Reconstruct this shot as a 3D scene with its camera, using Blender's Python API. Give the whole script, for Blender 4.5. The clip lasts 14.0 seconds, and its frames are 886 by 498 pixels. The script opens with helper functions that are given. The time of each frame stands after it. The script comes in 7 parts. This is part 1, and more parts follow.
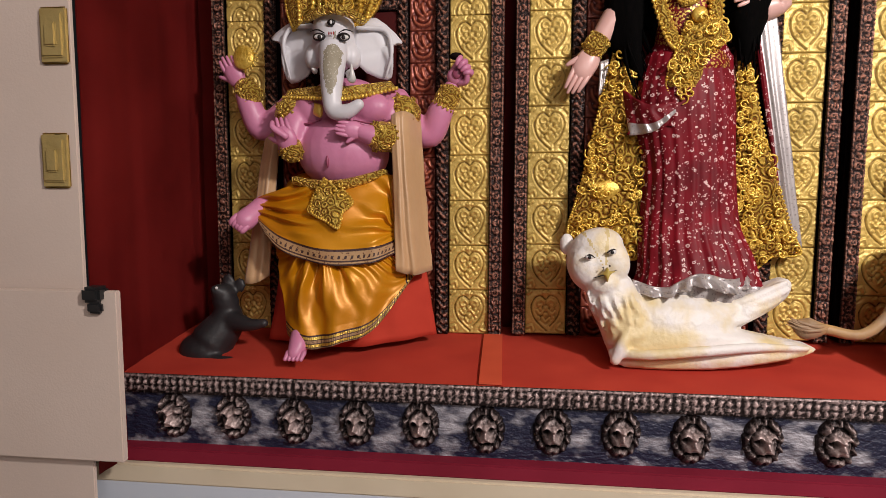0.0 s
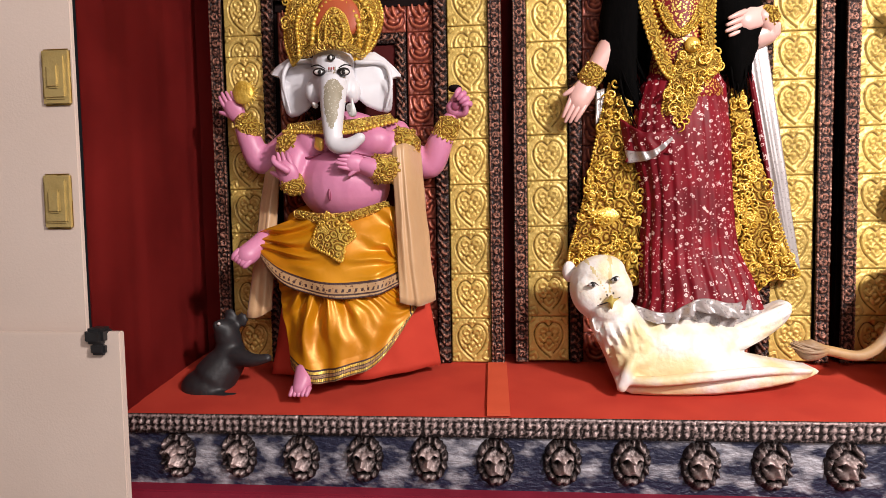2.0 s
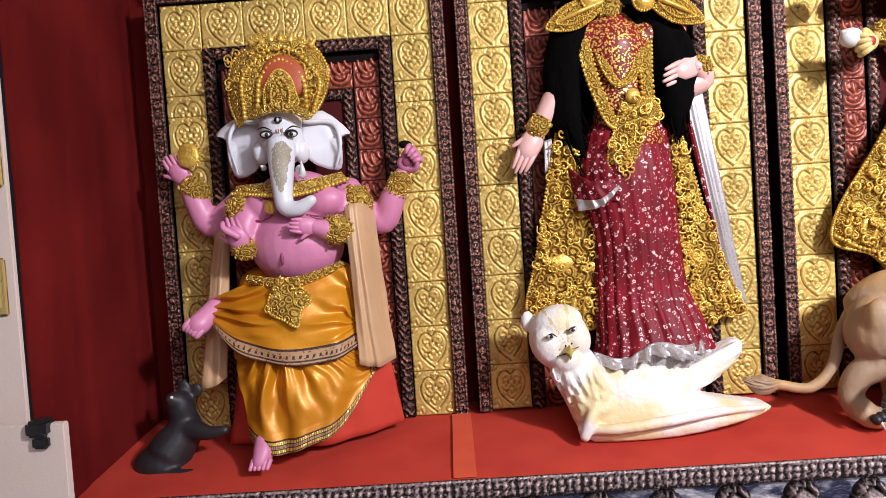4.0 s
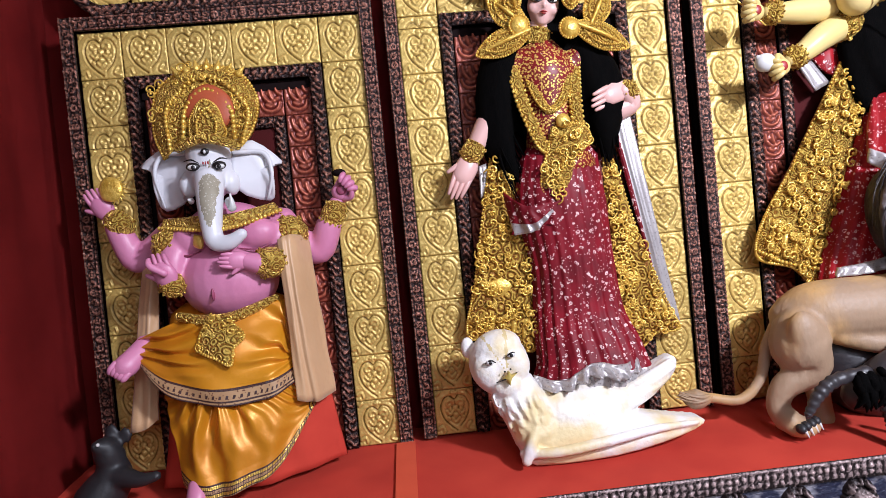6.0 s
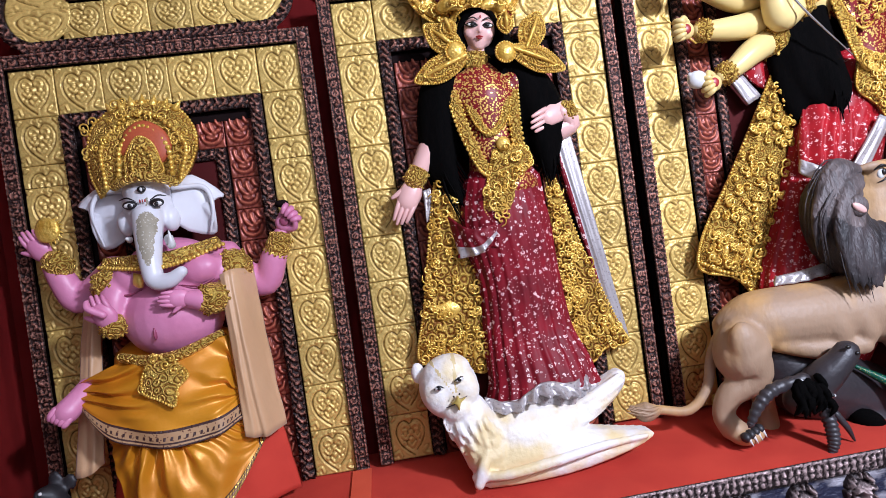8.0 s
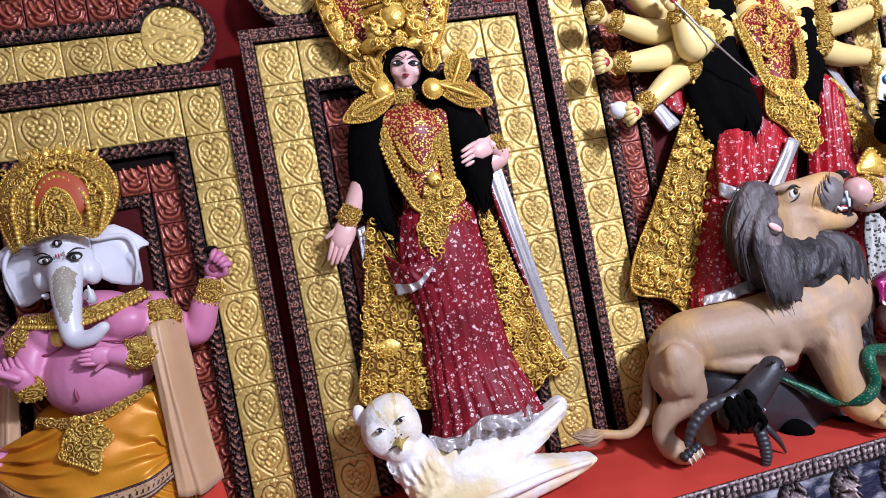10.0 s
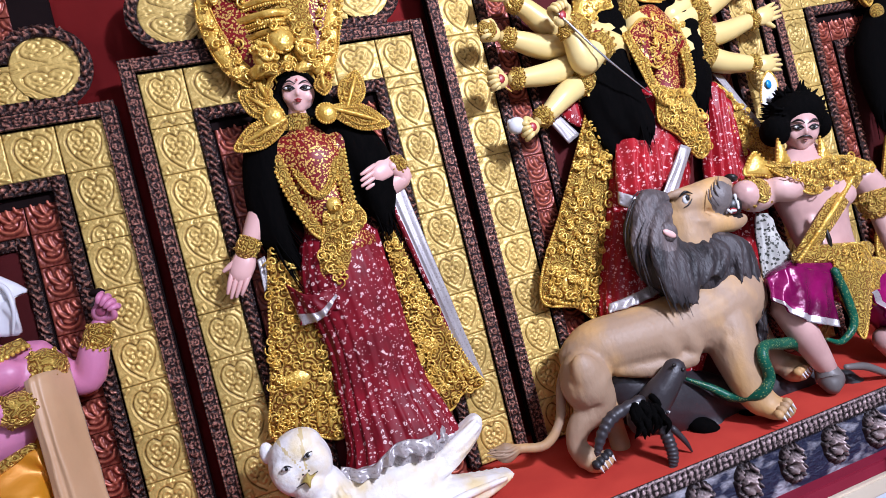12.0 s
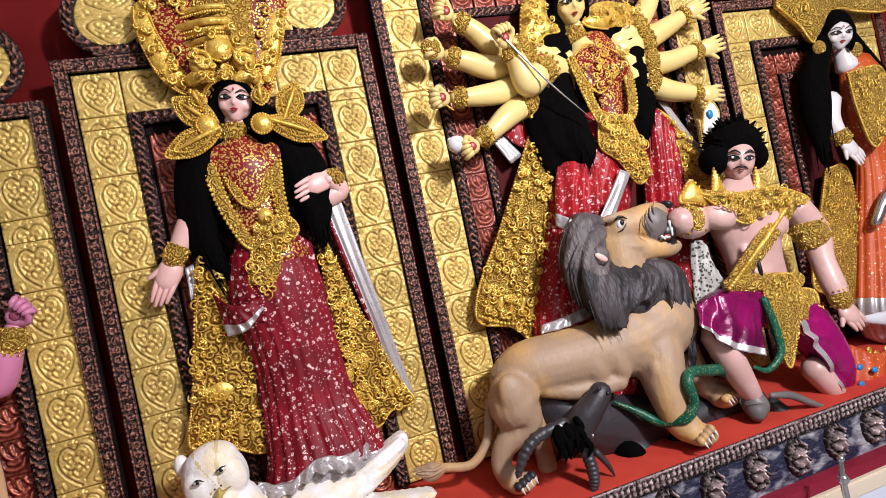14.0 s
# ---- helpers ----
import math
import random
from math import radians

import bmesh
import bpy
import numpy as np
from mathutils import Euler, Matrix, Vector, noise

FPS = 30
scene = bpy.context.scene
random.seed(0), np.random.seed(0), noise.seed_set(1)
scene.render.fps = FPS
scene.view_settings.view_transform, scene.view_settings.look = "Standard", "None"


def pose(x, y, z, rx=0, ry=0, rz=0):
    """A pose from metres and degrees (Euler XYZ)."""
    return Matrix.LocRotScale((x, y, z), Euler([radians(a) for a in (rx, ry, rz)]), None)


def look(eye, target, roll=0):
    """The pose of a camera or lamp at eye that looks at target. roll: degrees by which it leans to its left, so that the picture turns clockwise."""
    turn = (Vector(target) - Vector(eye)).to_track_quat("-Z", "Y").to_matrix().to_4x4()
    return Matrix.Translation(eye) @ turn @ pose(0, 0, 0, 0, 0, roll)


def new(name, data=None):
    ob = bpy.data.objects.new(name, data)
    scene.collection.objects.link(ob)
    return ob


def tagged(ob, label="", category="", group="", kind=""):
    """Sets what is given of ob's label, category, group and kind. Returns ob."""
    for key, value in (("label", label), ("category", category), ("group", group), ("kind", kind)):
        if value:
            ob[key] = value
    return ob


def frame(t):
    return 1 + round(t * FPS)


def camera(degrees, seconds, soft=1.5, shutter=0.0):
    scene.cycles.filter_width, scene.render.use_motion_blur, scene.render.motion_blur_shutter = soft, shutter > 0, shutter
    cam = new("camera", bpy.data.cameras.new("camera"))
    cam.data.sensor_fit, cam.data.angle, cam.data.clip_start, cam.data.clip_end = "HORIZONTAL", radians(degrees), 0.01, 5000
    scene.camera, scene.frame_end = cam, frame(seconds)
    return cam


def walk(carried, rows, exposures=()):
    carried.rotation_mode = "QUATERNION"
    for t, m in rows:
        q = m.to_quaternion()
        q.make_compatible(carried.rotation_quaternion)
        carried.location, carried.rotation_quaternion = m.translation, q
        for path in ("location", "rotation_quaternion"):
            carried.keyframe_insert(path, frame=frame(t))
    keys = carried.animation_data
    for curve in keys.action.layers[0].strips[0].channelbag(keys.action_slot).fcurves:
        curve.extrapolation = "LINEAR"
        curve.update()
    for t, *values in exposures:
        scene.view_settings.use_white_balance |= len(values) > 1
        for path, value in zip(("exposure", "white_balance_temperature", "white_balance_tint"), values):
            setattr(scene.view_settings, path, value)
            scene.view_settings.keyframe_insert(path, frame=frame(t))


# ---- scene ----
cam = camera(75.1, 14.0, 0.8)
PATH = [
    (0, (0.044, -1.961, 1.263), (-0.164, 0.02, 1.083), 0.2),
    (0.5, (0.026, -1.969, 1.265), (-0.175, 0.015, 1.103), -0.1),
    (1, (0.019, -1.969, 1.275), (-0.175, 0.016, 1.131), -0.5),
    (1.5, (0.02, -1.968, 1.287), (-0.175, 0.017, 1.151), -0.7),
    (2, (0.003, -1.967, 1.298), (-0.169, 0.023, 1.184), -1.0),
    (2.5, (-0.01, -1.965, 1.324), (-0.149, 0.028, 1.234), -1.4),
    (2.7, (0.0, -1.962, 1.345), (-0.124, 0.033, 1.269), -1.9),
    (5, (0.033, -1.952, 1.447), (0.086, 0.047, 1.389), -4.5),
    (5.5, (0.057, -1.947, 1.468), (0.157, 0.05, 1.416), -5.0),
    (6, (0.084, -1.946, 1.475), (0.204, 0.05, 1.429), -5.5),
    (6.5, (0.125, -1.944, 1.478), (0.267, 0.05, 1.442), -6.4),
    (7, (0.163, -1.948, 1.487), (0.311, 0.046, 1.453), -7.0),
    (9.3, (0.222, -1.97, 1.561), (0.516, 0.008, 1.55), -9.5),
    (9.5, (0.234, -1.967, 1.552), (0.543, 0.009, 1.557), -9.8),
    (10, (0.266, -1.967, 1.566), (0.621, 0.001, 1.575), -10.7),
    (10.5, (0.311, -1.965, 1.574), (0.738, -0.012, 1.583), -11.7),
    (11, (0.367, -1.977, 1.584), (0.831, -0.032, 1.586), -12.7),
    (11.5, (0.394, -1.979, 1.583), (0.892, -0.042, 1.583), -13.5),
    (12, (0.425, -1.984, 1.586), (0.947, -0.053, 1.579), -14.2),
    (12.5, (0.472, -1.99, 1.567), (1.024, -0.068, 1.574), -14.7),
    (13, (0.518, -2.002, 1.566), (1.084, -0.084, 1.578), -14.1),
    (13.5, (0.547, -2.013, 1.565), (1.117, -0.096, 1.583), -13.7),
    (14, (0.581, -2.027, 1.568), (1.169, -0.115, 1.583), -12.0),
]
EXPOSURES = [(0.0, -0.32, 6566, 16), (0.3, 0.1, 6753, 17), (0.8, 0.26, 6800, 18), (2.7, 0.26, 6190, 16), (5.0, 0.14, 5570, 16), (7.0, 0.1, 5291, 17), (9.5, -0.01, 5103, 19), (12.0, -0.01, 5103, 21), (13.0, -0.03, 5492, 19), (14.0, -0.07, 5832, 16)]
walk(cam, [(t, look(eye, target, roll)) for t, eye, target, roll in PATH], EXPOSURES)

# ---- world and lamps ----
world = bpy.data.worlds.new("hall_air")
scene.world = world
world.use_nodes = True
world.node_tree.nodes["Background"].inputs[0].default_value = (0.9, 0.93, 1.0, 1)
world.node_tree.nodes["Background"].inputs[1].default_value = 0.010


def area_lamp(name, eye, target, size, power, colour):
    data = bpy.data.lights.new(name, "AREA")
    data.shape, data.size, data.energy, data.color = "DISK", size, power, colour
    ob = new(name, data)
    ob.matrix_world = look(eye, target)
    return ob


area_lamp("flood_lamp", (2.20, -2.95, 2.95), (1.2, 0.0, 1.6), 0.3, 150, (1.0, 0.955, 0.89))
area_lamp("hall_lamp", (0.6, -4.6, 3.0), (0.9, 0.0, 1.2), 1.2, 24, (1.0, 0.965, 0.93))
area_lamp("hall_lamp", (2.6, -4.8, 3.2), (1.8, 0.0, 1.2), 1.2, 44, (1.0, 0.965, 0.93))

# ---- materials ----
def material(name, colour, rough=0.6, metal=0.0, colour2=None, scale=20.0, bump=0.0, bump_scale=None, sheen=0.0, detail=4.0, low=0.35, high=0.65, coat=0.0, spec=0.5, stretch=None):
    """Two colours mixed by a large and a fine noise, with a fine relief."""
    m = bpy.data.materials.new(name)
    m.use_nodes = True
    nt = m.node_tree
    b = nt.nodes["Principled BSDF"]
    b.inputs["Roughness"].default_value, b.inputs["Metallic"].default_value = rough, metal
    b.inputs["Sheen Weight"].default_value, b.inputs["Coat Weight"].default_value = sheen, coat
    b.inputs["Specular IOR Level"].default_value = spec
    tc = nt.nodes.new("ShaderNodeTexCoord")
    mp = nt.nodes.new("ShaderNodeMapping")
    if stretch:
        mp.inputs["Scale"].default_value = stretch
    nt.links.new(tc.outputs["Object"], mp.inputs["Vector"])
    n1 = nt.nodes.new("ShaderNodeTexNoise")
    n1.inputs["Scale"].default_value, n1.inputs["Detail"].default_value = scale, detail
    nt.links.new(mp.outputs[0], n1.inputs["Vector"])
    n2 = nt.nodes.new("ShaderNodeTexNoise")
    n2.inputs["Scale"].default_value, n2.inputs["Detail"].default_value = scale * 0.35, 2.0
    nt.links.new(mp.outputs[0], n2.inputs["Vector"])
    add = nt.nodes.new("ShaderNodeMath")
    add.operation = "MULTIPLY_ADD"
    add.inputs[1].default_value, add.inputs[2].default_value = 0.5, 0.0
    nt.links.new(n1.outputs[0], add.inputs[0])
    add2 = nt.nodes.new("ShaderNodeMath")
    add2.operation = "MULTIPLY_ADD"
    add2.inputs[1].default_value = 0.5
    nt.links.new(n2.outputs[0], add2.inputs[0])
    nt.links.new(add.outputs[0], add2.inputs[2])
    ramp = nt.nodes.new("ShaderNodeValToRGB")
    ramp.color_ramp.elements[0].position, ramp.color_ramp.elements[1].position = low, high
    c2 = colour2 or tuple(c * 0.75 for c in colour)
    ramp.color_ramp.elements[0].color, ramp.color_ramp.elements[1].color = (*c2, 1), (*colour, 1)
    nt.links.new(add2.outputs[0], ramp.inputs[0])
    nt.links.new(ramp.outputs[0], b.inputs["Base Color"])
    if bump:
        n3 = nt.nodes.new("ShaderNodeTexNoise")
        n3.inputs["Scale"].default_value, n3.inputs["Detail"].default_value = bump_scale or scale * 4, 3.0
        nt.links.new(mp.outputs[0], n3.inputs["Vector"])
        bp = nt.nodes.new("ShaderNodeBump")
        bp.inputs["Strength"].default_value, bp.inputs["Distance"].default_value = bump, 0.01
        nt.links.new(n3.outputs[0], bp.inputs["Height"])
        nt.links.new(bp.outputs[0], b.inputs["Normal"])
    return m


def relief_material(name, deep, high, rough, metal, lo=0.2, hi=0.8, scale=90.0, vary=0.12, bump=0.25):
    """Cast relief: hollows coloured dark, with their shade painted in, rubbed metal on the raised parts, by the
    'relief' attribute of the mesh.
    """
    m = bpy.data.materials.new(name)
    m.use_nodes = True
    nt = m.node_tree
    b = nt.nodes["Principled BSDF"]
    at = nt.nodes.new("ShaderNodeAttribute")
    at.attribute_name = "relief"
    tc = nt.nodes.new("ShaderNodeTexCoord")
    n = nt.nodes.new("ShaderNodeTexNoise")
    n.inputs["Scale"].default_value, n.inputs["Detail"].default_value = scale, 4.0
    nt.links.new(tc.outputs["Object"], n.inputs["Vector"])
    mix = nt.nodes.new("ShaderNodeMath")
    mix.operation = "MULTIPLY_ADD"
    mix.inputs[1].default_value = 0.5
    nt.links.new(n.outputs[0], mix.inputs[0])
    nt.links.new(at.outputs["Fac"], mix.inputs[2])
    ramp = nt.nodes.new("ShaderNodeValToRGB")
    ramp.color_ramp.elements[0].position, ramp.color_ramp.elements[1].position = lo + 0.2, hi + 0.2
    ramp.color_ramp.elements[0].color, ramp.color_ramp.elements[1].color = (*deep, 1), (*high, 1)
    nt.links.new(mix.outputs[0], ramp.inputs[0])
    info = nt.nodes.new("ShaderNodeObjectInfo")
    hsv = nt.nodes.new("ShaderNodeHueSaturation")
    v = nt.nodes.new("ShaderNodeMapRange")
    v.inputs["To Min"].default_value, v.inputs["To Max"].default_value = 1 - vary, 1 + vary
    nt.links.new(info.outputs["Random"], v.inputs["Value"])
    nt.links.new(v.outputs[0], hsv.inputs["Value"])
    nt.links.new(ramp.outputs[0], hsv.inputs["Color"])
    nt.links.new(hsv.outputs[0], b.inputs["Base Color"])
    b.inputs["Roughness"].default_value, b.inputs["Metallic"].default_value = rough, metal
    bp = nt.nodes.new("ShaderNodeBump")
    bp.inputs["Strength"].default_value, bp.inputs["Distance"].default_value = bump, 0.004
    nt.links.new(n.outputs[0], bp.inputs["Height"])
    nt.links.new(bp.outputs[0], b.inputs["Normal"])
    return m


def dotted(name, ground, dot, scale, size, rough=0.5, metal_dot=0.6, bump=0.3, second=None, ground_metal=0.0):
    """Cloth or filigree with sequins or pierced work, from cells."""
    m = bpy.data.materials.new(name)
    m.use_nodes = True
    nt = m.node_tree
    b = nt.nodes["Principled BSDF"]
    tc = nt.nodes.new("ShaderNodeTexCoord")
    wn = nt.nodes.new("ShaderNodeTexNoise")
    wn.inputs["Scale"].default_value = scale * 0.6
    nt.links.new(tc.outputs["Object"], wn.inputs["Vector"])
    mixv = nt.nodes.new("ShaderNodeMix")
    mixv.data_type = "VECTOR"
    mixv.inputs[0].default_value = 0.012
    nt.links.new(tc.outputs["Object"], mixv.inputs[4])
    nt.links.new(wn.outputs["Color"], mixv.inputs[5])
    vo = nt.nodes.new("ShaderNodeTexVoronoi")
    vo.inputs["Scale"].default_value = scale
    nt.links.new(mixv.outputs[1], vo.inputs["Vector"])
    ramp = nt.nodes.new("ShaderNodeValToRGB")
    ramp.color_ramp.elements[0].position, ramp.color_ramp.elements[1].position = size, size + 0.08
    ramp.color_ramp.elements[0].color, ramp.color_ramp.elements[1].color = (1, 1, 1, 1), (0, 0, 0, 1)
    un = nt.nodes.new("ShaderNodeTexNoise")
    un.inputs["Scale"].default_value, un.inputs["Detail"].default_value = scale * 2.2, 2.0
    nt.links.new(tc.outputs["Object"], un.inputs["Vector"])
    ua = nt.nodes.new("ShaderNodeMath")
    ua.operation = "MULTIPLY_ADD"
    ua.inputs[1].default_value = 0.7
    nt.links.new(un.outputs[0], ua.inputs[0])
    nt.links.new(vo.outputs["Distance"], ua.inputs[2])
    us = nt.nodes.new("ShaderNodeMath")
    us.operation = "SUBTRACT"
    us.inputs[1].default_value = 0.35
    nt.links.new(ua.outputs[0], us.inputs[0])
    nt.links.new(us.outputs[0], ramp.inputs[0])
    n = nt.nodes.new("ShaderNodeTexNoise")
    n.inputs["Scale"].default_value, n.inputs["Detail"].default_value = 12.0, 5.0
    nt.links.new(tc.outputs["Object"], n.inputs["Vector"])
    gr = nt.nodes.new("ShaderNodeValToRGB")
    gr.color_ramp.elements[0].position, gr.color_ramp.elements[1].position = 0.3, 0.7
    gr.color_ramp.elements[0].color = (*(second or tuple(c * 0.6 for c in ground)), 1)
    gr.color_ramp.elements[1].color = (*ground, 1)
    nt.links.new(n.outputs[0], gr.inputs[0])
    mix = nt.nodes.new("ShaderNodeMix")
    mix.data_type = "RGBA"
    nt.links.new(ramp.outputs[0], mix.inputs[0])
    nt.links.new(gr.outputs[0], mix.inputs[6])
    mix.inputs[7].default_value = (*dot, 1)
    nt.links.new(mix.outputs[2], b.inputs["Base Color"])
    mm = nt.nodes.new("ShaderNodeMapRange")
    mm.inputs["To Min"].default_value, mm.inputs["To Max"].default_value = ground_metal, metal_dot
    nt.links.new(ramp.outputs[0], mm.inputs[0])
    nt.links.new(mm.outputs[0], b.inputs["Metallic"])
    b.inputs["Roughness"].default_value = rough
    b.inputs["Specular IOR Level"].default_value = 0.25
    bp = nt.nodes.new("ShaderNodeBump")
    bp.inputs["Strength"].default_value, bp.inputs["Distance"].default_value = bump, 0.006
    nt.links.new(ramp.outputs[0], bp.inputs["Height"])
    nt.links.new(bp.outputs[0], b.inputs["Normal"])
    return m


def lace(name, gold, hollow, scale, rough, metal, depth=0.006, turns=17.0):
    """Gilt openwork: raised rings and curls, cell by cell, with brown hollows between them."""
    m = bpy.data.materials.new(name)
    m.use_nodes = True
    nt = m.node_tree
    b = nt.nodes["Principled BSDF"]
    tc = nt.nodes.new("ShaderNodeTexCoord")
    wn = nt.nodes.new("ShaderNodeTexNoise")
    wn.inputs["Scale"].default_value, wn.inputs["Detail"].default_value = scale * 0.6, 1.0
    nt.links.new(tc.outputs["Object"], wn.inputs["Vector"])
    mixv = nt.nodes.new("ShaderNodeMix")
    mixv.data_type = "VECTOR"
    mixv.inputs[0].default_value = 0.022
    nt.links.new(tc.outputs["Object"], mixv.inputs[4])
    nt.links.new(wn.outputs["Color"], mixv.inputs[5])
    vo = nt.nodes.new("ShaderNodeTexVoronoi")
    vo.inputs["Scale"].default_value = scale
    nt.links.new(mixv.outputs[1], vo.inputs["Vector"])
    wave = nt.nodes.new("ShaderNodeMath")
    wave.operation = "MULTIPLY"
    wave.inputs[1].default_value = turns
    nt.links.new(vo.outputs["Distance"], wave.inputs[0])
    sine = nt.nodes.new("ShaderNodeMath")
    sine.operation = "COSINE"
    nt.links.new(wave.outputs[0], sine.inputs[0])
    fine = nt.nodes.new("ShaderNodeTexNoise")
    fine.inputs["Scale"].default_value, fine.inputs["Detail"].default_value = scale * 6, 2.0
    nt.links.new(tc.outputs["Object"], fine.inputs["Vector"])
    rough_up = nt.nodes.new("ShaderNodeMath")
    rough_up.operation = "MULTIPLY_ADD"
    rough_up.inputs[1].default_value = 1.6
    nt.links.new(fine.outputs[0], rough_up.inputs[0])
    nt.links.new(sine.outputs[0], rough_up.inputs[2])
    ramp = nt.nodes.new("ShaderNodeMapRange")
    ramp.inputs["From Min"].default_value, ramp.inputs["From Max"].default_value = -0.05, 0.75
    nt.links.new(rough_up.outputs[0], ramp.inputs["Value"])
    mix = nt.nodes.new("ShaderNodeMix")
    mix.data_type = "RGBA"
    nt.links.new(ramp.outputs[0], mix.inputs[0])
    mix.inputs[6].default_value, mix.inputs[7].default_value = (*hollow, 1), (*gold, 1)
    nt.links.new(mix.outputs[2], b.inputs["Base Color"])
    b.inputs["Roughness"].default_value, b.inputs["Metallic"].default_value = rough, metal
    bp = nt.nodes.new("ShaderNodeBump")
    bp.inputs["Strength"].default_value, bp.inputs["Distance"].default_value = 0.8, depth
    nt.links.new(rough_up.outputs[0], bp.inputs["Height"])
    nt.links.new(bp.outputs[0], b.inputs["Normal"])
    return m


def sprigged(name, ground, second, sprig, scale, rough=0.5, bump=0.25, cover=0.5):
    """Cloth worked with small ring-shaped flowers, sprigs and loose sequins."""
    m = bpy.data.materials.new(name)
    m.use_nodes = True
    nt = m.node_tree
    b = nt.nodes["Principled BSDF"]
    tc = nt.nodes.new("ShaderNodeTexCoord")
    wn = nt.nodes.new("ShaderNodeTexNoise")
    wn.inputs["Scale"].default_value = scale * 1.5
    nt.links.new(tc.outputs["Object"], wn.inputs["Vector"])
    mixv = nt.nodes.new("ShaderNodeMix")
    mixv.data_type = "VECTOR"
    mixv.inputs[0].default_value = 0.012
    nt.links.new(tc.outputs["Object"], mixv.inputs[4])
    nt.links.new(wn.outputs["Color"], mixv.inputs[5])

    def math_node(op, a, c, other=None):
        q = nt.nodes.new("ShaderNodeMath")
        q.operation = op
        nt.links.new(a, q.inputs[0])
        if other is not None:
            nt.links.new(other, q.inputs[1])
        elif c is not None:
            q.inputs[1].default_value = c
        return q.outputs[0]

    flower = nt.nodes.new("ShaderNodeTexVoronoi")
    flower.inputs["Scale"].default_value = scale
    nt.links.new(mixv.outputs[1], flower.inputs["Vector"])
    ring = math_node("LESS_THAN", math_node("ABSOLUTE", math_node("SUBTRACT", flower.outputs["Distance"], 0.20), None), 0.080)
    broken = nt.nodes.new("ShaderNodeTexNoise")
    broken.inputs["Scale"].default_value, broken.inputs["Detail"].default_value = scale * 2.6, 2.0
    nt.links.new(tc.outputs["Object"], broken.inputs["Vector"])
    ring = math_node("MULTIPLY", ring, None, math_node("GREATER_THAN", broken.outputs[0], cover))
    dots = nt.nodes.new("ShaderNodeTexVoronoi")
    dots.inputs["Scale"].default_value = scale * 2.1
    nt.links.new(tc.outputs["Object"], dots.inputs["Vector"])
    mask = math_node("MAXIMUM", ring, None, math_node("LESS_THAN", dots.outputs["Distance"], 0.17))
    n = nt.nodes.new("ShaderNodeTexNoise")
    n.inputs["Scale"].default_value, n.inputs["Detail"].default_value = 12.0, 5.0
    nt.links.new(tc.outputs["Object"], n.inputs["Vector"])
    gr = nt.nodes.new("ShaderNodeValToRGB")
    gr.color_ramp.elements[0].position, gr.color_ramp.elements[1].position = 0.3, 0.7
    gr.color_ramp.elements[0].color, gr.color_ramp.elements[1].color = (*second, 1), (*ground, 1)
    nt.links.new(n.outputs[0], gr.inputs[0])
    mix = nt.nodes.new("ShaderNodeMix")
    mix.data_type = "RGBA"
    nt.links.new(mask, mix.inputs[0])
    nt.links.new(gr.outputs[0], mix.inputs[6])
    mix.inputs[7].default_value = (*sprig, 1)
    nt.links.new(mix.outputs[2], b.inputs["Base Color"])
    b.inputs["Roughness"].default_value, b.inputs["Specular IOR Level"].default_value = rough, 0.25
    bp = nt.nodes.new("ShaderNodeBump")
    bp.inputs["Strength"].default_value, bp.inputs["Distance"].default_value = bump, 0.003
    nt.links.new(mask, bp.inputs["Height"])
    nt.links.new(bp.outputs[0], b.inputs["Normal"])
    return m


# The tiles' first colour darkens the scored hollows: shade laid into the sheet's colour.
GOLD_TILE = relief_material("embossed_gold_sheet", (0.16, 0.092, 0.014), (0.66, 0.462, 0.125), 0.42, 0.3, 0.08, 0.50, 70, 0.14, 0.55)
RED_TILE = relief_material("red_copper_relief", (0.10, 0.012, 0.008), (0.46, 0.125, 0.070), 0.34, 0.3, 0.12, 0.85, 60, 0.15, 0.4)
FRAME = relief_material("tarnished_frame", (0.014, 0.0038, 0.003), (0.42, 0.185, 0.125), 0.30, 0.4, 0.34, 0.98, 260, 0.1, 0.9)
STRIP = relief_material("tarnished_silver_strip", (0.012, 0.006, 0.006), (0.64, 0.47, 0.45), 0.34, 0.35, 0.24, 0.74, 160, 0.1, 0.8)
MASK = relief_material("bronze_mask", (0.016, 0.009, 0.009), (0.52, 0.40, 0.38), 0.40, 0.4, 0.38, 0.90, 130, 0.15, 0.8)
FRIEZE = material("blue_grey_frieze", (0.40, 0.38, 0.42), 0.5, 0.1, (0.016, 0.018, 0.045), 14, 0.8, 50, low=0.49, high=0.60, stretch=(1, 1, 1.8))
BLACK = material("black_board", (0.012, 0.007, 0.007), 0.9, spec=0.05)
RED_CLOTH = material("red_drape", (0.31, 0.020, 0.017), 0.8, 0, (0.20, 0.010, 0.009), 3.0, 0.12, 500, spec=0.2, low=0.42, high=0.58)
RED_FLOOR = material("red_felt", (0.53, 0.054, 0.030), 0.85, 0, (0.43, 0.037, 0.022), 9.0, 0.15, 600, spec=0.2)
CRIMSON = material("crimson_cloth", (0.24, 0.014, 0.035), 0.75, 0, (0.19, 0.010, 0.026), 6.0, 0.1, 500, spec=0.2)
DARK_CLOTH = material("dark_maroon_cloth", (0.085, 0.008, 0.008), 0.8, 0, (0.04, 0.004, 0.004), 5.0, 0.1, 400, spec=0.2)
CREAM = material("cream_board", (0.72, 0.62, 0.47), 0.5, 0, (0.62, 0.52, 0.38), 5.0, 0.05)
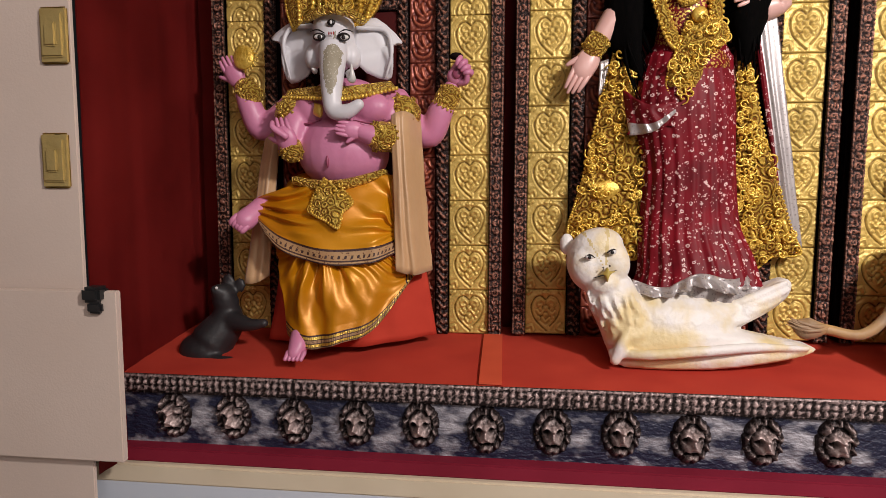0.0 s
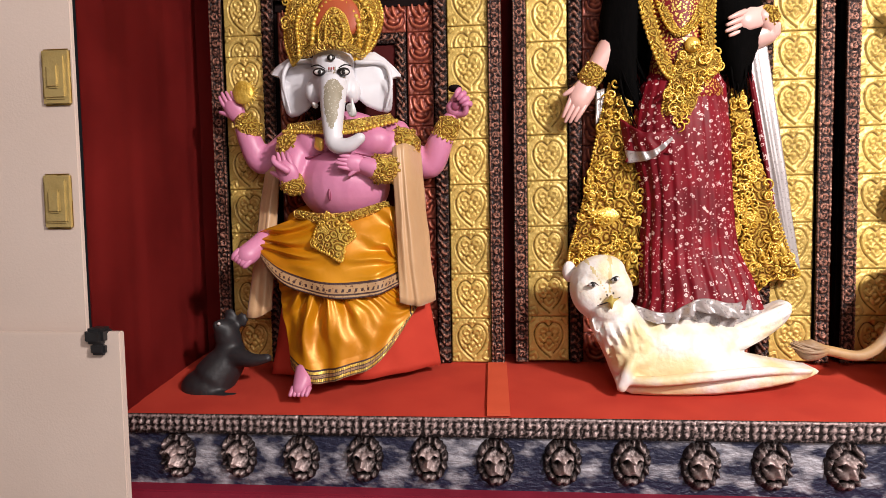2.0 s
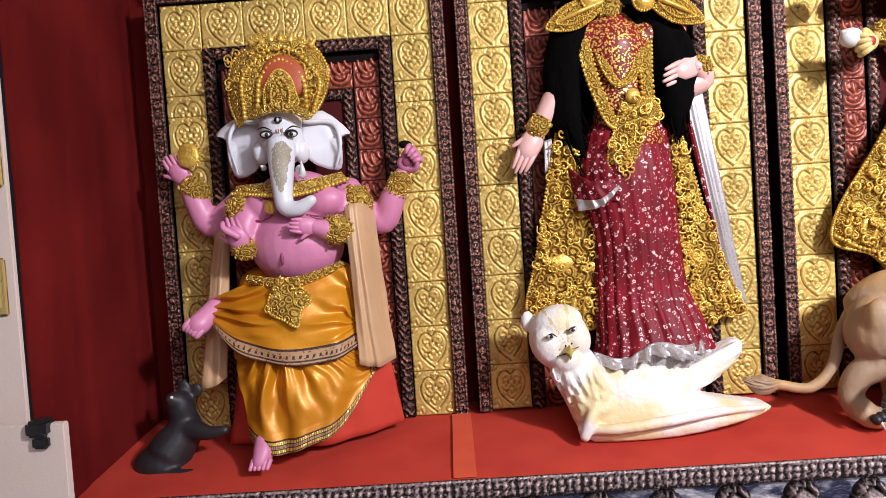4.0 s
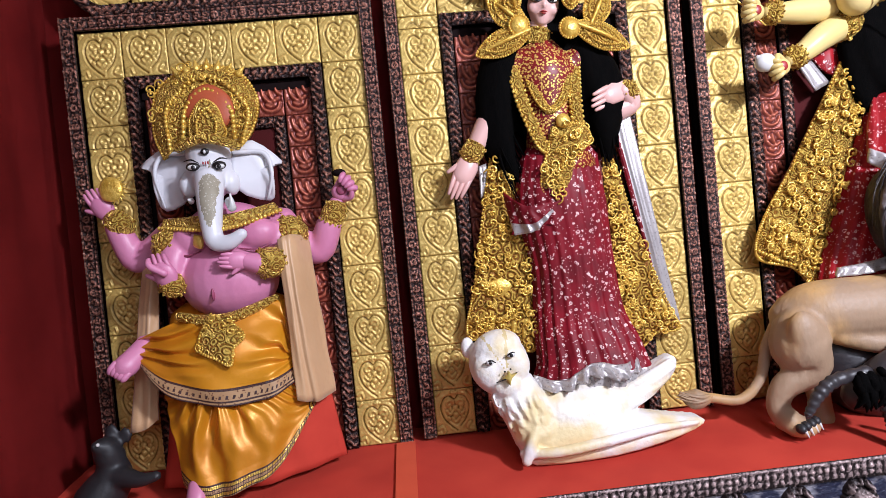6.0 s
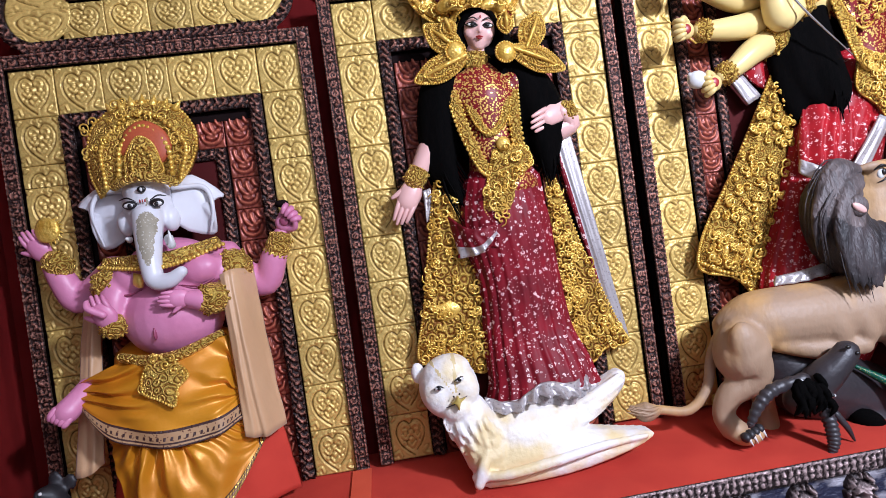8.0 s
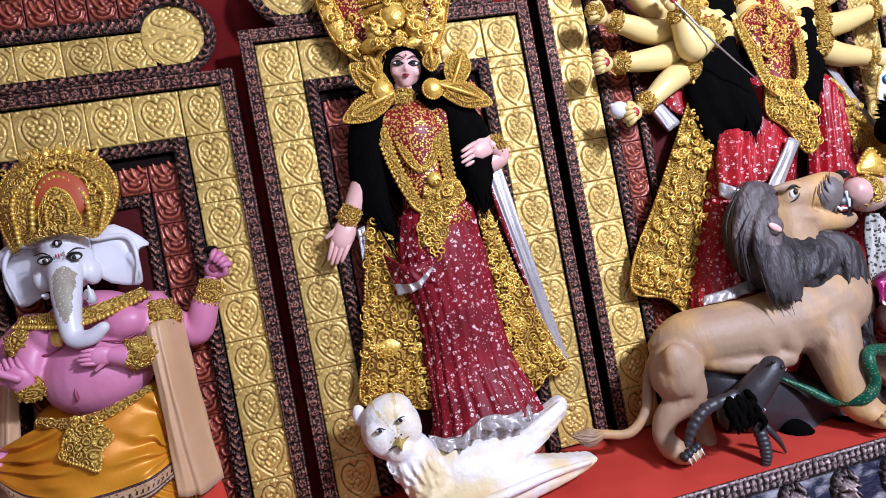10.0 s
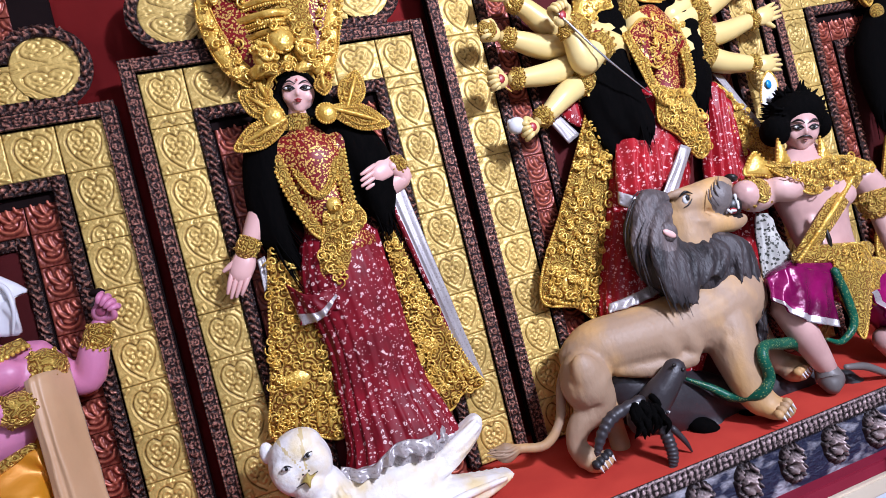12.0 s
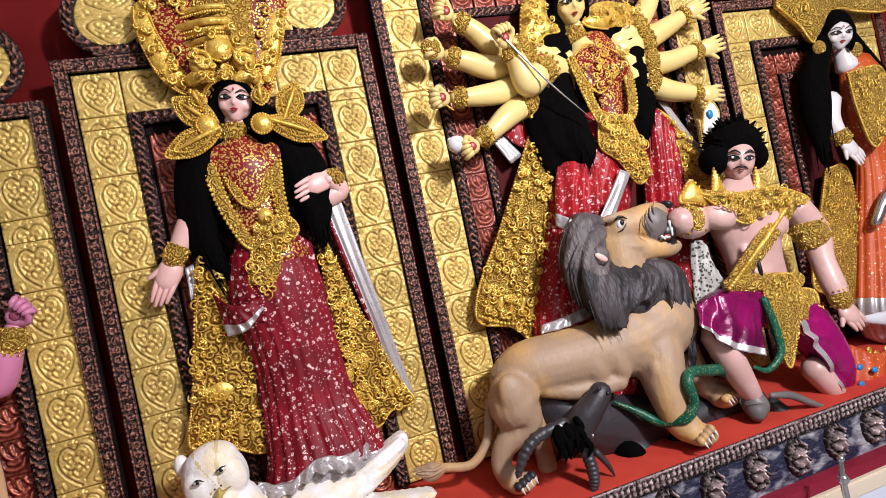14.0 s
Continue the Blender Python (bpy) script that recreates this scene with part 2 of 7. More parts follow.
PALE = material("pale_blue_cloth", (0.62, 0.66, 0.74), 0.7, 0, (0.55, 0.60, 0.68), 3.0, 0.05)
WHITE_WALL = material("pale_pink_plaster", (0.70, 0.58, 0.51), 0.75, 0, (0.64, 0.52, 0.45), 3.0, 0.06, 160)
FLOOR_MAT = material("hall_floor", (0.35, 0.32, 0.30), 0.5, 0, (0.28, 0.26, 0.24), 2.0, 0.05)
HALL = material("hall_plaster", (0.62, 0.56, 0.52), 0.85, 0, (0.55, 0.50, 0.46), 1.0, 0.05)

GOLD = material("gilt_ornament", (0.84, 0.57, 0.11), 0.30, 0.45, (0.60, 0.35, 0.04), 70, 0.3, 140, low=0.42, high=0.58)
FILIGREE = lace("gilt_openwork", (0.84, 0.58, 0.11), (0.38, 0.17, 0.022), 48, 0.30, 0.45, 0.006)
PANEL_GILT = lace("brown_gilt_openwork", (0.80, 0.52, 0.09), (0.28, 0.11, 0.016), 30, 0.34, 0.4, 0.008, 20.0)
PINK = material("pink_paint", (0.65, 0.245, 0.40), 0.42, 0, (0.54, 0.18, 0.31), 7, 0.08, 60, low=0.40, high=0.60)
PINK_DEEP = material("deep_pink_paint_and_crease_shade", (0.30, 0.06, 0.12), 0.5)
WHITE = material("white_paint", (0.70, 0.69, 0.72), 0.4, 0, (0.60, 0.585, 0.62), 10, 0.04)
FLESH = material("pale_flesh_paint", (0.76, 0.47, 0.42), 0.36, 0, (0.69, 0.40, 0.36), 8, 0.03)
TAN = material("tan_flesh_paint", (0.68, 0.435, 0.38), 0.38, 0, (0.52, 0.31, 0.275), 9, 0.08, low=0.40, high=0.60)
YELLOW = material("yellow_flesh_paint", (0.76, 0.60, 0.24), 0.36, 0, (0.68, 0.51, 0.18), 8, 0.03)
MUSTARD = material("mustard_satin", (0.68, 0.29, 0.004), 0.40, 0.22, (0.50, 0.175, 0.003), 5, 0.06, 90)
HEM = dotted("cream_and_brown_woven_border", (0.46, 0.29, 0.15), (0.10, 0.035, 0.020), 120, 0.20, 0.5, 0.0, 0.3, (0.34, 0.19, 0.09))
BEIGE = material("beige_silk", (0.58, 0.36, 0.19), 0.45, 0, (0.47, 0.27, 0.13), 6, 0.12, 50, sheen=0.2)
SAREE = sprigged("crimson_saree_with_sprigs", (0.225, 0.003, 0.012), (0.115, 0.002, 0.007), (0.72, 0.50, 0.48), 46, 0.55, 0.25, 0.46)
RED_SAREE = sprigged("red_saree_with_sprigs", (0.38, 0.007, 0.013), (0.20, 0.004, 0.007), (0.82, 0.50, 0.48), 50, 0.42, 0.4, 0.45)
ORANGE = dotted("orange_saree_with_sequins", (0.55, 0.10, 0.022), (0.75, 0.45, 0.3), 60, 0.15, 0.45, 0.4, 0.3, (0.42, 0.06, 0.012))
SILVER = dotted("silver_lace", (0.58, 0.54, 0.53), (0.34, 0.30, 0.30), 110, 0.22, 0.36, 0.5, -0.3, (0.46, 0.42, 0.42), 0.5)
HAIR = material("black_hair", (0.0025, 0.002, 0.002), 0.85, 0, (0.001, 0.001, 0.001), 40, 0.4, 120, stretch=(6, 6, 1), spec=0.04)
INK = material("black_paint", (0.01, 0.008, 0.008), 0.4)
EYE = material("eye_white", (0.75, 0.74, 0.72), 0.3)
MUTED_LIPS = material("brown_lip_paint", (0.26, 0.10, 0.09), 0.45)
LIPS = material("red_paint", (0.36, 0.03, 0.03), 0.4)
OWL = material("cream_owl_paint", (0.80, 0.765, 0.735), 0.5, 0, (0.74, 0.60, 0.33), 9, 0.35, 55, low=0.39, high=0.50)
OCHRE = material("ochre_wash", (0.60, 0.46, 0.20), 0.5, 0, (0.66, 0.55, 0.32), 30)
LION = material("tan_lion_paint", (0.55, 0.325, 0.115), 0.56, 0, (0.34, 0.225, 0.138), 5.0, 0.25, 45, low=0.44, high=0.56, stretch=(1.3, 1.3, 0.7))
MUZZLE = material("grey_muzzle_paint", (0.20, 0.165, 0.15), 0.5, 0, (0.07, 0.058, 0.056), 14, 0.3, 60)
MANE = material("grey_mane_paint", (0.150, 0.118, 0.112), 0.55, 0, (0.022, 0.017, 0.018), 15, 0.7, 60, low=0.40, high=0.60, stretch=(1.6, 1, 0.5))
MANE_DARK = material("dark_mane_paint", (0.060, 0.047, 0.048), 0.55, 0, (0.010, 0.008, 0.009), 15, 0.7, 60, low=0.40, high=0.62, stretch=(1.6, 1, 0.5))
GREY = material("dark_grey_paint", (0.024, 0.022, 0.024), 0.5, 0, (0.012, 0.011, 0.013), 8, 0.12, 60)
SLATE = material("slate_paint", (0.044, 0.037, 0.041), 0.45, 0, (0.016, 0.013, 0.015), 8, 0.2, 50)
MAGENTA = material("magenta_satin", (0.34, 0.006, 0.13), 0.26, 0.2, (0.11, 0.002, 0.042), 7, 0.9, 16, low=0.42, high=0.58)
GREEN = dotted("green_snake_paint", (0.010, 0.105, 0.060), (0.22, 0.26, 0.09), 130, 0.24, 0.35, 0.2, 0.3)
BLUE = material("blue_enamel", (0.03, 0.25, 0.55), 0.25)
STEEL = material("polished_steel", (0.6, 0.6, 0.62), 0.25, 0.9)
STRIPE = dotted("black_and_white_brocade", (0.55, 0.53, 0.48), (0.05, 0.05, 0.04), 70, 0.33, 0.5, 0.1, 0.3)
BODICE = dotted("bodice_of_gilt_sequins", (0.22, 0.008, 0.010), (0.74, 0.49, 0.12), 120, 0.40, 0.4, 0.5, 0.6, (0.14, 0.005, 0.008))
DARK_HEM = material("dark_brown_braid", (0.055, 0.016, 0.012), 0.5, 0, (0.03, 0.008, 0.006), 80, 0.4, 200)
TRUNK = dotted("mottled_trunk_paint", (0.38, 0.34, 0.26), (0.50, 0.46, 0.38), 110, 0.25, 0.5, 0.0, 0.4, (0.24, 0.21, 0.15))

# ---- mesh helpers ----
def part(name, data, mat, parent=None, label=""):
    """Links a bmesh or mesh as one object under a thing or part."""
    if isinstance(data, bmesh.types.BMesh):
        me = bpy.data.meshes.new(name)
        data.to_mesh(me)
        data.free()
    else:
        me = data
    if mat and not me.materials:
        me.materials.append(mat)
    ob = new(name, me)
    ob.parent = parent
    if label:
        ob["label"] = label
    return ob


def empty(name, label, category, group="", kind=""):
    ob = new(name)
    ob.empty_display_size = 0.1
    return tagged(ob, label, category, group, kind)


def box_bm(x0, x1, y0, y1, z0, z1, bevel=0.0):
    bm = bmesh.new()
    bmesh.ops.create_cube(bm, size=1)
    for v in bm.verts:
        v.co = ((x0 + x1) / 2 + v.co.x * (x1 - x0), (y0 + y1) / 2 + v.co.y * (y1 - y0), (z0 + z1) / 2 + v.co.z * (z1 - z0))
    if bevel:
        bmesh.ops.bevel(bm, geom=bm.edges[:], offset=bevel, segments=2, affect="EDGES")
    return bm


def relief_mesh(name, nu, nv, place, height, depth, mat):
    """A grid of nu x nv cells. place(u, v, h) gives a point; height(u, v) is 0 to 1 and goes into the 'relief' attribute. A skirt closes the sides at h = -depth."""
    us, vs = np.linspace(0, 1, nu + 1), np.linspace(0, 1, nv + 1)
    verts, rel, faces = [], [], []
    for v in vs:
        for u in us:
            h = height(u, v)
            verts.append(place(u, v, h))
            rel.append(h)
    w = nu + 1
    for j in range(nv):
        for i in range(nu):
            a = j * w + i
            faces.append((a, a + 1, a + w + 1, a + w))
    rim = [i for i in range(w)] + [j * w + nu for j in range(1, nv + 1)] + [nv * w + i for i in range(nu - 1, -1, -1)] + [j * w for j in range(nv - 1, 0, -1)]
    base = len(verts)
    for k in rim:
        verts.append(place(us[k % w], vs[k // w], -depth))
        rel.append(0.0)
    n = len(rim)
    for k in range(n):
        faces.append((rim[k], base + k, base + (k + 1) % n, rim[(k + 1) % n]))
    me = bpy.data.meshes.new(name)
    me.from_pydata(verts, [], faces)
    me.attributes.new("relief", "FLOAT", "POINT").data.foreach_set("value", rel)
    me.polygons.foreach_set("use_smooth", [True] * len(faces))
    me.materials.append(mat)
    me.update()
    return me


def bump_at(u, v, cx, cy, r):
    return math.exp(-((u - cx) ** 2 + (v - cy) ** 2) / (r * r))


def ring_at(u, v, cx, cy, r0, w):
    return math.exp(-(((math.hypot(u - cx, v - cy) - r0) / w) ** 2))


def edge_fall(u, v, w=0.05):
    d = min(u, 1 - u, v, 1 - v) / w
    return min(1.0, max(0.0, d))


def near_line(u, v, line):
    """How far (u, v) lies from a polyline."""
    best = 9.0
    for (ax, ay), (bx, by) in zip(line, line[1:]):
        dx, dy = bx - ax, by - ay
        k = max(0.0, min(1.0, ((u - ax) * dx + (v - ay) * dy) / (dx * dx + dy * dy)))
        best = min(best, math.hypot(u - ax - k * dx, v - ay - k * dy))
    return best


def bowed(*pts):
    """A smooth line through points of the plane."""
    out = []
    for i in range(len(pts) - 1):
        a, b, c, d = pts[max(0, i - 1)], pts[i], pts[i + 1], pts[min(len(pts) - 1, i + 2)]
        for k in range(5):
            t = k / 5
            out.append(tuple(0.5 * (2 * b[n] + (c[n] - a[n]) * t + (2 * a[n] - 5 * b[n] + 4 * c[n] - d[n]) * t * t + (3 * b[n] - a[n] - 3 * c[n] + d[n]) * t ** 3) for n in (0, 1)))
    return out + [pts[-1]]


HEART_LEFT = bowed((0.49, 0.78), (0.38, 0.85), (0.24, 0.80), (0.15, 0.62), (0.20, 0.40), (0.34, 0.22), (0.53, 0.07))
HEART_RIGHT = bowed((0.52, 0.78), (0.62, 0.86), (0.77, 0.81), (0.86, 0.64), (0.83, 0.46), (0.74, 0.30), (0.62, 0.18))
HEART_CURLS = [bowed((0.47, 0.70), (0.40, 0.76), (0.31, 0.72), (0.32, 0.64), (0.39, 0.64)), bowed((0.55, 0.70), (0.62, 0.76), (0.71, 0.72), (0.70, 0.64), (0.63, 0.64)), bowed((0.30, 0.52), (0.38, 0.44), (0.44, 0.52)), bowed((0.58, 0.52), (0.66, 0.44), (0.73, 0.50)), bowed((0.42, 0.36), (0.50, 0.26), (0.60, 0.34)), bowed((0.05, 0.14), (0.16, 0.18), (0.20, 0.08)), bowed((0.86, 0.22), (0.80, 0.12), (0.92, 0.07)), bowed((0.06, 0.90), (0.13, 0.95)), bowed((0.88, 0.94), (0.95, 0.86))]


def heart_height(u, v):
    """A heart scored into the sheet, with small leaves and curls raised inside it."""
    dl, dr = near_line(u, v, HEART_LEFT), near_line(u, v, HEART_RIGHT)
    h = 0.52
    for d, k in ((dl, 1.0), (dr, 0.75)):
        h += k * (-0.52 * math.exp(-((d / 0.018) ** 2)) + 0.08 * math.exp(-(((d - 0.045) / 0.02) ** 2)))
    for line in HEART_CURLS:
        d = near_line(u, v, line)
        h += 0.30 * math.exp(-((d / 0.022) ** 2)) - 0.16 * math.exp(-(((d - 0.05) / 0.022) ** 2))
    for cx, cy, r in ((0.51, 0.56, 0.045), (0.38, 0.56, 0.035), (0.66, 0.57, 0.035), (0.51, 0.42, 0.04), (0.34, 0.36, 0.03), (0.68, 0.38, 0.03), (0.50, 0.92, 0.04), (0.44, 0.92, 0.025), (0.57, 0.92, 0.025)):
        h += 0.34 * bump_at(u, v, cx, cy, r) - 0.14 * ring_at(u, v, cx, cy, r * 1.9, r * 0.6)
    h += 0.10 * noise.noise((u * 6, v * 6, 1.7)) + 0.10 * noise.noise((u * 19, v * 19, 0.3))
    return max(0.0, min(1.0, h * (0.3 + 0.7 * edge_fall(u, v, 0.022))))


FIGURE_LINES = [bowed((0.16, 0.42), (0.26, 0.24), (0.50, 0.17), (0.74, 0.24), (0.85, 0.42)), bowed((0.22, 0.86), (0.28, 0.62), (0.46, 0.46), (0.66, 0.44)), bowed((0.50, 0.82), (0.54, 0.62), (0.66, 0.50), (0.80, 0.58)), bowed((0.34, 0.38), (0.50, 0.32), (0.68, 0.36)), bowed((0.74, 0.86), (0.80, 0.74), (0.88, 0.70))]


def figure_height(u, v):
    """A loose knot of raised curls, as of a seated figure worn smooth."""
    h = 0.42
    for line in FIGURE_LINES:
        d = near_line(u, v, line)
        h += 0.50 * math.exp(-((d / 0.045) ** 2)) - 0.34 * math.exp(-(((d - 0.095) / 0.035) ** 2))
    h += 0.35 * bump_at(u, v, 0.40, 0.72, 0.06) + 0.16 * noise.noise((u * 6, v * 6, 5.2)) + 0.1 * noise.noise((u * 17, v * 17, 2.2))
    return max(0.0, min(1.0, h * (0.45 + 0.55 * edge_fall(u, v, 0.04))))


def tile_mesh(name, w, h, height, mat, amp, n, cut=1.0):
    """A tile of w x h metres in the xz plane, its centre at the origin, facing -y. cut < 1 keeps the upper part alone."""
    return relief_mesh(name, n, max(4, int(n * h / w)), lambda u, v, k: ((u - 0.5) * w, -k * amp, (v - 0.5) * h), lambda u, v: height(u, 1 - cut + v * cut), 0.012, mat)


def moulding_height(period_bead, style):
    def f(s, u):
        """s: metres along, u: 0 to 1 across."""
        if style == "frame":
            edge = math.exp(-(((u - 0.10) / 0.06) ** 2)) + math.exp(-(((u - 0.90) / 0.06) ** 2))
            k = (s / 0.030) % 1.0 - 0.5
            r = math.hypot(k, (u - 0.5) * 1.5)
            h = 0.16 + 0.62 * edge * (0.35 + 0.65 * math.sin(s * math.tau / period_bead) ** 2)
            h += (0.55 * math.exp(-(((r - 0.30) / 0.09) ** 2)) + 0.5 * math.exp(-((r / 0.10) ** 2))) * (1.0 if 0.18 < u < 0.82 else 0.0)
            h += 0.30 * noise.noise((s * 70, u * 4.2, 2.0)) + 0.55 * noise.noise((s * 170, u * 9, 4.0))
            h *= 0.4 + 0.6 * min(1.0, abs((s / 0.16) % 1.0 - 0.5) / 0.02)
        elif style == "leaf":
            k = (s / 0.026 + 0.5 * math.sin(u * 5)) % 1.0
            h = 0.12 + 0.62 * math.exp(-(((k - 0.5) / (0.14 + 0.2 * u)) ** 2)) * (0.25 + 0.75 * math.sin(math.pi * min(1, u * 1.1)))
            h += 0.55 * noise.noise((s * 120, u * 6, 7.0)) + 0.35 * noise.noise((s * 260, u * 14, 3.0))
        else:
            k = (s / 0.0215) % 1.0
            h = 0.15 + 0.35 * math.exp(-(((u - 0.9) / 0.07) ** 2)) + 0.62 * math.exp(-(((k - 0.5) / 0.25) ** 2)) * (math.exp(-(((u - 0.60) / 0.13) ** 2)) + 0.75 * math.exp(-(((u - 0.26) / 0.11) ** 2)))
            h += 0.4 * noise.noise((s * 150, u * 8, 9.0))
            h *= 0.35 + 0.65 * min(1.0, abs((s / 0.172) % 1.0 - 0.5) / 0.03)
        return max(0.0, min(1.0, h))
    return f


def moulding(name, x0, z0, x1, z1, width, y, amp, style, mat, parent, res=0.0045):
    """A carved strip from (x0, z0) to (x1, z1) at depth y; its width lies to the left of that way."""
    length = math.hypot(x1 - x0, z1 - z0)
    ux, uz = (x1 - x0) / length, (z1 - z0) / length
    f = moulding_height(0.0125, style)
    off = (x0 * 3.1 + z0 * 1.7) % 1.0

    def place(u, v, h):
        return (x0 + ux * u * length - uz * v * width, y - h * amp, z0 + uz * u * length + ux * v * width)
    return part(name, relief_mesh(name, max(6, int(length / res)), max(8, int(width / res)), place, lambda u, v: f(u * length + off, v), 0.03, mat), None, parent)


# ---- the setting ----
tagged(part("floor", box_bm(-4, 7, -6.5, 1.2, -0.1, 0.0), FLOOR_MAT), "plain grey hall floor", "floor", kind="structure")
tagged(part("ceiling", box_bm(-4, 7, -6.5, 1.2, 4.6, 4.7), HALL), "plain pale hall ceiling", "ceiling", kind="structure")
tagged(part("wall_south", box_bm(-4, 7, -6.6, -6.5, 0.0, 4.6), HALL), "plain pale hall wall", "wall", kind="structure")
tagged(part("wall_east", box_bm(6.9, 7.0, -6.5, 1.1, 0.0, 4.6), HALL), "plain pale hall wall", "wall", kind="structure")
tagged(part("wall_west", box_bm(-4.0, -3.9, -6.5, 1.1, 0.0, 4.6), HALL), "plain pale hall wall", "wall", kind="structure")


def drape_wall(name, p0, p1, z0, z1, amp, label, seed, mat):
    """A hung cloth from p0 to p1 in plan, with soft uneven folds, 2 cm thick."""
    bm = bmesh.new()
    n, k = 90, 24
    d = Vector((p1[0] - p0[0], p1[1] - p0[1], 0))
    nrm = Vector((d.y, -d.x, 0)).normalized()
    grid = []
    for j in range(k + 1):
        row = []
        for i in range(n + 1):
            u, v = i / n, j / k
            f = noise.noise((u * d.length * 5, v * 0.7 + seed, seed)) + 0.5 * noise.noise((u * d.length * 14, v * 2.0, seed + 3)) + 0.6 * noise.noise((u * 2, v * 9 + u * 3, seed + 9))
            row.append(bm.verts.new(Vector((p0[0], p0[1], z0 + (z1 - z0) * v)) + d * u + nrm * f * amp))
        grid.append(row)
    for j in range(k):
        for i in range(n):
            bm.faces.new((grid[j][i], grid[j][i + 1], grid[j + 1][i + 1], grid[j + 1][i])).smooth = True
    bmesh.ops.solidify(bm, geom=bm.faces[:], thickness=0.015)
    return tagged(part(name, bm, mat), label, "wall", kind="structure")


drape_wall("wall_north", (-1.4, 0.14), (6.0, 0.14), 0.5, 4.5, 0.012, "backdrop of hanging red cloth", 1.0, RED_CLOTH)
drape_wall("wall_side", (-1.050, -0.549), (-1.088, 0.14), 0.5, 4.5, 0.010, "side wall of hanging red cloth", 4.0, RED_CLOTH)

# pale wall at the stage's end, with its square plaques, and the box in front of it
pale_wall = empty("wall_front", "pale plastered wall beside the stage", "wall", kind="structure")
part("wall_upper", box_bm(-3.9, -1.056, -0.560, -0.548, 0.0, 4.6, 0.003), WHITE_WALL, pale_wall)
PLAQUE = material("brass_plaque", (0.62, 0.48, 0.20), 0.4, 0.4, (0.45, 0.33, 0.12), 12, 0.2, 60)


def plaque(x, z):
    ob = empty("wall_plaque", "square stepped brass-coloured plaque on a pale wall", "plaque", "plaques on the pale wall")
    for name, s, y0, y1 in (("back_plate", 0.071, -0.570, -0.560), ("raised_rim", 0.056, -0.577, -0.568), ("centre", 0.030, -0.584, -0.575)):
        part(name, box_bm(x - s * 0.55, x + s * 0.55, y0, y1, z - s, z + s, 0.005), PLAQUE, ob)
    return ob


plaque(-1.098, 1.668)
plaque(-1.112, 1.353)
side_box = empty("side_panel", "pale plywood panel standing before the stage's end", "panel")
part("board", box_bm(-1.75, -0.945, -0.592, -0.572, 0.56, 1.018, 0.003), WHITE_WALL, side_box)
clip = empty("clip_lamp", "small black clip lamp on the panel's top edge", "lamp")
CLIP = material("black_plastic", (0.02, 0.02, 0.022), 0.35)
part("lamp_body", box_bm(-1.028, -0.978, -0.615, -0.565, 0.990, 1.030, 0.008), CLIP, clip)
part("jaw", box_bm(-1.015, -0.975, -0.612, -0.594, 0.962, 0.992, 0.006), CLIP, clip)

# ---- the stage ----
SEAM = material("red_seam_cloth", (0.66, 0.10, 0.045), 0.75, 0, (0.58, 0.08, 0.035), 9.0, 0.1, 500, spec=0.2)
FRONT_Y, TOP = -0.43, 0.75
stage = empty("stage", "red-felted stage with a carved front of bronze lion masks", "stage", kind="structure")
bm = bmesh.new()
nx, ny = 130, 14
rows = []
for j in range(ny + 1):
    y = FRONT_Y + (0.14 - FRONT_Y) * j / ny
    rows.append([bm.verts.new((-1.09 + 7.0 * i / nx, y, TOP + 0.040 * min(1.0, j / ny * 1.25) + 0.004 * noise.noise((i * 0.35, j * 0.5, 3.0)) * (j > 0))) for i in range(nx + 1)])
for j in range(ny):
    for i in range(nx):
        bm.faces.new((rows[j][i], rows[j][i + 1], rows[j + 1][i + 1], rows[j + 1][i])).smooth = True
part("felt_top", bm, RED_FLOOR, stage, "red felt")
bm = box_bm(-0.018, 0.045, FRONT_Y + 0.004, -0.012, TOP + 0.004, TOP + 0.009)
for v in bm.verts:
    v.co.z += 0.040 * min(1.0, (v.co.y - FRONT_Y) / (0.14 - FRONT_Y) * 1.25)
part("seam_tape", bm, SEAM, stage, "lighter red seam")
part("front_board", box_bm(-1.09, 5.9, FRONT_Y + 0.006, FRONT_Y + 0.03, 0.53, 0.744), FRIEZE, stage, "blue-grey painted board")
part("lower_cloth", box_bm(-1.17, 5.9, -0.470, FRONT_Y + 0.03, 0.505, 0.546, 0.004), CRIMSON, stage, "crimson cloth")
part("edge_board", box_bm(-1.17, 5.9, -0.485, -0.45, 0.448, 0.505, 0.006), CREAM, stage, "cream edging board")
part("skirting_cloth", box_bm(-1.17, 5.9, -0.480, -0.46, 0.0, 0.448), PALE, stage, "pale blue cloth")
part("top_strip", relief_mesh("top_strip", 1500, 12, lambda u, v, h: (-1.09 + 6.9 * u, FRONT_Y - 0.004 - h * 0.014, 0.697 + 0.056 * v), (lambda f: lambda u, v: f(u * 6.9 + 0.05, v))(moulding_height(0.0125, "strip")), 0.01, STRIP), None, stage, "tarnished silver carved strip")


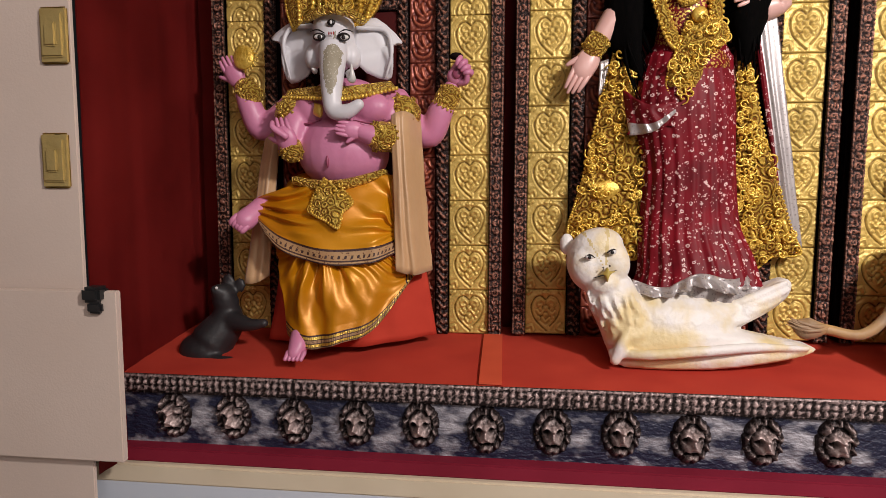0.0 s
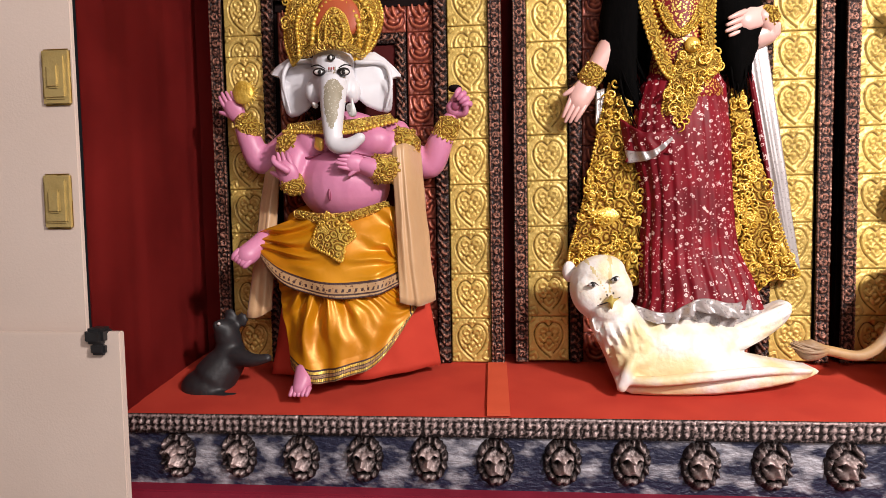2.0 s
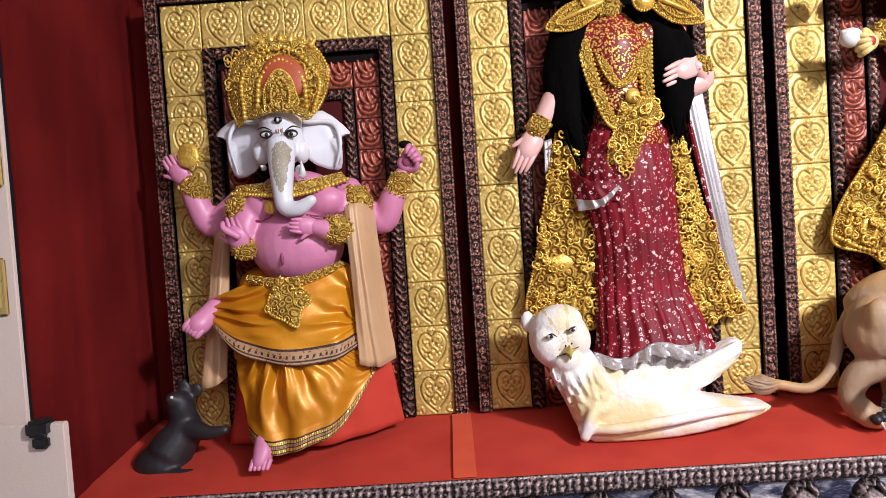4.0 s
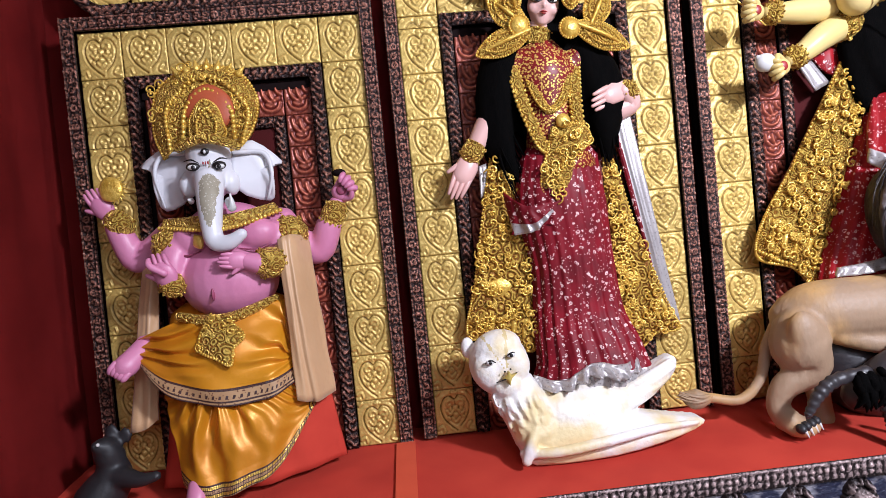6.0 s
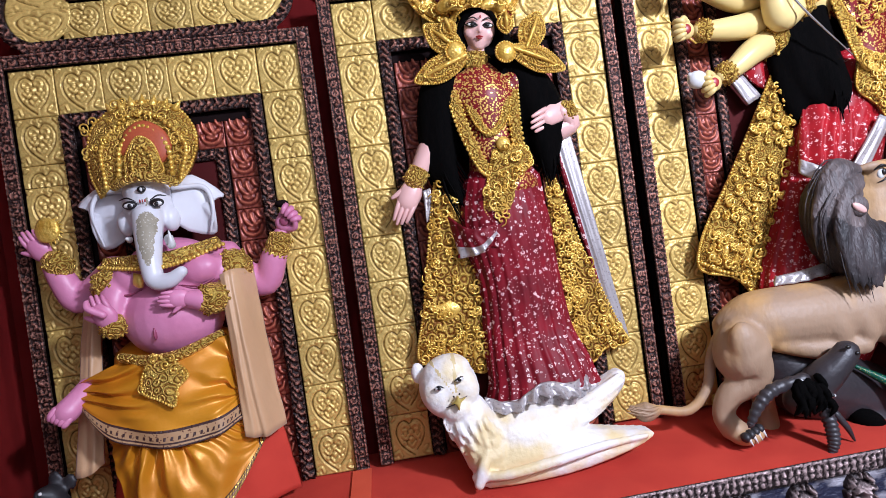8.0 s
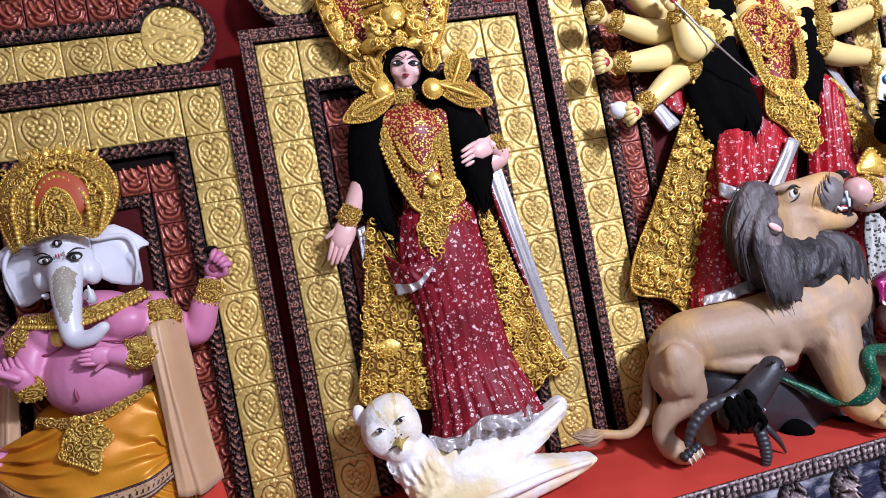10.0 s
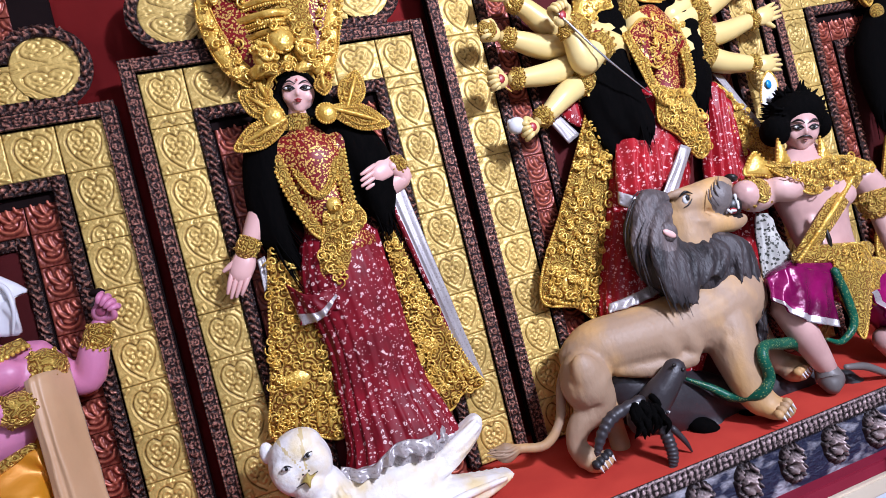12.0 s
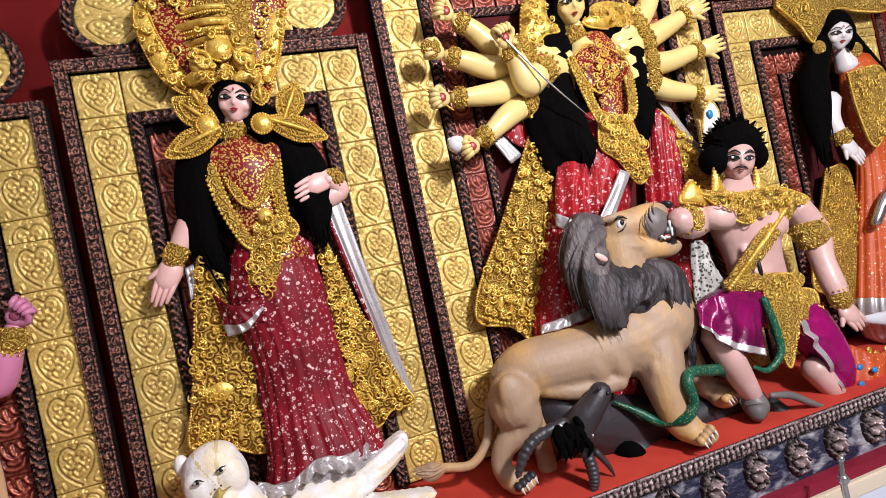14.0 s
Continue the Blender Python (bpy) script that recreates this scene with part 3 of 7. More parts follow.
def mask_height(u, v):
    x, y = (u - 0.5) * 2, (v - 0.5) * 2
    r, a = math.hypot(x * 1.05, y * 0.95), math.atan2(y, x)
    if r > 1:
        return 0.0
    h = math.sqrt(max(0, 1 - r * r)) * 0.50
    strokes = 0.5 + 0.5 * math.sin(a * 13 + 3.0 * noise.noise((x * 3, y * 3, 1.0)))
    h += 0.24 * math.exp(-(((r - 0.80) / 0.17) ** 2)) * (strokes - 0.2)
    h -= 0.22 * math.exp(-(((r - 0.60) / 0.05) ** 2)) * (1.0 if y > -0.45 else 0.4)
    for sx in (-1, 1):
        h += 0.30 * math.exp(-((near_line(x, y, [(sx * 0.10, 0.20), (sx * 0.30, 0.34), (sx * 0.48, 0.22)]) / 0.07) ** 2))
        h -= 0.34 * bump_at(x, y, sx * 0.27, 0.12, 0.10)
        h += 0.26 * bump_at(x, y, sx * 0.19, -0.30, 0.16)
        h += 0.35 * bump_at(x, y, sx * 0.52, 0.62, 0.13)
    h += 0.30 * math.exp(-((x / 0.09) ** 2)) * (-0.10 < y < 0.36) + 0.34 * bump_at(x, y, 0, -0.12, 0.13)
    h -= 0.45 * math.exp(-(((y + 0.50) / 0.06) ** 2)) * (abs(x) < 0.30)
    h += 0.20 * bump_at(x, y, 0, -0.64, 0.15) + 0.10 * noise.noise((x * 7, y * 7, 3.3))
    return max(0.0, min(1.0, h))


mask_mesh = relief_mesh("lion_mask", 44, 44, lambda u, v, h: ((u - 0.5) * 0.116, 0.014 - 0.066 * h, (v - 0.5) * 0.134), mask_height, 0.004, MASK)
for i in range(34):
    ob = part("lion_mask", mask_mesh, None, stage)
    ob.location = (-0.900 + 0.1805 * i, FRONT_Y + 0.004, 0.630 + 0.004 * math.sin(i * 2.1))
    ob.rotation_euler = (0, 0.05 * math.sin(i * 4.7), 0)


# ---- the ornate panels of the backdrop ----
TW, TH = 0.137, 0.1535
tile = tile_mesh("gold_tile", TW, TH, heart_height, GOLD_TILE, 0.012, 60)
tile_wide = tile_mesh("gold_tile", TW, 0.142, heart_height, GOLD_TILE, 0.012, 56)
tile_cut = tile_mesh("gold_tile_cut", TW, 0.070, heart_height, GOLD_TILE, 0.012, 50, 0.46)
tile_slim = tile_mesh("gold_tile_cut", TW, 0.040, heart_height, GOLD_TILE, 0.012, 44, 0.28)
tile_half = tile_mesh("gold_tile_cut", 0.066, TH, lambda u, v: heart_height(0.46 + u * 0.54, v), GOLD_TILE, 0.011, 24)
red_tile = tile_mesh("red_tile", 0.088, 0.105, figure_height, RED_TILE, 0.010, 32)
SETS = {"tile": (tile, TH), "wide": (tile_wide, 0.142), "cut": (tile_cut, 0.070), "slim": (tile_slim, 0.040)}


def place_piece(name, me, parent, x, y, z, spin=0.0):
    ob = part(name, me, None, parent)
    ob.location, ob.rotation_euler = (x, y, z), (random.uniform(-0.012, 0.012), spin + random.uniform(-0.008, 0.008), random.uniform(-0.012, 0.012))
    return ob


def frame_ring(parent, name, x0, x1, z0, z1, w, y, style, amp, mat):
    """Two uprights and a top strip; the panels have no bottom strip."""
    moulding(name, x0, z1, x0, z0, w, y, amp, style, mat, parent)
    moulding(name, x1, z0, x1, z1, w, y, amp, style, mat, parent)
    moulding(name, x1 - w, z1, x0 + w, z1, w, y - 0.001, amp, style, mat, parent)


def panel(label, x0, x1, z0, column, top_count, centre_half, zb):
    """An ornate panel: outer frame, a border of gold tiles, an inner frame, a border of red tiles, a last frame and the red ground."""
    ob = empty("ornate_panel", label, "panel", "panels of the backdrop")
    F, G, B = 0.045, 0.042, 0.036
    zt = z0 + sum(SETS[k][1] for k in column)
    part("backing", box_bm(x0 + 0.004, x1 - 0.004, 0.03, 0.05, z0, zt + F - 0.004), BLACK, ob)
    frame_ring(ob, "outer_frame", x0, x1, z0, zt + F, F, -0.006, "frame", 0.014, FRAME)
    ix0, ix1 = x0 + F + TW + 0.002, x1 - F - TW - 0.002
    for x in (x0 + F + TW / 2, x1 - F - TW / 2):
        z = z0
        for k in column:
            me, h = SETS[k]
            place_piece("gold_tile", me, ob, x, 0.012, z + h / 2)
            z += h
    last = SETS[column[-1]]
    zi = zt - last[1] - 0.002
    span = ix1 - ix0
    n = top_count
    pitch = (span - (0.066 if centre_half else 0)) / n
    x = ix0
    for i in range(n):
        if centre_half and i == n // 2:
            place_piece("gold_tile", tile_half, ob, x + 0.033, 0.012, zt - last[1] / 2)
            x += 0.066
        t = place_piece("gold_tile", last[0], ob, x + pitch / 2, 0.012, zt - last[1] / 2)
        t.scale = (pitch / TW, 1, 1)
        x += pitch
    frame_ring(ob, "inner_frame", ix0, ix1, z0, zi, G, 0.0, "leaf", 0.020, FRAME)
    # a black strip that stands for the shade under the inner frame's top
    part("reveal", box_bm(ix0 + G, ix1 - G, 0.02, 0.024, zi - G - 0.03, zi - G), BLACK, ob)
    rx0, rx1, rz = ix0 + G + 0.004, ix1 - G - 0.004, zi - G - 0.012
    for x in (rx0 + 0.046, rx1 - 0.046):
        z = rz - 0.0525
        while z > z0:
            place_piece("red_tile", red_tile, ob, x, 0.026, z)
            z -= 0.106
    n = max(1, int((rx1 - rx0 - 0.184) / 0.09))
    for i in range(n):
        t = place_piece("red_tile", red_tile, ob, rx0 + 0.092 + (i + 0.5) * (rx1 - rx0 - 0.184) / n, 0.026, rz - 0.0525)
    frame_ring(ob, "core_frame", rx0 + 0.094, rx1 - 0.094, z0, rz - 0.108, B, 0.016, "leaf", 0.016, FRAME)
    part("ground_cloth", box_bm(rx0 + 0.09 + B, rx1 - 0.09 - B, 0.022, 0.03, z0, rz - 0.108 - B), DARK_CLOTH, ob, "dark maroon cloth ground")
    return ob, zt + F


def disc_relief(name, r, mat, amp):
    return relief_mesh(name, 56, 56, lambda u, v, h: (r * (u * 2 - 1) * math.sqrt(1 - 0.5 * (v * 2 - 1) ** 2), -h * amp, r * (v * 2 - 1) * math.sqrt(1 - 0.5 * (u * 2 - 1) ** 2)), lambda u, v: heart_height(u, v / 0.56) if v < 0.56 else heart_height(u, (v - 0.56) / 0.5), 0.012, mat)


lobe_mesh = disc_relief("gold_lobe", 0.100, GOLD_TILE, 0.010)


def leaf_arc(name, cx, cz, r, a0, a1, w, y, parent):
    n = max(8, int(abs(a1 - a0) / 360 * math.tau * r / 0.0045))
    f = moulding_height(0.0125, "leaf")

    def place(u, v, h):
        a = math.radians(a0 + (a1 - a0) * u)
        rr = r + v * w + 0.006 * h * v
        return (cx + math.cos(a) * rr, y - h * 0.022, cz + math.sin(a) * rr)
    return part(name, relief_mesh(name, n, 10, place, lambda u, v: f(u * math.radians(abs(a1 - a0)) * r, v), 0.02, FRAME), None, parent)


def crest(label, x0, x1, z0):
    """The pediment over a panel: a leafy sill, a row of gold tiles with round lobes at the ends and a red-tiled field above."""
    ob = empty("panel_crest", label, "crest", "crests over the panels")
    part("backing", box_bm(x0 + 0.09, x1 - 0.09, 0.03, 0.05, z0, z0 + 0.55), BLACK, ob)
    moulding("sill", x1 - 0.07, z0 + 0.036, x0 + 0.07, z0 + 0.036, 0.036, -0.004, 0.02, "leaf", FRAME, ob)
    zc = z0 + 0.036 + 0.095
    for x, s in ((x0 + 0.135, -1), (x1 - 0.135, 1)):
        place_piece("gold_lobe", lobe_mesh, ob, x, 0.008, zc)
        a = -95 if s > 0 else 275
        leaf_arc("lobe_rim", x, zc, 0.098, a, a + s * 255, 0.036, 0.0, ob)
    span = x1 - x0 - 0.40
    n = max(2, round(span / 0.14))
    for i in range(n):
        t = place_piece("gold_tile", tile_wide, ob, x0 + 0.20 + (i + 0.5) * span / n, 0.012, z0 + 0.036 + 0.06)
        t.scale = (span / n / TW, 1, 0.84)
    z = z0 + 0.036 + 0.122
    moulding("inner_sill", x1 - 0.23, z + 0.045, x0 + 0.23, z + 0.045, 0.045, 0.0, 0.02, "leaf", FRAME, ob)
    count = round((x1 - x0 - 0.40) / 0.092)
    for i in range(count):
        for j in range(3):
            place_piece("red_tile", red_tile, ob, x0 + 0.20 + (i + 0.5) * (x1 - x0 - 0.40) / count, 0.026, z + 0.10 + j * 0.107)
    return ob


ONE = ["tile"] * 7 + ["cut", "tile", "tile"]
TWO = ["tile"] * 9 + ["slim", "wide"]
p1, top1 = panel("gold-tiled ornate panel with dark carved frames", -0.965, 0.040, 0.790, ONE, 4, True, 0)
p2, top2 = panel("gold-tiled ornate panel with dark carved frames, a tile taller", 0.076, 1.090, 0.797, TWO, 4, False, 0)
p3, top3 = panel("widest gold-tiled ornate panel behind the many-armed statue", 1.125, 2.615, 0.797, ["tile"] * 13, 8, False, 0)
p4, top4 = panel("gold-tiled ornate panel with dark carved frames, a tile taller", 2.648, 3.662, 0.797, TWO, 4, False, 0)
crest("gold-tiled crest with round lobes above a panel", -0.935, 0.010, top1)
crest("gold-tiled crest with round lobes above a panel", 0.13, 1.036, top2)
crest("gold-tiled crest with round lobes above a panel", 2.70, 3.61, top4)


# ---- sculpture helpers ----
def curve(pts, n):
    """n + 1 points along a smooth line through pts (tuples of any length)."""
    p = [np.array(q, float) for q in pts]
    if len(p) == 1:
        return [p[0]] * (n + 1)
    p = [2 * p[0] - p[1]] + p + [2 * p[-1] - p[-2]]
    out = []
    for i in range(n + 1):
        s = i / n * (len(p) - 3)
        k = min(int(s), len(p) - 4)
        t = s - k
        a, b, c, d = p[k:k + 4]
        out.append(0.5 * (2 * b + (c - a) * t + (2 * a - 5 * b + 4 * c - d) * t * t + (3 * b - a - 3 * c + d) * t ** 3))
    return out


class Form:
    """One sculpted mesh, gathered from swept, round and draped pieces, each with its own paint."""

    def __init__(self):
        self.v, self.f, self.m, self.mats = [], [], [], []

    def slot(self, mat):
        if mat not in self.mats:
            self.mats.append(mat)
        return self.mats.index(mat)

    def add(self, verts, faces, mat):
        o = len(self.v)
        self.v += [tuple(float(c) for c in q) for q in verts]
        self.f += [tuple(i + o for i in f) for f in faces]
        if isinstance(mat, list):
            self.m += [self.slot(k) for k in mat]
        else:
            self.m += [self.slot(mat)] * len(faces)

    def tube(self, pts, radii, mat, n=12, steps=None, depth=1.0, ripple=None):
        """A swept limb through pts; radii in metres, depth squeezes it front to back; mat may be a function of 0..1 along it."""
        k = steps or max(4, 5 * (len(pts) - 1))
        c = curve(pts, k)
        r = [max(0.0005, q[0]) for q in curve([(q,) for q in radii], k)]
        verts, faces, mats = [], [], []
        for i in range(k + 1):
            t = c[min(i + 1, k)] - c[max(i - 1, 0)]
            t = t / (np.linalg.norm(t) + 1e-9)
            up = np.array((0, 1, 0)) if abs(t[1]) < 0.9 else np.array((1, 0, 0))
            a = np.cross(t, up)
            a /= np.linalg.norm(a)
            b = np.cross(t, a)
            for j in range(n):
                w = math.tau * j / n
                q = r[i] * (1 + (ripple(i / k, w) if ripple else 0))
                verts.append(c[i] + a * q * math.cos(w) + b * q * math.sin(w) * depth)
        for i in range(k):
            for j in range(n):
                faces.append((i * n + j, i * n + (j + 1) % n, (i + 1) * n + (j + 1) % n, (i + 1) * n + j))
                mats.append(mat(i / k) if callable(mat) else mat)
        for e, i in ((0, 0), (1, k)):
            t = c[0] - c[1] if e == 0 else c[k] - c[k - 1]
            t = t / (np.linalg.norm(t) + 1e-9)
            base = len(verts)
            for j in range(n):
                verts.append(c[i] + (verts[i * n + j] - c[i]) * 0.62 + t * r[i] * 0.55)
            verts.append(c[i] + t * r[i] * 0.75)
            for j in range(n):
                faces.append((i * n + j, i * n + (j + 1) % n, base + (j + 1) % n, base + j))
                faces.append((base + j, base + (j + 1) % n, base + n))
                mats += [mat(float(e)) if callable(mat) else mat] * 2
        self.add(verts, faces, mats)

    def ball(self, c, r, mat, n=14, k=9, spin=0.0):
        r = (r, r, r) if isinstance(r, (int, float)) else r
        cs, sn = math.cos(math.radians(spin)), math.sin(math.radians(spin))
        verts, faces = [], []
        for i in range(k + 1):
            p = math.pi * i / k
            for j in range(n):
                w = math.tau * j / n
                x, y, z = r[0] * math.sin(p) * math.cos(w), r[1] * math.sin(p) * math.sin(w), r[2] * math.cos(p)
                verts.append((c[0] + x * cs + z * sn, c[1] + y, c[2] - x * sn + z * cs))
        for i in range(k):
            for j in range(n):
                faces.append((i * n + j, (i + 1) * n + j, (i + 1) * n + (j + 1) % n, i * n + (j + 1) % n))
        self.add(verts, faces, mat)

    def plate(self, pts, thick, bulge, mat, smooth=3, rim=None):
        """A cushioned plate with a star-shaped outline; it swells by bulge towards the hall."""
        ring = curve(list(pts) + [pts[0]], smooth * len(pts))[:-1]
        n, c = len(ring), sum(ring) / len(ring)
        verts, faces = [], []
        levels = ((1.0, thick), (1.0, 0.0), (0.86, -0.45 * bulge), (0.6, -0.8 * bulge), (0.3, -0.97 * bulge))
        for s, y in levels:
            for q in ring:
                w = c + (q - c) * s
                verts.append((w[0], w[1] + y, w[2]))
        verts += [(c[0], c[1] - bulge, c[2]), (c[0], c[1] + thick, c[2])]
        for l in range(len(levels) - 1):
            for j in range(n):
                faces.append((l * n + j, l * n + (j + 1) % n, (l + 1) * n + (j + 1) % n, (l + 1) * n + j))
        last = (len(levels) - 1) * n
        for j in range(n):
            faces.append((last + j, last + (j + 1) % n, len(verts) - 2))
            faces.append(((j + 1) % n, j, len(verts) - 1))
        self.add(verts, faces, mat)
        if rim:
            self.rope([tuple(q) for q in ring] + [tuple(ring[0])], rim[0], rim[1])

    def drape(self, top, bottom, mat, nu=40, nv=24, bulge=0.0, fold=0.0, freq=6.0, thick=0.008, seed=0.0, sag=0.0, slant=0.0, swag=None):
        """Cloth between an upper and a lower line; folds run down it, and swag(u, v) may raise others. mat may be a function of (across, down)."""
        a, b = curve(top, nu), curve(bottom, nu)
        verts, faces, mats = [], [], []
        for side in (0, 1):
            for j in range(nv + 1):
                v = j / nv
                for i in range(nu + 1):
                    u = i / nu
                    q = a[i] * (1 - v) + b[i] * v
                    f = math.sin((u * freq + v * slant) * math.tau + 2.6 * noise.noise((u * 3, v * 1.5, seed))) * (0.3 + 0.7 * v) + 0.7 * noise.noise((u * freq * 1.7, v * 2.2, seed + 4))
                    y = q[1] - bulge * math.sin(math.pi * u) * (0.5 + 0.5 * math.sin(math.pi * min(1, 0.2 + v))) - fold * f + side * thick - (swag(u, v) if swag else 0.0)
                    verts.append((q[0] + 0.4 * fold * noise.noise((u * 5, v * 6, seed + 8)), y, q[2] - sag * math.sin(math.pi * u) * v))
        w, o = nu + 1, (nu + 1) * (nv + 1)
        for j in range(nv):
            for i in range(nu):
                k = j * w + i
                m = mat((i + 0.5) / nu, (j + 0.5) / nv) if callable(mat) else mat
                faces += [(k, k + w, k + w + 1, k + 1), (o + k, o + k + 1, o + k + w + 1, o + k + w)]
                mats += [m, m]
        rim = [i for i in range(w)] + [j * w + nu for j in range(1, nv + 1)] + [nv * w + i for i in range(nu - 1, -1, -1)] + [j * w for j in range(nv - 1, 0, -1)]
        for k in range(len(rim)):
            p, q = rim[k], rim[(k + 1) % len(rim)]
            faces.append((p, q, o + q, o + p))
            mats.append(mats[0])
        self.add(verts, faces, mats)

    def rope(self, pts, r, mat, gap=1.7):
        """A string of beads."""
        length = sum(math.dist(pts[i], pts[i + 1]) for i in range(len(pts) - 1))
        for q in curve(pts, max(2, int(length / (r * gap)))):
            self.ball(q, r, mat, 6, 4)

    def band(self, p, q, r, mat, depth=1.0):
        """A broad bangle round a limb between p and q: a sleeve with beaded rims."""
        p, q = np.array(p), np.array(q)
        self.tube([tuple(p), tuple((p + q) / 2), tuple(q)], [r, r * 1.12, r], mat, 14, 6, depth)
        for e in (p, q):
            t = (q - p) / np.linalg.norm(q - p)
            a = np.cross(t, (0, 1, 0))
            a /= np.linalg.norm(a) + 1e-9
            b = np.cross(t, a)
            for j in range(14):
                w = math.tau * j / 14
                self.ball(e + (a * math.cos(w) + b * math.sin(w) * depth) * r * 1.04, r * 0.13, mat, 6, 4)

    def petal(self, base, tip, width, mat, rim):
        """A pointed gilt leaf with a beaded rim, an inner rib and a vein."""
        b, t = np.array(base), np.array(tip)
        d = t - b
        n = np.cross(d, (0, 1, 0))
        n /= np.linalg.norm(n)
        ring = [tuple(b + d * k + n * width * w) for k, w in ((0, 0.15), (0.25, 0.42), (0.55, 0.5), (0.82, 0.3), (1.0, 0.0), (0.82, -0.3), (0.55, -0.5), (0.25, -0.42), (0, -0.15))]
        self.plate(ring, 0.010, 0.012, mat, 3, (0.0042, rim))
        self.rope([tuple((np.array(q) - (b + d * 0.5)) * 0.66 + (b + d * 0.5) + np.array((0, -0.010, 0))) for q in ring], 0.0035, rim)
        self.tube([tuple(b + np.array((0, -0.012, 0))), tuple(b + d * 0.5 + np.array((0, -0.018, 0))), tuple(b + d * 0.9 + np.array((0, -0.006, 0)))], [0.006, 0.007, 0.002], rim, 6)

    def scrolls(self, corners, count, size, mat, y, seed, r=0.0028):
        """Raised spiral scrollwork scattered inside an outline seen from the hall."""
        rnd = random.Random(seed)
        xs, zs = [c[0] for c in corners], [c[2] for c in corners]
        done = 0
        for _ in range(count * 12):
            if done == count:
                break
            x, z = rnd.uniform(min(xs), max(xs)), rnd.uniform(min(zs), max(zs))
            inside = False
            for i in range(len(corners)):
                (x0, _, z0), (x1, _, z1) = corners[i], corners[i - 1]
                if (z0 > z) != (z1 > z) and x < (x1 - x0) * (z - z0) / (z1 - z0) + x0:
                    inside = not inside
            if not inside:
                continue
            done += 1
            turn, s, a0 = rnd.choice((-1, 1)), size * rnd.uniform(0.6, 1.25), rnd.uniform(0, 6.3)
            pts = [(x + s * (1 - k / 9) * math.cos(a0 + turn * k * 0.85), y - 0.004 * (k / 8), z + s * (1 - k / 9) * math.sin(a0 + turn * k * 0.85)) for k in range(9)]
            self.tube(pts, [r * 0.6, r, r, r * 1.2, r * 1.5], mat, 6, 18)

    def melt(self, build, voxel, mat, smooth=8, paint=None):
        """Pieces merged into one smooth skin. paint(x, y, z) may name another paint for a place."""
        tmp = Form()
        build(tmp)
        me = bpy.data.meshes.new("skin")
        me.from_pydata(tmp.v, [], tmp.f)
        bm = bmesh.new()
        bm.from_mesh(me)
        bmesh.ops.remove_doubles(bm, verts=bm.verts[:], dist=0.0002)
        bmesh.ops.recalc_face_normals(bm, faces=bm.faces[:])
        bm.to_mesh(me)
        bm.free()
        ob = new("skin", me)
        mod = ob.modifiers.new("merge", "REMESH")
        mod.mode, mod.voxel_size = "VOXEL", voxel
        sm = ob.modifiers.new("soften", "SMOOTH")
        sm.factor, sm.iterations = 0.5, smooth
        got = ob.evaluated_get(bpy.context.evaluated_depsgraph_get()).to_mesh()
        verts = [tuple(v.co) for v in got.vertices]
        faces = [tuple(p.vertices) for p in got.polygons]
        mats = [paint(*p.center) or mat for p in got.polygons] if paint else mat
        self.add(verts, faces, mats)
        bpy.data.objects.remove(ob)
        bpy.data.meshes.remove(me)

    def hand(self, wrist, tip, mat, r=0.02, spread=0.02, side=(1, 0, 0), curl=0.0):
        """An open hand from the wrist to the fingertips."""
        w, t, s = np.array(wrist), np.array(tip), np.array(side, float)
        d = t - w
        s = s - d * (s @ d) / (d @ d)
        s /= np.linalg.norm(s)
        palm = w + d * 0.3
        self.tube([tuple(w), tuple(w + d * 0.25), tuple(w + d * 0.52)], [r * 0.8, r * 1.25, r * 1.15], mat, 10, 6, 0.5)
        for i in range(4):
            k = (i - 1.5) / 1.5
            b = w + d * 0.48 + s * r * 0.85 * k
            e = w + d * (1.0 - 0.10 * abs(k + 0.2)) + s * (r * 0.7 + spread) * k + np.array((0, -curl, 0))
            self.tube([tuple(b), tuple((b + e) / 2 + np.array((0, -0.004, 0))), tuple(e)], [r * 0.30, r * 0.28, r * 0.18], mat, 7, 5)
        b, e = palm - s * r * 0.9, palm - s * (r * 1.7 + spread) + d * 0.22
        self.tube([tuple(b), tuple((b + e) / 2), tuple(e)], [r * 0.36, r * 0.32, r * 0.2], mat, 7, 5)

    def fist(self, q, way, mat, palm=None):
        """A hand that closes on something, its reddened palm to the hall, the fingers curled over it."""
        q, e = np.array(q), np.array(way, float)
        e /= np.linalg.norm(e)
        s, f = np.array((-e[2], 0, e[0])), np.array((0, -1.0, 0))
        self.ball(q - e * 0.010, (0.029, 0.020, 0.029), mat)
        for i in range(4):
            o = s * (0.027 - 0.0175 * i)
            far = 0.040 - 0.004 * abs(i - 1)
            self.tube([tuple(q + o * 0.8), tuple(q + o + e * far * 0.8 + f * 0.006), tuple(q + o * 1.05 + e * far + f * 0.022), tuple(q + o * 0.9 + e * far * 0.7 + f * 0.036), tuple(q + o * 0.7 + e * 0.012 + f * 0.034)], [0.010, 0.0098, 0.0092, 0.0085, 0.0065], mat, 8, 14)
        self.tube([tuple(q - s * 0.022 - e * 0.018), tuple(q - s * 0.036 + e * 0.002 + f * 0.016), tuple(q - s * 0.024 + e * 0.020 + f * 0.034)], [0.012, 0.0105, 0.007], mat, 8, 10)
        self.ball(q + f * 0.020 - e * 0.004, (0.015, 0.006, 0.016), palm or LIPS)

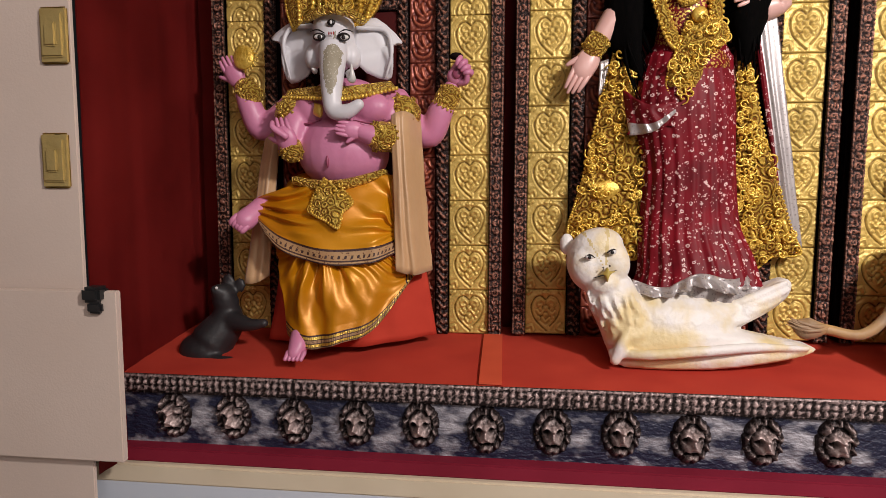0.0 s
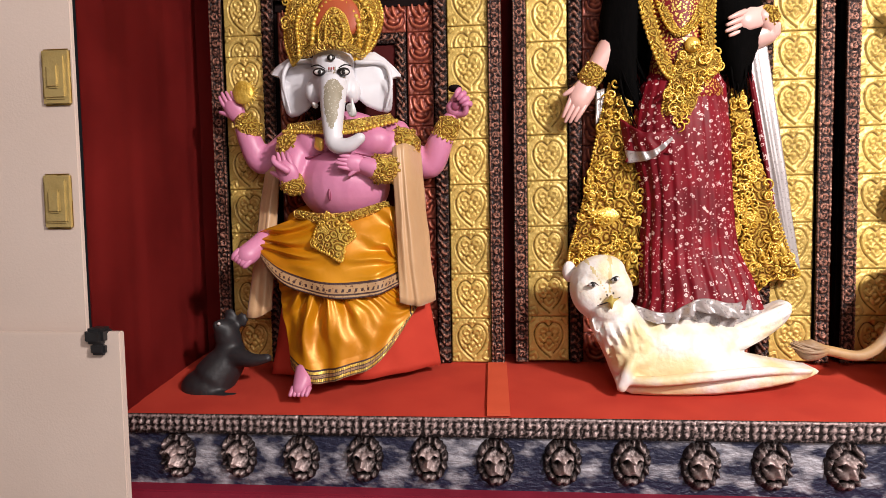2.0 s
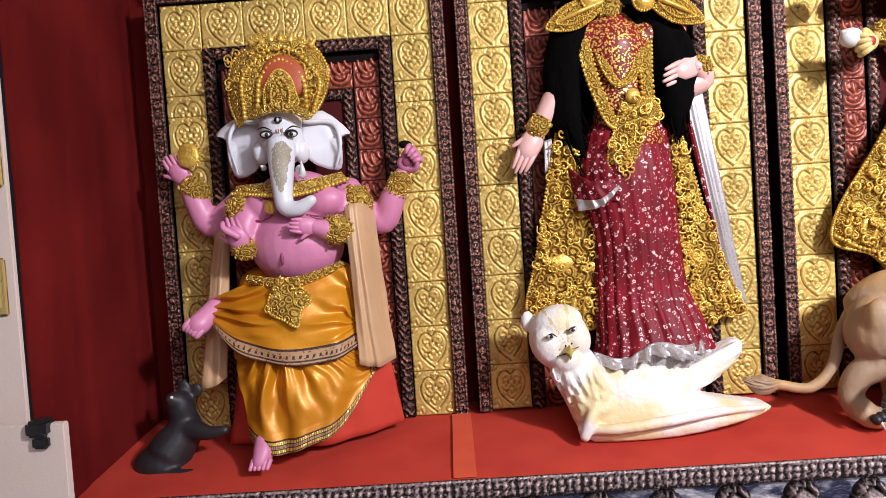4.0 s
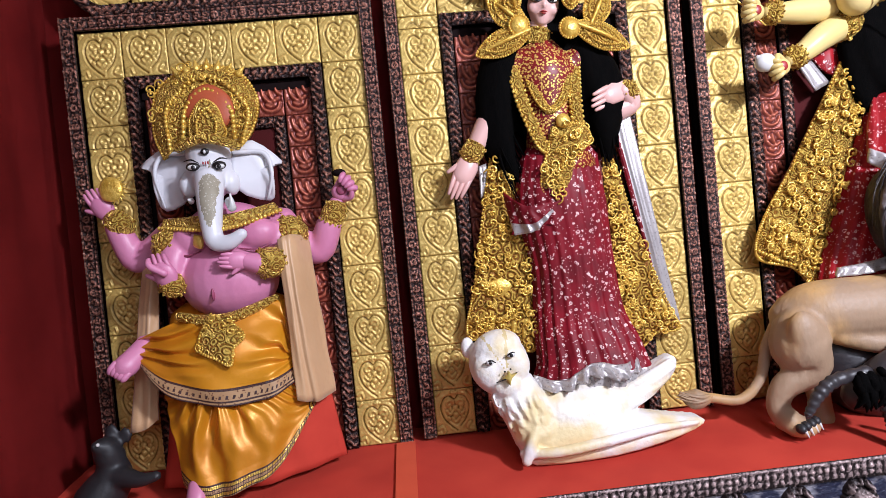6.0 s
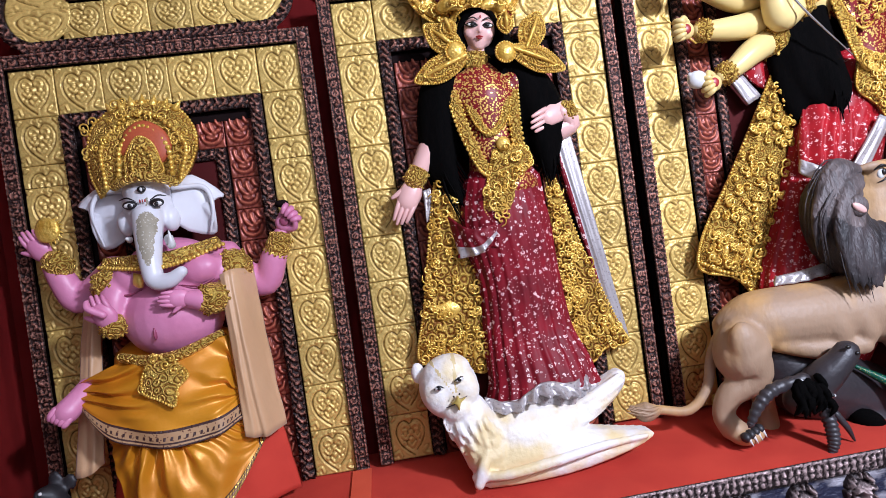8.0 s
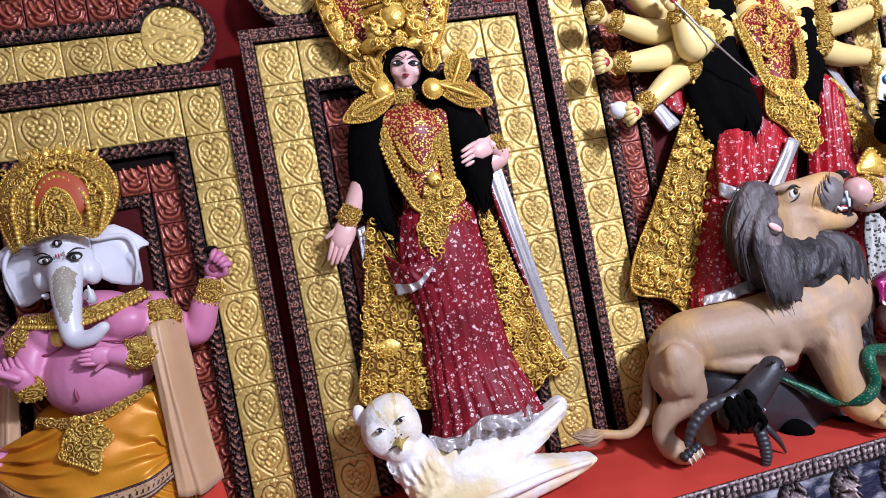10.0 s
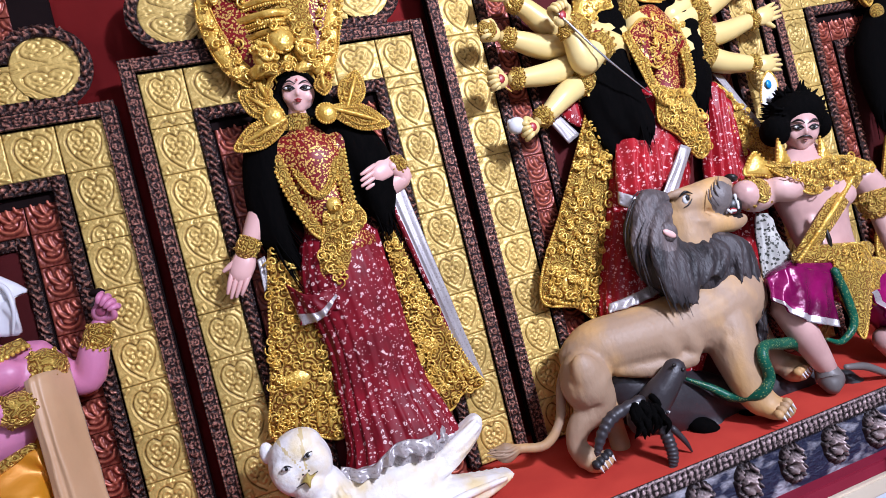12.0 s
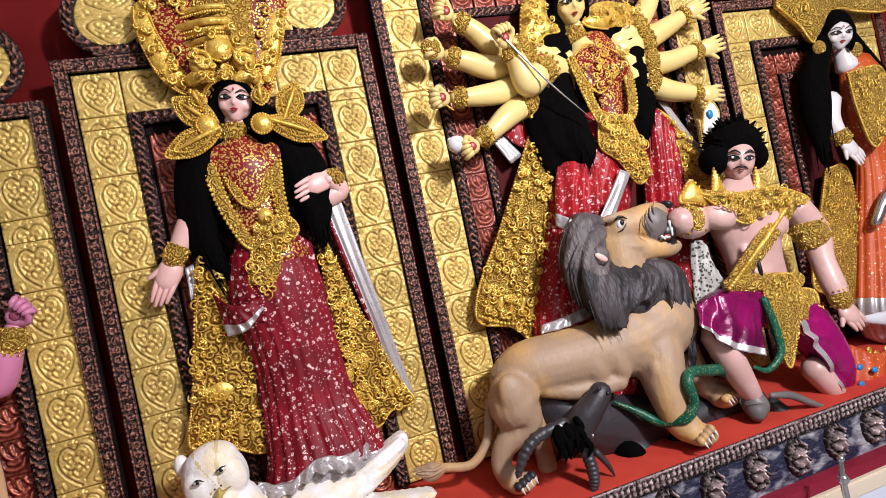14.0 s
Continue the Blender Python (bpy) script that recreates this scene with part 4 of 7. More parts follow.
    def face(self, c, w, h, mat, right=(1, 0, 0), male=False, d=None, bow=15.0, tilt=0.0, hair=True):
        """A plain painted head, bowed by so many degrees: eyes, brows, nose and lips as simple raised shapes."""
        c, s = np.array(c), np.array(right, float)
        s /= np.linalg.norm(s)
        f = np.cross((0, 0, 1), s)
        f = -f if f[1] > 0 else f
        cb, sb = math.cos(math.radians(bow)), math.sin(math.radians(bow))
        f, up = f * cb - np.array((0, 0, sb)), f * sb + np.array((0, 0, cb))
        ct, st = math.cos(math.radians(tilt)), math.sin(math.radians(tilt))
        s, up = s * ct - up * st, up * ct + s * st
        d = d or w * 1.05

        def at(x, y, z):
            return tuple(c + s * x * w + f * y * d + up * z * h)

        def build(t):
            t.ball(c, (w, d, h), mat, 20, 14, tilt)
            t.tube([at(0, 0.34, -0.25), at(0, 0.44, -0.78)], [w * 0.74, w * 0.44], mat, 14)
            for x in (-1, 1):
                t.ball(at(x * 0.46, 0.58, -0.26), (w * 0.38, w * 0.34, h * 0.30), mat)
            t.tube([at(0, 0.90, 0.22), at(0, 1.08, -0.12), at(0, 1.02, -0.22)], [w * 0.07, w * 0.10, w * 0.12], mat, 8)
        self.melt(build, w * 0.085, mat, 3)
        for x in (-1, 1):
            self.ball(at(x * 0.43, 0.89, 0.10), (w * 0.27, w * 0.11, h * 0.085), EYE, 12, 8, tilt)
            self.ball(at(x * 0.41, 0.975, 0.105), (w * 0.13, w * 0.07, h * 0.080), INK, 10, 6)
            self.tube([at(x * 0.13, 0.99, 0.07), at(x * 0.42, 0.99, 0.195), at(x * 0.84, 0.66, 0.13)], [w * 0.035, w * 0.075, w * 0.025], INK, 6)
            self.tube([at(x * 0.15, 0.98, 0.05), at(x * 0.42, 0.96, 0.005), at(x * 0.76, 0.72, 0.09)], [w * 0.02, w * (0.06 if male else 0.04), w * 0.02], INK, 6)
            self.tube([at(x * 0.12, 1.01, 0.31), at(x * 0.44, 0.93, 0.45), at(x * 0.82, 0.60, 0.30)], [w * 0.03, w * (0.075 if male else 0.042), w * 0.015], INK, 6)
            if hair:
                self.tube([at(0, 0.52, 0.93), at(x * 0.60, 0.62, 0.72), at(x * 1.0, 0.36, 0.18), at(x * 1.08, 0.20, -0.45), at(x * 1.0, 0.05, -1.05)], [w * 0.10, w * 0.15, w * 0.17, w * 0.18, w * 0.16], HAIR, 10, 20)
        self.tube([at(-0.20, 0.97, -0.47), at(0, 1.04, -0.445), at(0.20, 0.97, -0.47)], [w * 0.02, w * 0.05, w * 0.02], MUTED_LIPS if male else LIPS, 8)
        self.tube([at(-0.14, 0.95, -0.52), at(0, 1.01, -0.55), at(0.14, 0.95, -0.52)], [w * 0.02, w * 0.05, w * 0.02], MUTED_LIPS if male else LIPS, 8)
        if male:
            self.tube([at(-0.44, 0.86, -0.45), at(-0.22, 1.03, -0.35), at(0, 1.08, -0.32), at(0.22, 1.03, -0.35), at(0.44, 0.86, -0.45)], [0.001, w * 0.055, w * 0.045, w * 0.055, 0.001], INK, 6)
        else:
            self.ball(at(0, 1.0, 0.48), (w * 0.06, w * 0.04, w * 0.08), LIPS, 8, 6)

    def tresses(self, lines, mat, count, r, wild, seed):
        """Loose strands that follow the given lines."""
        rnd = random.Random(seed)
        for k in range(count):
            line = rnd.choice(lines)
            o = [rnd.uniform(-wild, wild) for _ in range(3)]
            g = rnd.uniform(0.85, 1.08)
            pts = [tuple(line[0][a] + (q[a] - line[0][a]) * g + o[a] * (0.4 + 0.6 * i / len(line)) + rnd.uniform(-1, 1) * wild * 0.25 for a in range(3)) for i, q in enumerate(line)]
            self.tube(pts, [r, r, r * 0.8, r * 0.2], mat, 5, 12)

    def finish(self, name, label, category, group=""):
        me = bpy.data.meshes.new(name)
        me.from_pydata(self.v, [], self.f)
        for m in self.mats:
            me.materials.append(m)
        me.polygons.foreach_set("material_index", self.m)
        bm = bmesh.new()
        bm.from_mesh(me)
        bmesh.ops.recalc_face_normals(bm, faces=bm.faces[:])
        bm.to_mesh(me)
        bm.free()
        me.polygons.foreach_set("use_smooth", [True] * len(me.polygons))
        me.update()
        return tagged(new(name, me), label, category, group)


# ---- the elephant-headed statue ----
seat = Form()
seat.drape([(-0.689, -0.107, 1.087), (-0.442, -0.162, 1.113), (-0.210, -0.096, 1.037)], [(-0.719, -0.160, 0.794), (-0.431, -0.220, 0.795), (-0.171, -0.117, 0.814)], RED_FLOOR, 30, 14, 0.04, 0.006, 4, 0.02)
seat.drape([(-0.689, -0.107, 1.087), (-0.442, -0.162, 1.113), (-0.210, -0.096, 1.037)], [(-0.711, 0.000, 1.140), (-0.487, 0.000, 1.152), (-0.219, 0.000, 1.086)], RED_FLOOR, 30, 6, 0.0, 0.003, 4, 0.02)
seat.finish("covered_seat", "low seat draped in red felt under the elephant-headed statue", "seat")

g = Form()


def body(t):
    t.ball((-0.472, -0.120, 1.406), (0.148, 0.125, 0.125), PINK, 24, 16)
    t.ball((-0.470, -0.090, 1.551), (0.140, 0.095, 0.095), PINK, 24, 16)
    t.ball((-0.559, -0.162, 1.537), (0.058, 0.042, 0.048), PINK)
    t.ball((-0.372, -0.165, 1.538), (0.066, 0.042, 0.050), PINK)
    t.tube([(-0.630, -0.080, 1.563), (-0.705, -0.061, 1.526), (-0.773, -0.061, 1.488), (-0.804, -0.070, 1.558), (-0.832, -0.080, 1.626)], [0.058, 0.046, 0.040, 0.040, 0.026], PINK, 14)
    t.tube([(-0.326, -0.080, 1.564), (-0.259, -0.061, 1.494), (-0.199, -0.061, 1.465), (-0.164, -0.070, 1.539), (-0.123, -0.080, 1.619)], [0.066, 0.050, 0.043, 0.042, 0.026], PINK, 14)
    t.tube([(-0.609, -0.110, 1.549), (-0.616, -0.170, 1.487), (-0.626, -0.190, 1.401), (-0.627, -0.220, 1.429)], [0.055, 0.043, 0.034, 0.026], PINK, 14)
    t.tube([(-0.320, -0.110, 1.536), (-0.294, -0.150, 1.452), (-0.337, -0.220, 1.444), (-0.393, -0.245, 1.458)], [0.060, 0.042, 0.036, 0.022], PINK, 14)


g.melt(body, 0.007, PINK, 4)
# navel and creases under the breasts: their shade, drawn as deep pink strokes
g.ball((-0.491, -0.236, 1.370), (0.005, 0.010, 0.020), PINK_DEEP)
g.tube([(-0.615, -0.162, 1.501), (-0.574, -0.191, 1.488), (-0.526, -0.194, 1.498)], [0.001, 0.0035, 0.001], PINK_DEEP, 6, 10)
g.tube([(-0.421, -0.198, 1.498), (-0.368, -0.198, 1.488), (-0.321, -0.172, 1.503)], [0.001, 0.0035, 0.001], PINK_DEEP, 6, 10)
g.ball((-0.550, -0.206, 1.554), (0.005, 0.005, 0.005), PINK_DEEP)
g.hand((-0.834, -0.080, 1.631), (-0.879, -0.100, 1.722), PINK, 0.026, 0.004)
g.fist((-0.105, -0.092, 1.652), (0.75, 0, 0.66), PINK, PINK_DEEP)
g.ball((-0.111, -0.100, 1.705), (0.022, 0.02, 0.012), BLACK)
g.hand((-0.612, -0.225, 1.408), (-0.645, -0.245, 1.503), PINK, 0.027, 0.002, (1, 0, 0), -0.01)
g.tube([(-0.613, -0.255, 1.443), (-0.649, -0.265, 1.468), (-0.656, -0.255, 1.486)], [0.011, 0.010, 0.007], PINK, 8)
g.hand((-0.379, -0.245, 1.457), (-0.457, -0.275, 1.467), PINK, 0.022, 0.001, (0, 0, 1))
# disc with a toothed rim
g.plate([(-0.844, -0.110, 1.716), (-0.829, -0.110, 1.748), (-0.801, -0.110, 1.752), (-0.775, -0.110, 1.732), (-0.776, -0.110, 1.696), (-0.803, -0.110, 1.677), (-0.834, -0.110, 1.684)], 0.008, 0.008, GOLD)
for k in range(9):
    a = math.radians(-75 + k * 16)
    c = (-0.810, -0.106, 1.716)
    g.tube([(c[0] + 0.034 * math.cos(a), c[1], c[2] + 0.034 * math.sin(a)), (c[0] + 0.050 * math.cos(a - 0.15), c[1], c[2] + 0.050 * math.sin(a - 0.15))], [0.004, 0.001], GOLD, 6, 3)
# head, trunk, ears


def head(t):
    t.ball((-0.495, -0.137, 1.739), (0.068, 0.072, 0.088), WHITE, 20, 14)
    t.ball((-0.496, -0.132, 1.793), (0.068, 0.065, 0.055), WHITE, 20, 14)
    t.tube([(-0.485, -0.182, 1.716), (-0.479, -0.217, 1.640), (-0.476, -0.234, 1.570), (-0.466, -0.244, 1.521), (-0.425, -0.252, 1.515), (-0.383, -0.257, 1.538)], [0.045, 0.038, 0.031, 0.027, 0.023, 0.016], WHITE, 16)
    t.ball((-0.561, -0.145, 1.701), (0.026, 0.034, 0.040), WHITE)
    t.ball((-0.433, -0.145, 1.699), (0.026, 0.034, 0.040), WHITE)


def mottled(x, y, z):
    """The bare patch down the front of the trunk."""
    (x0, _, z0), (x1, _, z1) = (-0.473, -0.240, 1.721), (-0.473, -0.270, 1.563)
    k = (z0 - z) / (z0 - z1)
    wide = 0.026 * math.sqrt(min(1.0, k * 6)) * (1.15 - 0.55 * k) * math.sqrt(min(1.0, (1 - k) * 3)) if 0 < k < 1 else 0.0
    edge = 0.005 * noise.noise((x * 60, y * 60, z * 60))
    return TRUNK if y < -0.20 and abs(x - x0 - (x1 - x0) * k) < wide + edge else None


g.melt(head, 0.0042, WHITE, 7, mottled)
g.plate([(-0.565, -0.110, 1.812), (-0.636, -0.100, 1.830), (-0.725, -0.080, 1.782), (-0.683, -0.110, 1.758), (-0.674, -0.120, 1.692), (-0.657, -0.090, 1.633), (-0.566, -0.130, 1.673)], 0.010, 0.008, WHITE)
g.plate([(-0.436, -0.110, 1.809), (-0.368, -0.100, 1.830), (-0.288, -0.080, 1.761), (-0.312, -0.110, 1.742), (-0.311, -0.120, 1.680), (-0.334, -0.090, 1.638), (-0.424, -0.130, 1.680)], 0.010, 0.008, WHITE)
g.tube([(-0.564, -0.135, 1.799), (-0.641, -0.115, 1.802), (-0.666, -0.125, 1.744), (-0.651, -0.110, 1.644)], [0.006, 0.008, 0.006, 0.003], WHITE, 8)
g.tube([(-0.422, -0.135, 1.791), (-0.336, -0.115, 1.786), (-0.313, -0.125, 1.718), (-0.335, -0.110, 1.645)], [0.006, 0.008, 0.006, 0.003], WHITE, 8)
g.ball((-0.521, -0.207, 1.746), (0.021, 0.012, 0.013), INK)
g.ball((-0.445, -0.209, 1.744), (0.021, 0.012, 0.013), INK)
g.ball((-0.521, -0.217, 1.744), (0.013, 0.006, 0.007), EYE)
g.ball((-0.439, -0.219, 1.740), (0.013, 0.006, 0.007), EYE)
g.ball((-0.516, -0.222, 1.742), (0.006, 0.004, 0.007), INK)
g.ball((-0.441, -0.224, 1.739), (0.006, 0.004, 0.007), INK)
g.tube([(-0.550, -0.202, 1.764), (-0.525, -0.210, 1.767), (-0.500, -0.216, 1.754)], [0.001, 0.0025, 0.001], INK, 6)
g.tube([(-0.460, -0.216, 1.753), (-0.439, -0.210, 1.765), (-0.420, -0.198, 1.762)], [0.001, 0.0025, 0.001], INK, 6)
g.ball((-0.483, -0.207, 1.788), (0.013, 0.006, 0.010), INK)
g.ball((-0.482, -0.213, 1.787), (0.004, 0.003, 0.006), EYE)
for k in (-1, 0, 1):
    q = (-0.480, -0.219, 1.753)
    g.ball((q[0] + 0.007 * k, q[1], q[2]), (0.0025, 0.002, 0.005), LIPS, 8, 6)
g.tube([(-0.429, -0.202, 1.638), (-0.414, -0.227, 1.615), (-0.414, -0.237, 1.656)], [0.014, 0.012, 0.002], EYE, 8)
g.tube([(-0.541, -0.192, 1.648), (-0.542, -0.212, 1.651)], [0.010, 0.004], EYE, 8)
# crown
crown = [(-0.630, -0.130, 1.791), (-0.660, -0.110, 1.879), (-0.652, -0.090, 1.998), (-0.583, -0.080, 2.061), (-0.491, -0.080, 2.079), (-0.393, -0.080, 2.048), (-0.343, -0.090, 1.958), (-0.366, -0.110, 1.858), (-0.423, -0.130, 1.799), (-0.484, -0.145, 1.844), (-0.569, -0.145, 1.836)]
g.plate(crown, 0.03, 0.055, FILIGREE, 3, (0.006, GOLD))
g.scrolls(crown, 60, 0.017, GOLD, -0.145, 3)
g.plate([(-0.545, -0.165, 1.906), (-0.527, -0.160, 1.971), (-0.471, -0.155, 2.000), (-0.411, -0.160, 1.960), (-0.403, -0.165, 1.889), (-0.476, -0.170, 1.851)], 0.01, 0.014, material("orange_paint", (0.45, 0.09, 0.03), 0.5))
g.rope([(-0.550, -0.180, 1.840), (-0.539, -0.165, 1.928), (-0.474, -0.160, 1.981), (-0.410, -0.165, 1.919), (-0.399, -0.180, 1.828)], 0.009, GOLD)
g.rope([(-0.599, -0.160, 1.813), (-0.597, -0.145, 1.946), (-0.477, -0.140, 2.029), (-0.365, -0.145, 1.929), (-0.383, -0.160, 1.814)], 0.008, GOLD)
g.plate([(-0.527, -0.185, 1.836), (-0.523, -0.182, 1.894), (-0.487, -0.175, 1.947), (-0.447, -0.178, 1.926), (-0.429, -0.182, 1.874), (-0.429, -0.185, 1.832)], 0.01, 0.02, FILIGREE, 3, (0.004, GOLD))
g.rope([(-0.498, -0.210, 1.839), (-0.495, -0.208, 1.881), (-0.467, -0.202, 1.915), (-0.442, -0.208, 1.872), (-0.445, -0.210, 1.835)], 0.005, GOLD)
g.tube([(-0.568, -0.185, 1.806), (-0.517, -0.210, 1.820), (-0.467, -0.220, 1.822), (-0.425, -0.210, 1.813), (-0.391, -0.185, 1.798)], [0.012, 0.015, 0.015, 0.015, 0.012], FILIGREE, 10)
for k in range(7):
    u = k / 6
    g.tube([curve([(-0.580, -0.090, 2.054), (-0.489, -0.090, 2.066), (-0.394, -0.090, 2.041)], 6)[k], curve([(-0.596, -0.090, 2.080), (-0.486, -0.090, 2.097), (-0.374, -0.090, 2.065)], 6)[k]], [0.014, 0.002], GOLD, 6, 3)
# collar, armlets, bangles
g.drape([(-0.660, -0.110, 1.608), (-0.533, -0.195, 1.603), (-0.434, -0.200, 1.601), (-0.318, -0.120, 1.629)], [(-0.669, -0.125, 1.579), (-0.527, -0.215, 1.562), (-0.420, -0.220, 1.560), (-0.297, -0.135, 1.603)], FILIGREE, 30, 5, 0.0, 0.003, 9, 0.012)
g.rope([(-0.667, -0.130, 1.580), (-0.525, -0.222, 1.561), (-0.417, -0.228, 1.559), (-0.296, -0.140, 1.602)], 0.007, GOLD)
g.band((-0.791, -0.075, 1.591), (-0.823, -0.080, 1.626), 0.036, FILIGREE)
g.band((-0.157, -0.075, 1.553), (-0.129, -0.080, 1.601), 0.036, FILIGREE)
g.band((-0.619, -0.150, 1.532), (-0.652, -0.150, 1.515), 0.046, FILIGREE)
g.band((-0.311, -0.120, 1.533), (-0.263, -0.100, 1.522), 0.054, FILIGREE)
g.band((-0.305, -0.190, 1.447), (-0.346, -0.225, 1.444), 0.042, FILIGREE)
g.band((-0.620, -0.195, 1.397), (-0.611, -0.210, 1.417), 0.036, FILIGREE)
g.plate([(-0.538, -0.210, 1.550), (-0.512, -0.220, 1.539), (-0.516, -0.220, 1.505), (-0.543, -0.210, 1.516)], 0.01, 0.01, GOLD)
# dhoti: upper drape, lower drape, belt and pendant


def satin(u, v):
    """The upper drape: satin with a cream woven border between broken brown lines."""
    if v < 0.82:
        return MUSTARD
    if v < 0.845:
        return DARK_HEM
    if 0.89 < v < 0.925 and int(u * 240) % 8 in (2, 3, 4):
        return DARK_HEM
    if v < 0.945:
        return HEM
    return DARK_HEM if v < 0.962 or v > 0.985 else HEM


def checked(u, v):
    """The lower drape: satin with a border of brown and gold checks."""
    if v < 0.86 and u < 0.95:
        return MUSTARD
    k = v if u < 0.95 else max(v, 0.86 + 2.8 * (u - 0.95))
    if k < 0.875 or int(u * 260) % 4 == 0 or int(k * 110) % 4 == 0:
        return DARK_HEM
    return GOLD if int(k * 110) % 8 < 4 else HEM


def upper_swags(u, v):
    """Loops that hang from the knee, and a fan that runs to the hip."""
    r = math.hypot((u - 0.20) * 1.5, v + 0.12)
    a = math.atan2(v - 0.72, (1.02 - u) * 1.6)
    loops = math.sin(r * 30 + 2.2 * noise.noise((u * 4, v * 4, 3.0))) * max(0.0, 1 - ((u - 0.2) / 0.27) ** 2) * max(0.0, min(1.0, (0.80 - v) / 0.3))
    fan = math.sin(a * 17 + 1.8 * noise.noise((u * 5, v * 5, 6.0))) * max(0.0, min(1.0, (u - 0.55) / 0.2)) * max(0.0, min(1.0, (0.84 - v) / 0.25)) * min(1.0, (1.04 - u) * 5)
    return 0.014 * loops + 0.015 * fan


def lower_folds(u, v):
    """Pleats that fan out from the waist, deep by the knee and faint by the border."""
    a = math.atan2(u - 0.40, v + 0.22)
    deep = math.sin(a * 19 + 1.6 * noise.noise((u * 5, v * 2, 9.0))) * math.exp(-(((u - 0.30) / 0.26) ** 2)) * (1 - 0.35 * v)
    fine = math.sin(a * 44 + 3.0 * noise.noise((u * 4, v * 3, 1.0))) * max(0.0, 1 - v * 1.3)
    return 0.024 * deep + 0.006 * fine


g.tube([(-0.642, -0.064, 1.275), (-0.492, -0.076, 1.266), (-0.351, -0.062, 1.285)], [0.065, 0.10, 0.065], MUSTARD, 18, 10, 0.9)
g.tube([(-0.609, -0.105, 1.210), (-0.662, -0.165, 1.209), (-0.718, -0.204, 1.221)], [0.070, 0.055, 0.030], MUSTARD, 16, 10)
g.tube([(-0.418, -0.102, 1.229), (-0.379, -0.151, 1.176), (-0.390, -0.165, 1.096)], [0.080, 0.075, 0.070], MUSTARD, 16, 10)
g.drape([(-0.740, -0.208, 1.253), (-0.606, -0.210, 1.299), (-0.457, -0.225, 1.305), (-0.306, -0.170, 1.331), (-0.303, -0.110, 1.316)], [(-0.721, -0.239, 1.189), (-0.624, -0.289, 1.105), (-0.488, -0.311, 1.064), (-0.352, -0.306, 1.066), (-0.273, -0.246, 1.095)], satin, 240, 110, 0.02, 0.005, 3.0, 0.01, 2.0, 0.0, -1.3, upper_swags)
g.drape([(-0.672, -0.211, 1.123), (-0.559, -0.254, 1.102), (-0.449, -0.265, 1.096), (-0.331, -0.244, 1.104), (-0.243, -0.177, 1.032)], [(-0.609, -0.291, 0.846), (-0.521, -0.342, 0.814), (-0.436, -0.329, 0.833), (-0.337, -0.297, 0.869), (-0.230, -0.199, 1.021)], checked, 260, 110, 0.03, 0.004, 5.0, 0.01, 5.0, 0.0, 0.9, lower_folds)
g.tube([(-0.711, -0.190, 1.243), (-0.732, -0.225, 1.214), (-0.750, -0.249, 1.191), (-0.761, -0.256, 1.181)], [0.030, 0.031, 0.034, 0.030], PINK, 12, 12, 0.8)
for k in range(5):
    a, b = np.array((-0.772, -0.261, 1.204)), np.array((-0.738, -0.262, 1.172))
    q = a + (b - a) * k / 4
    g.tube([tuple(q), (q[0] - 0.012, q[1] - 0.008, q[2] - 0.014), (q[0] - 0.018, q[1] - 0.006, q[2] - 0.026 + 0.002 * k)], [0.0095, 0.009, 0.007], PINK, 8, 6)
g.tube([(-0.562, -0.310, 0.852), (-0.559, -0.331, 0.820), (-0.565, -0.355, 0.796)], [0.026, 0.030, 0.022], PINK, 10)
for k in range(5):
    a = (-0.558, -0.354, 0.806)
    g.tube([(a[0] + 0.012 * (k - 2), a[1], a[2]), (a[0] + 0.012 * (k - 2) - 0.004, a[1] - 0.018, a[2] - 0.018)], [0.008, 0.006], PINK, 8, 4)
g.tube([(-0.606, -0.210, 1.312), (-0.522, -0.245, 1.298), (-0.432, -0.250, 1.301), (-0.323, -0.190, 1.338)], [0.014, 0.016, 0.016, 0.012], FILIGREE, 10)
g.plate([(-0.496, -0.260, 1.314), (-0.445, -0.266, 1.290), (-0.404, -0.279, 1.247), (-0.433, -0.290, 1.214), (-0.441, -0.307, 1.171), (-0.485, -0.298, 1.193), (-0.528, -0.286, 1.216), (-0.526, -0.271, 1.265)], 0.012, 0.012, FILIGREE, 3, (0.005, GOLD))
g.scrolls([(-0.538, -0.250, 1.307), (-0.449, -0.250, 1.321), (-0.409, -0.257, 1.257), (-0.449, -0.272, 1.173), (-0.534, -0.265, 1.214)], 14, 0.014, GOLD, -0.282, 5)
# scarf
g.drape([(-0.301, -0.205, 1.511), (-0.262, -0.185, 1.523), (-0.226, -0.100, 1.514)], [(-0.278, -0.255, 1.041), (-0.226, -0.233, 1.026), (-0.179, -0.167, 1.032)], BEIGE, 24, 24, 0.02, 0.008, 2.2, 0.008, 9.0)
g.drape([(-0.329, -0.190, 1.479), (-0.291, -0.170, 1.505), (-0.251, -0.110, 1.516)], [(-0.305, -0.190, 1.410), (-0.263, -0.180, 1.380), (-0.225, -0.110, 1.420)], BEIGE, 20, 12, 0.02, 0.004, 2.0, 0.008, 1.0)
g.drape([(-0.756, -0.070, 1.473), (-0.725, -0.080, 1.477), (-0.705, -0.080, 1.463)], [(-0.790, -0.186, 0.983), (-0.747, -0.195, 0.985), (-0.711, -0.182, 1.006)], BEIGE, 16, 22, 0.01, 0.006, 1.8, 0.008, 3.0)
g.finish("elephant_headed_statue", "seated pink elephant-headed clay statue in mustard satin and gilt crown", "statue")

# ---- the mouse ----
r = Form()


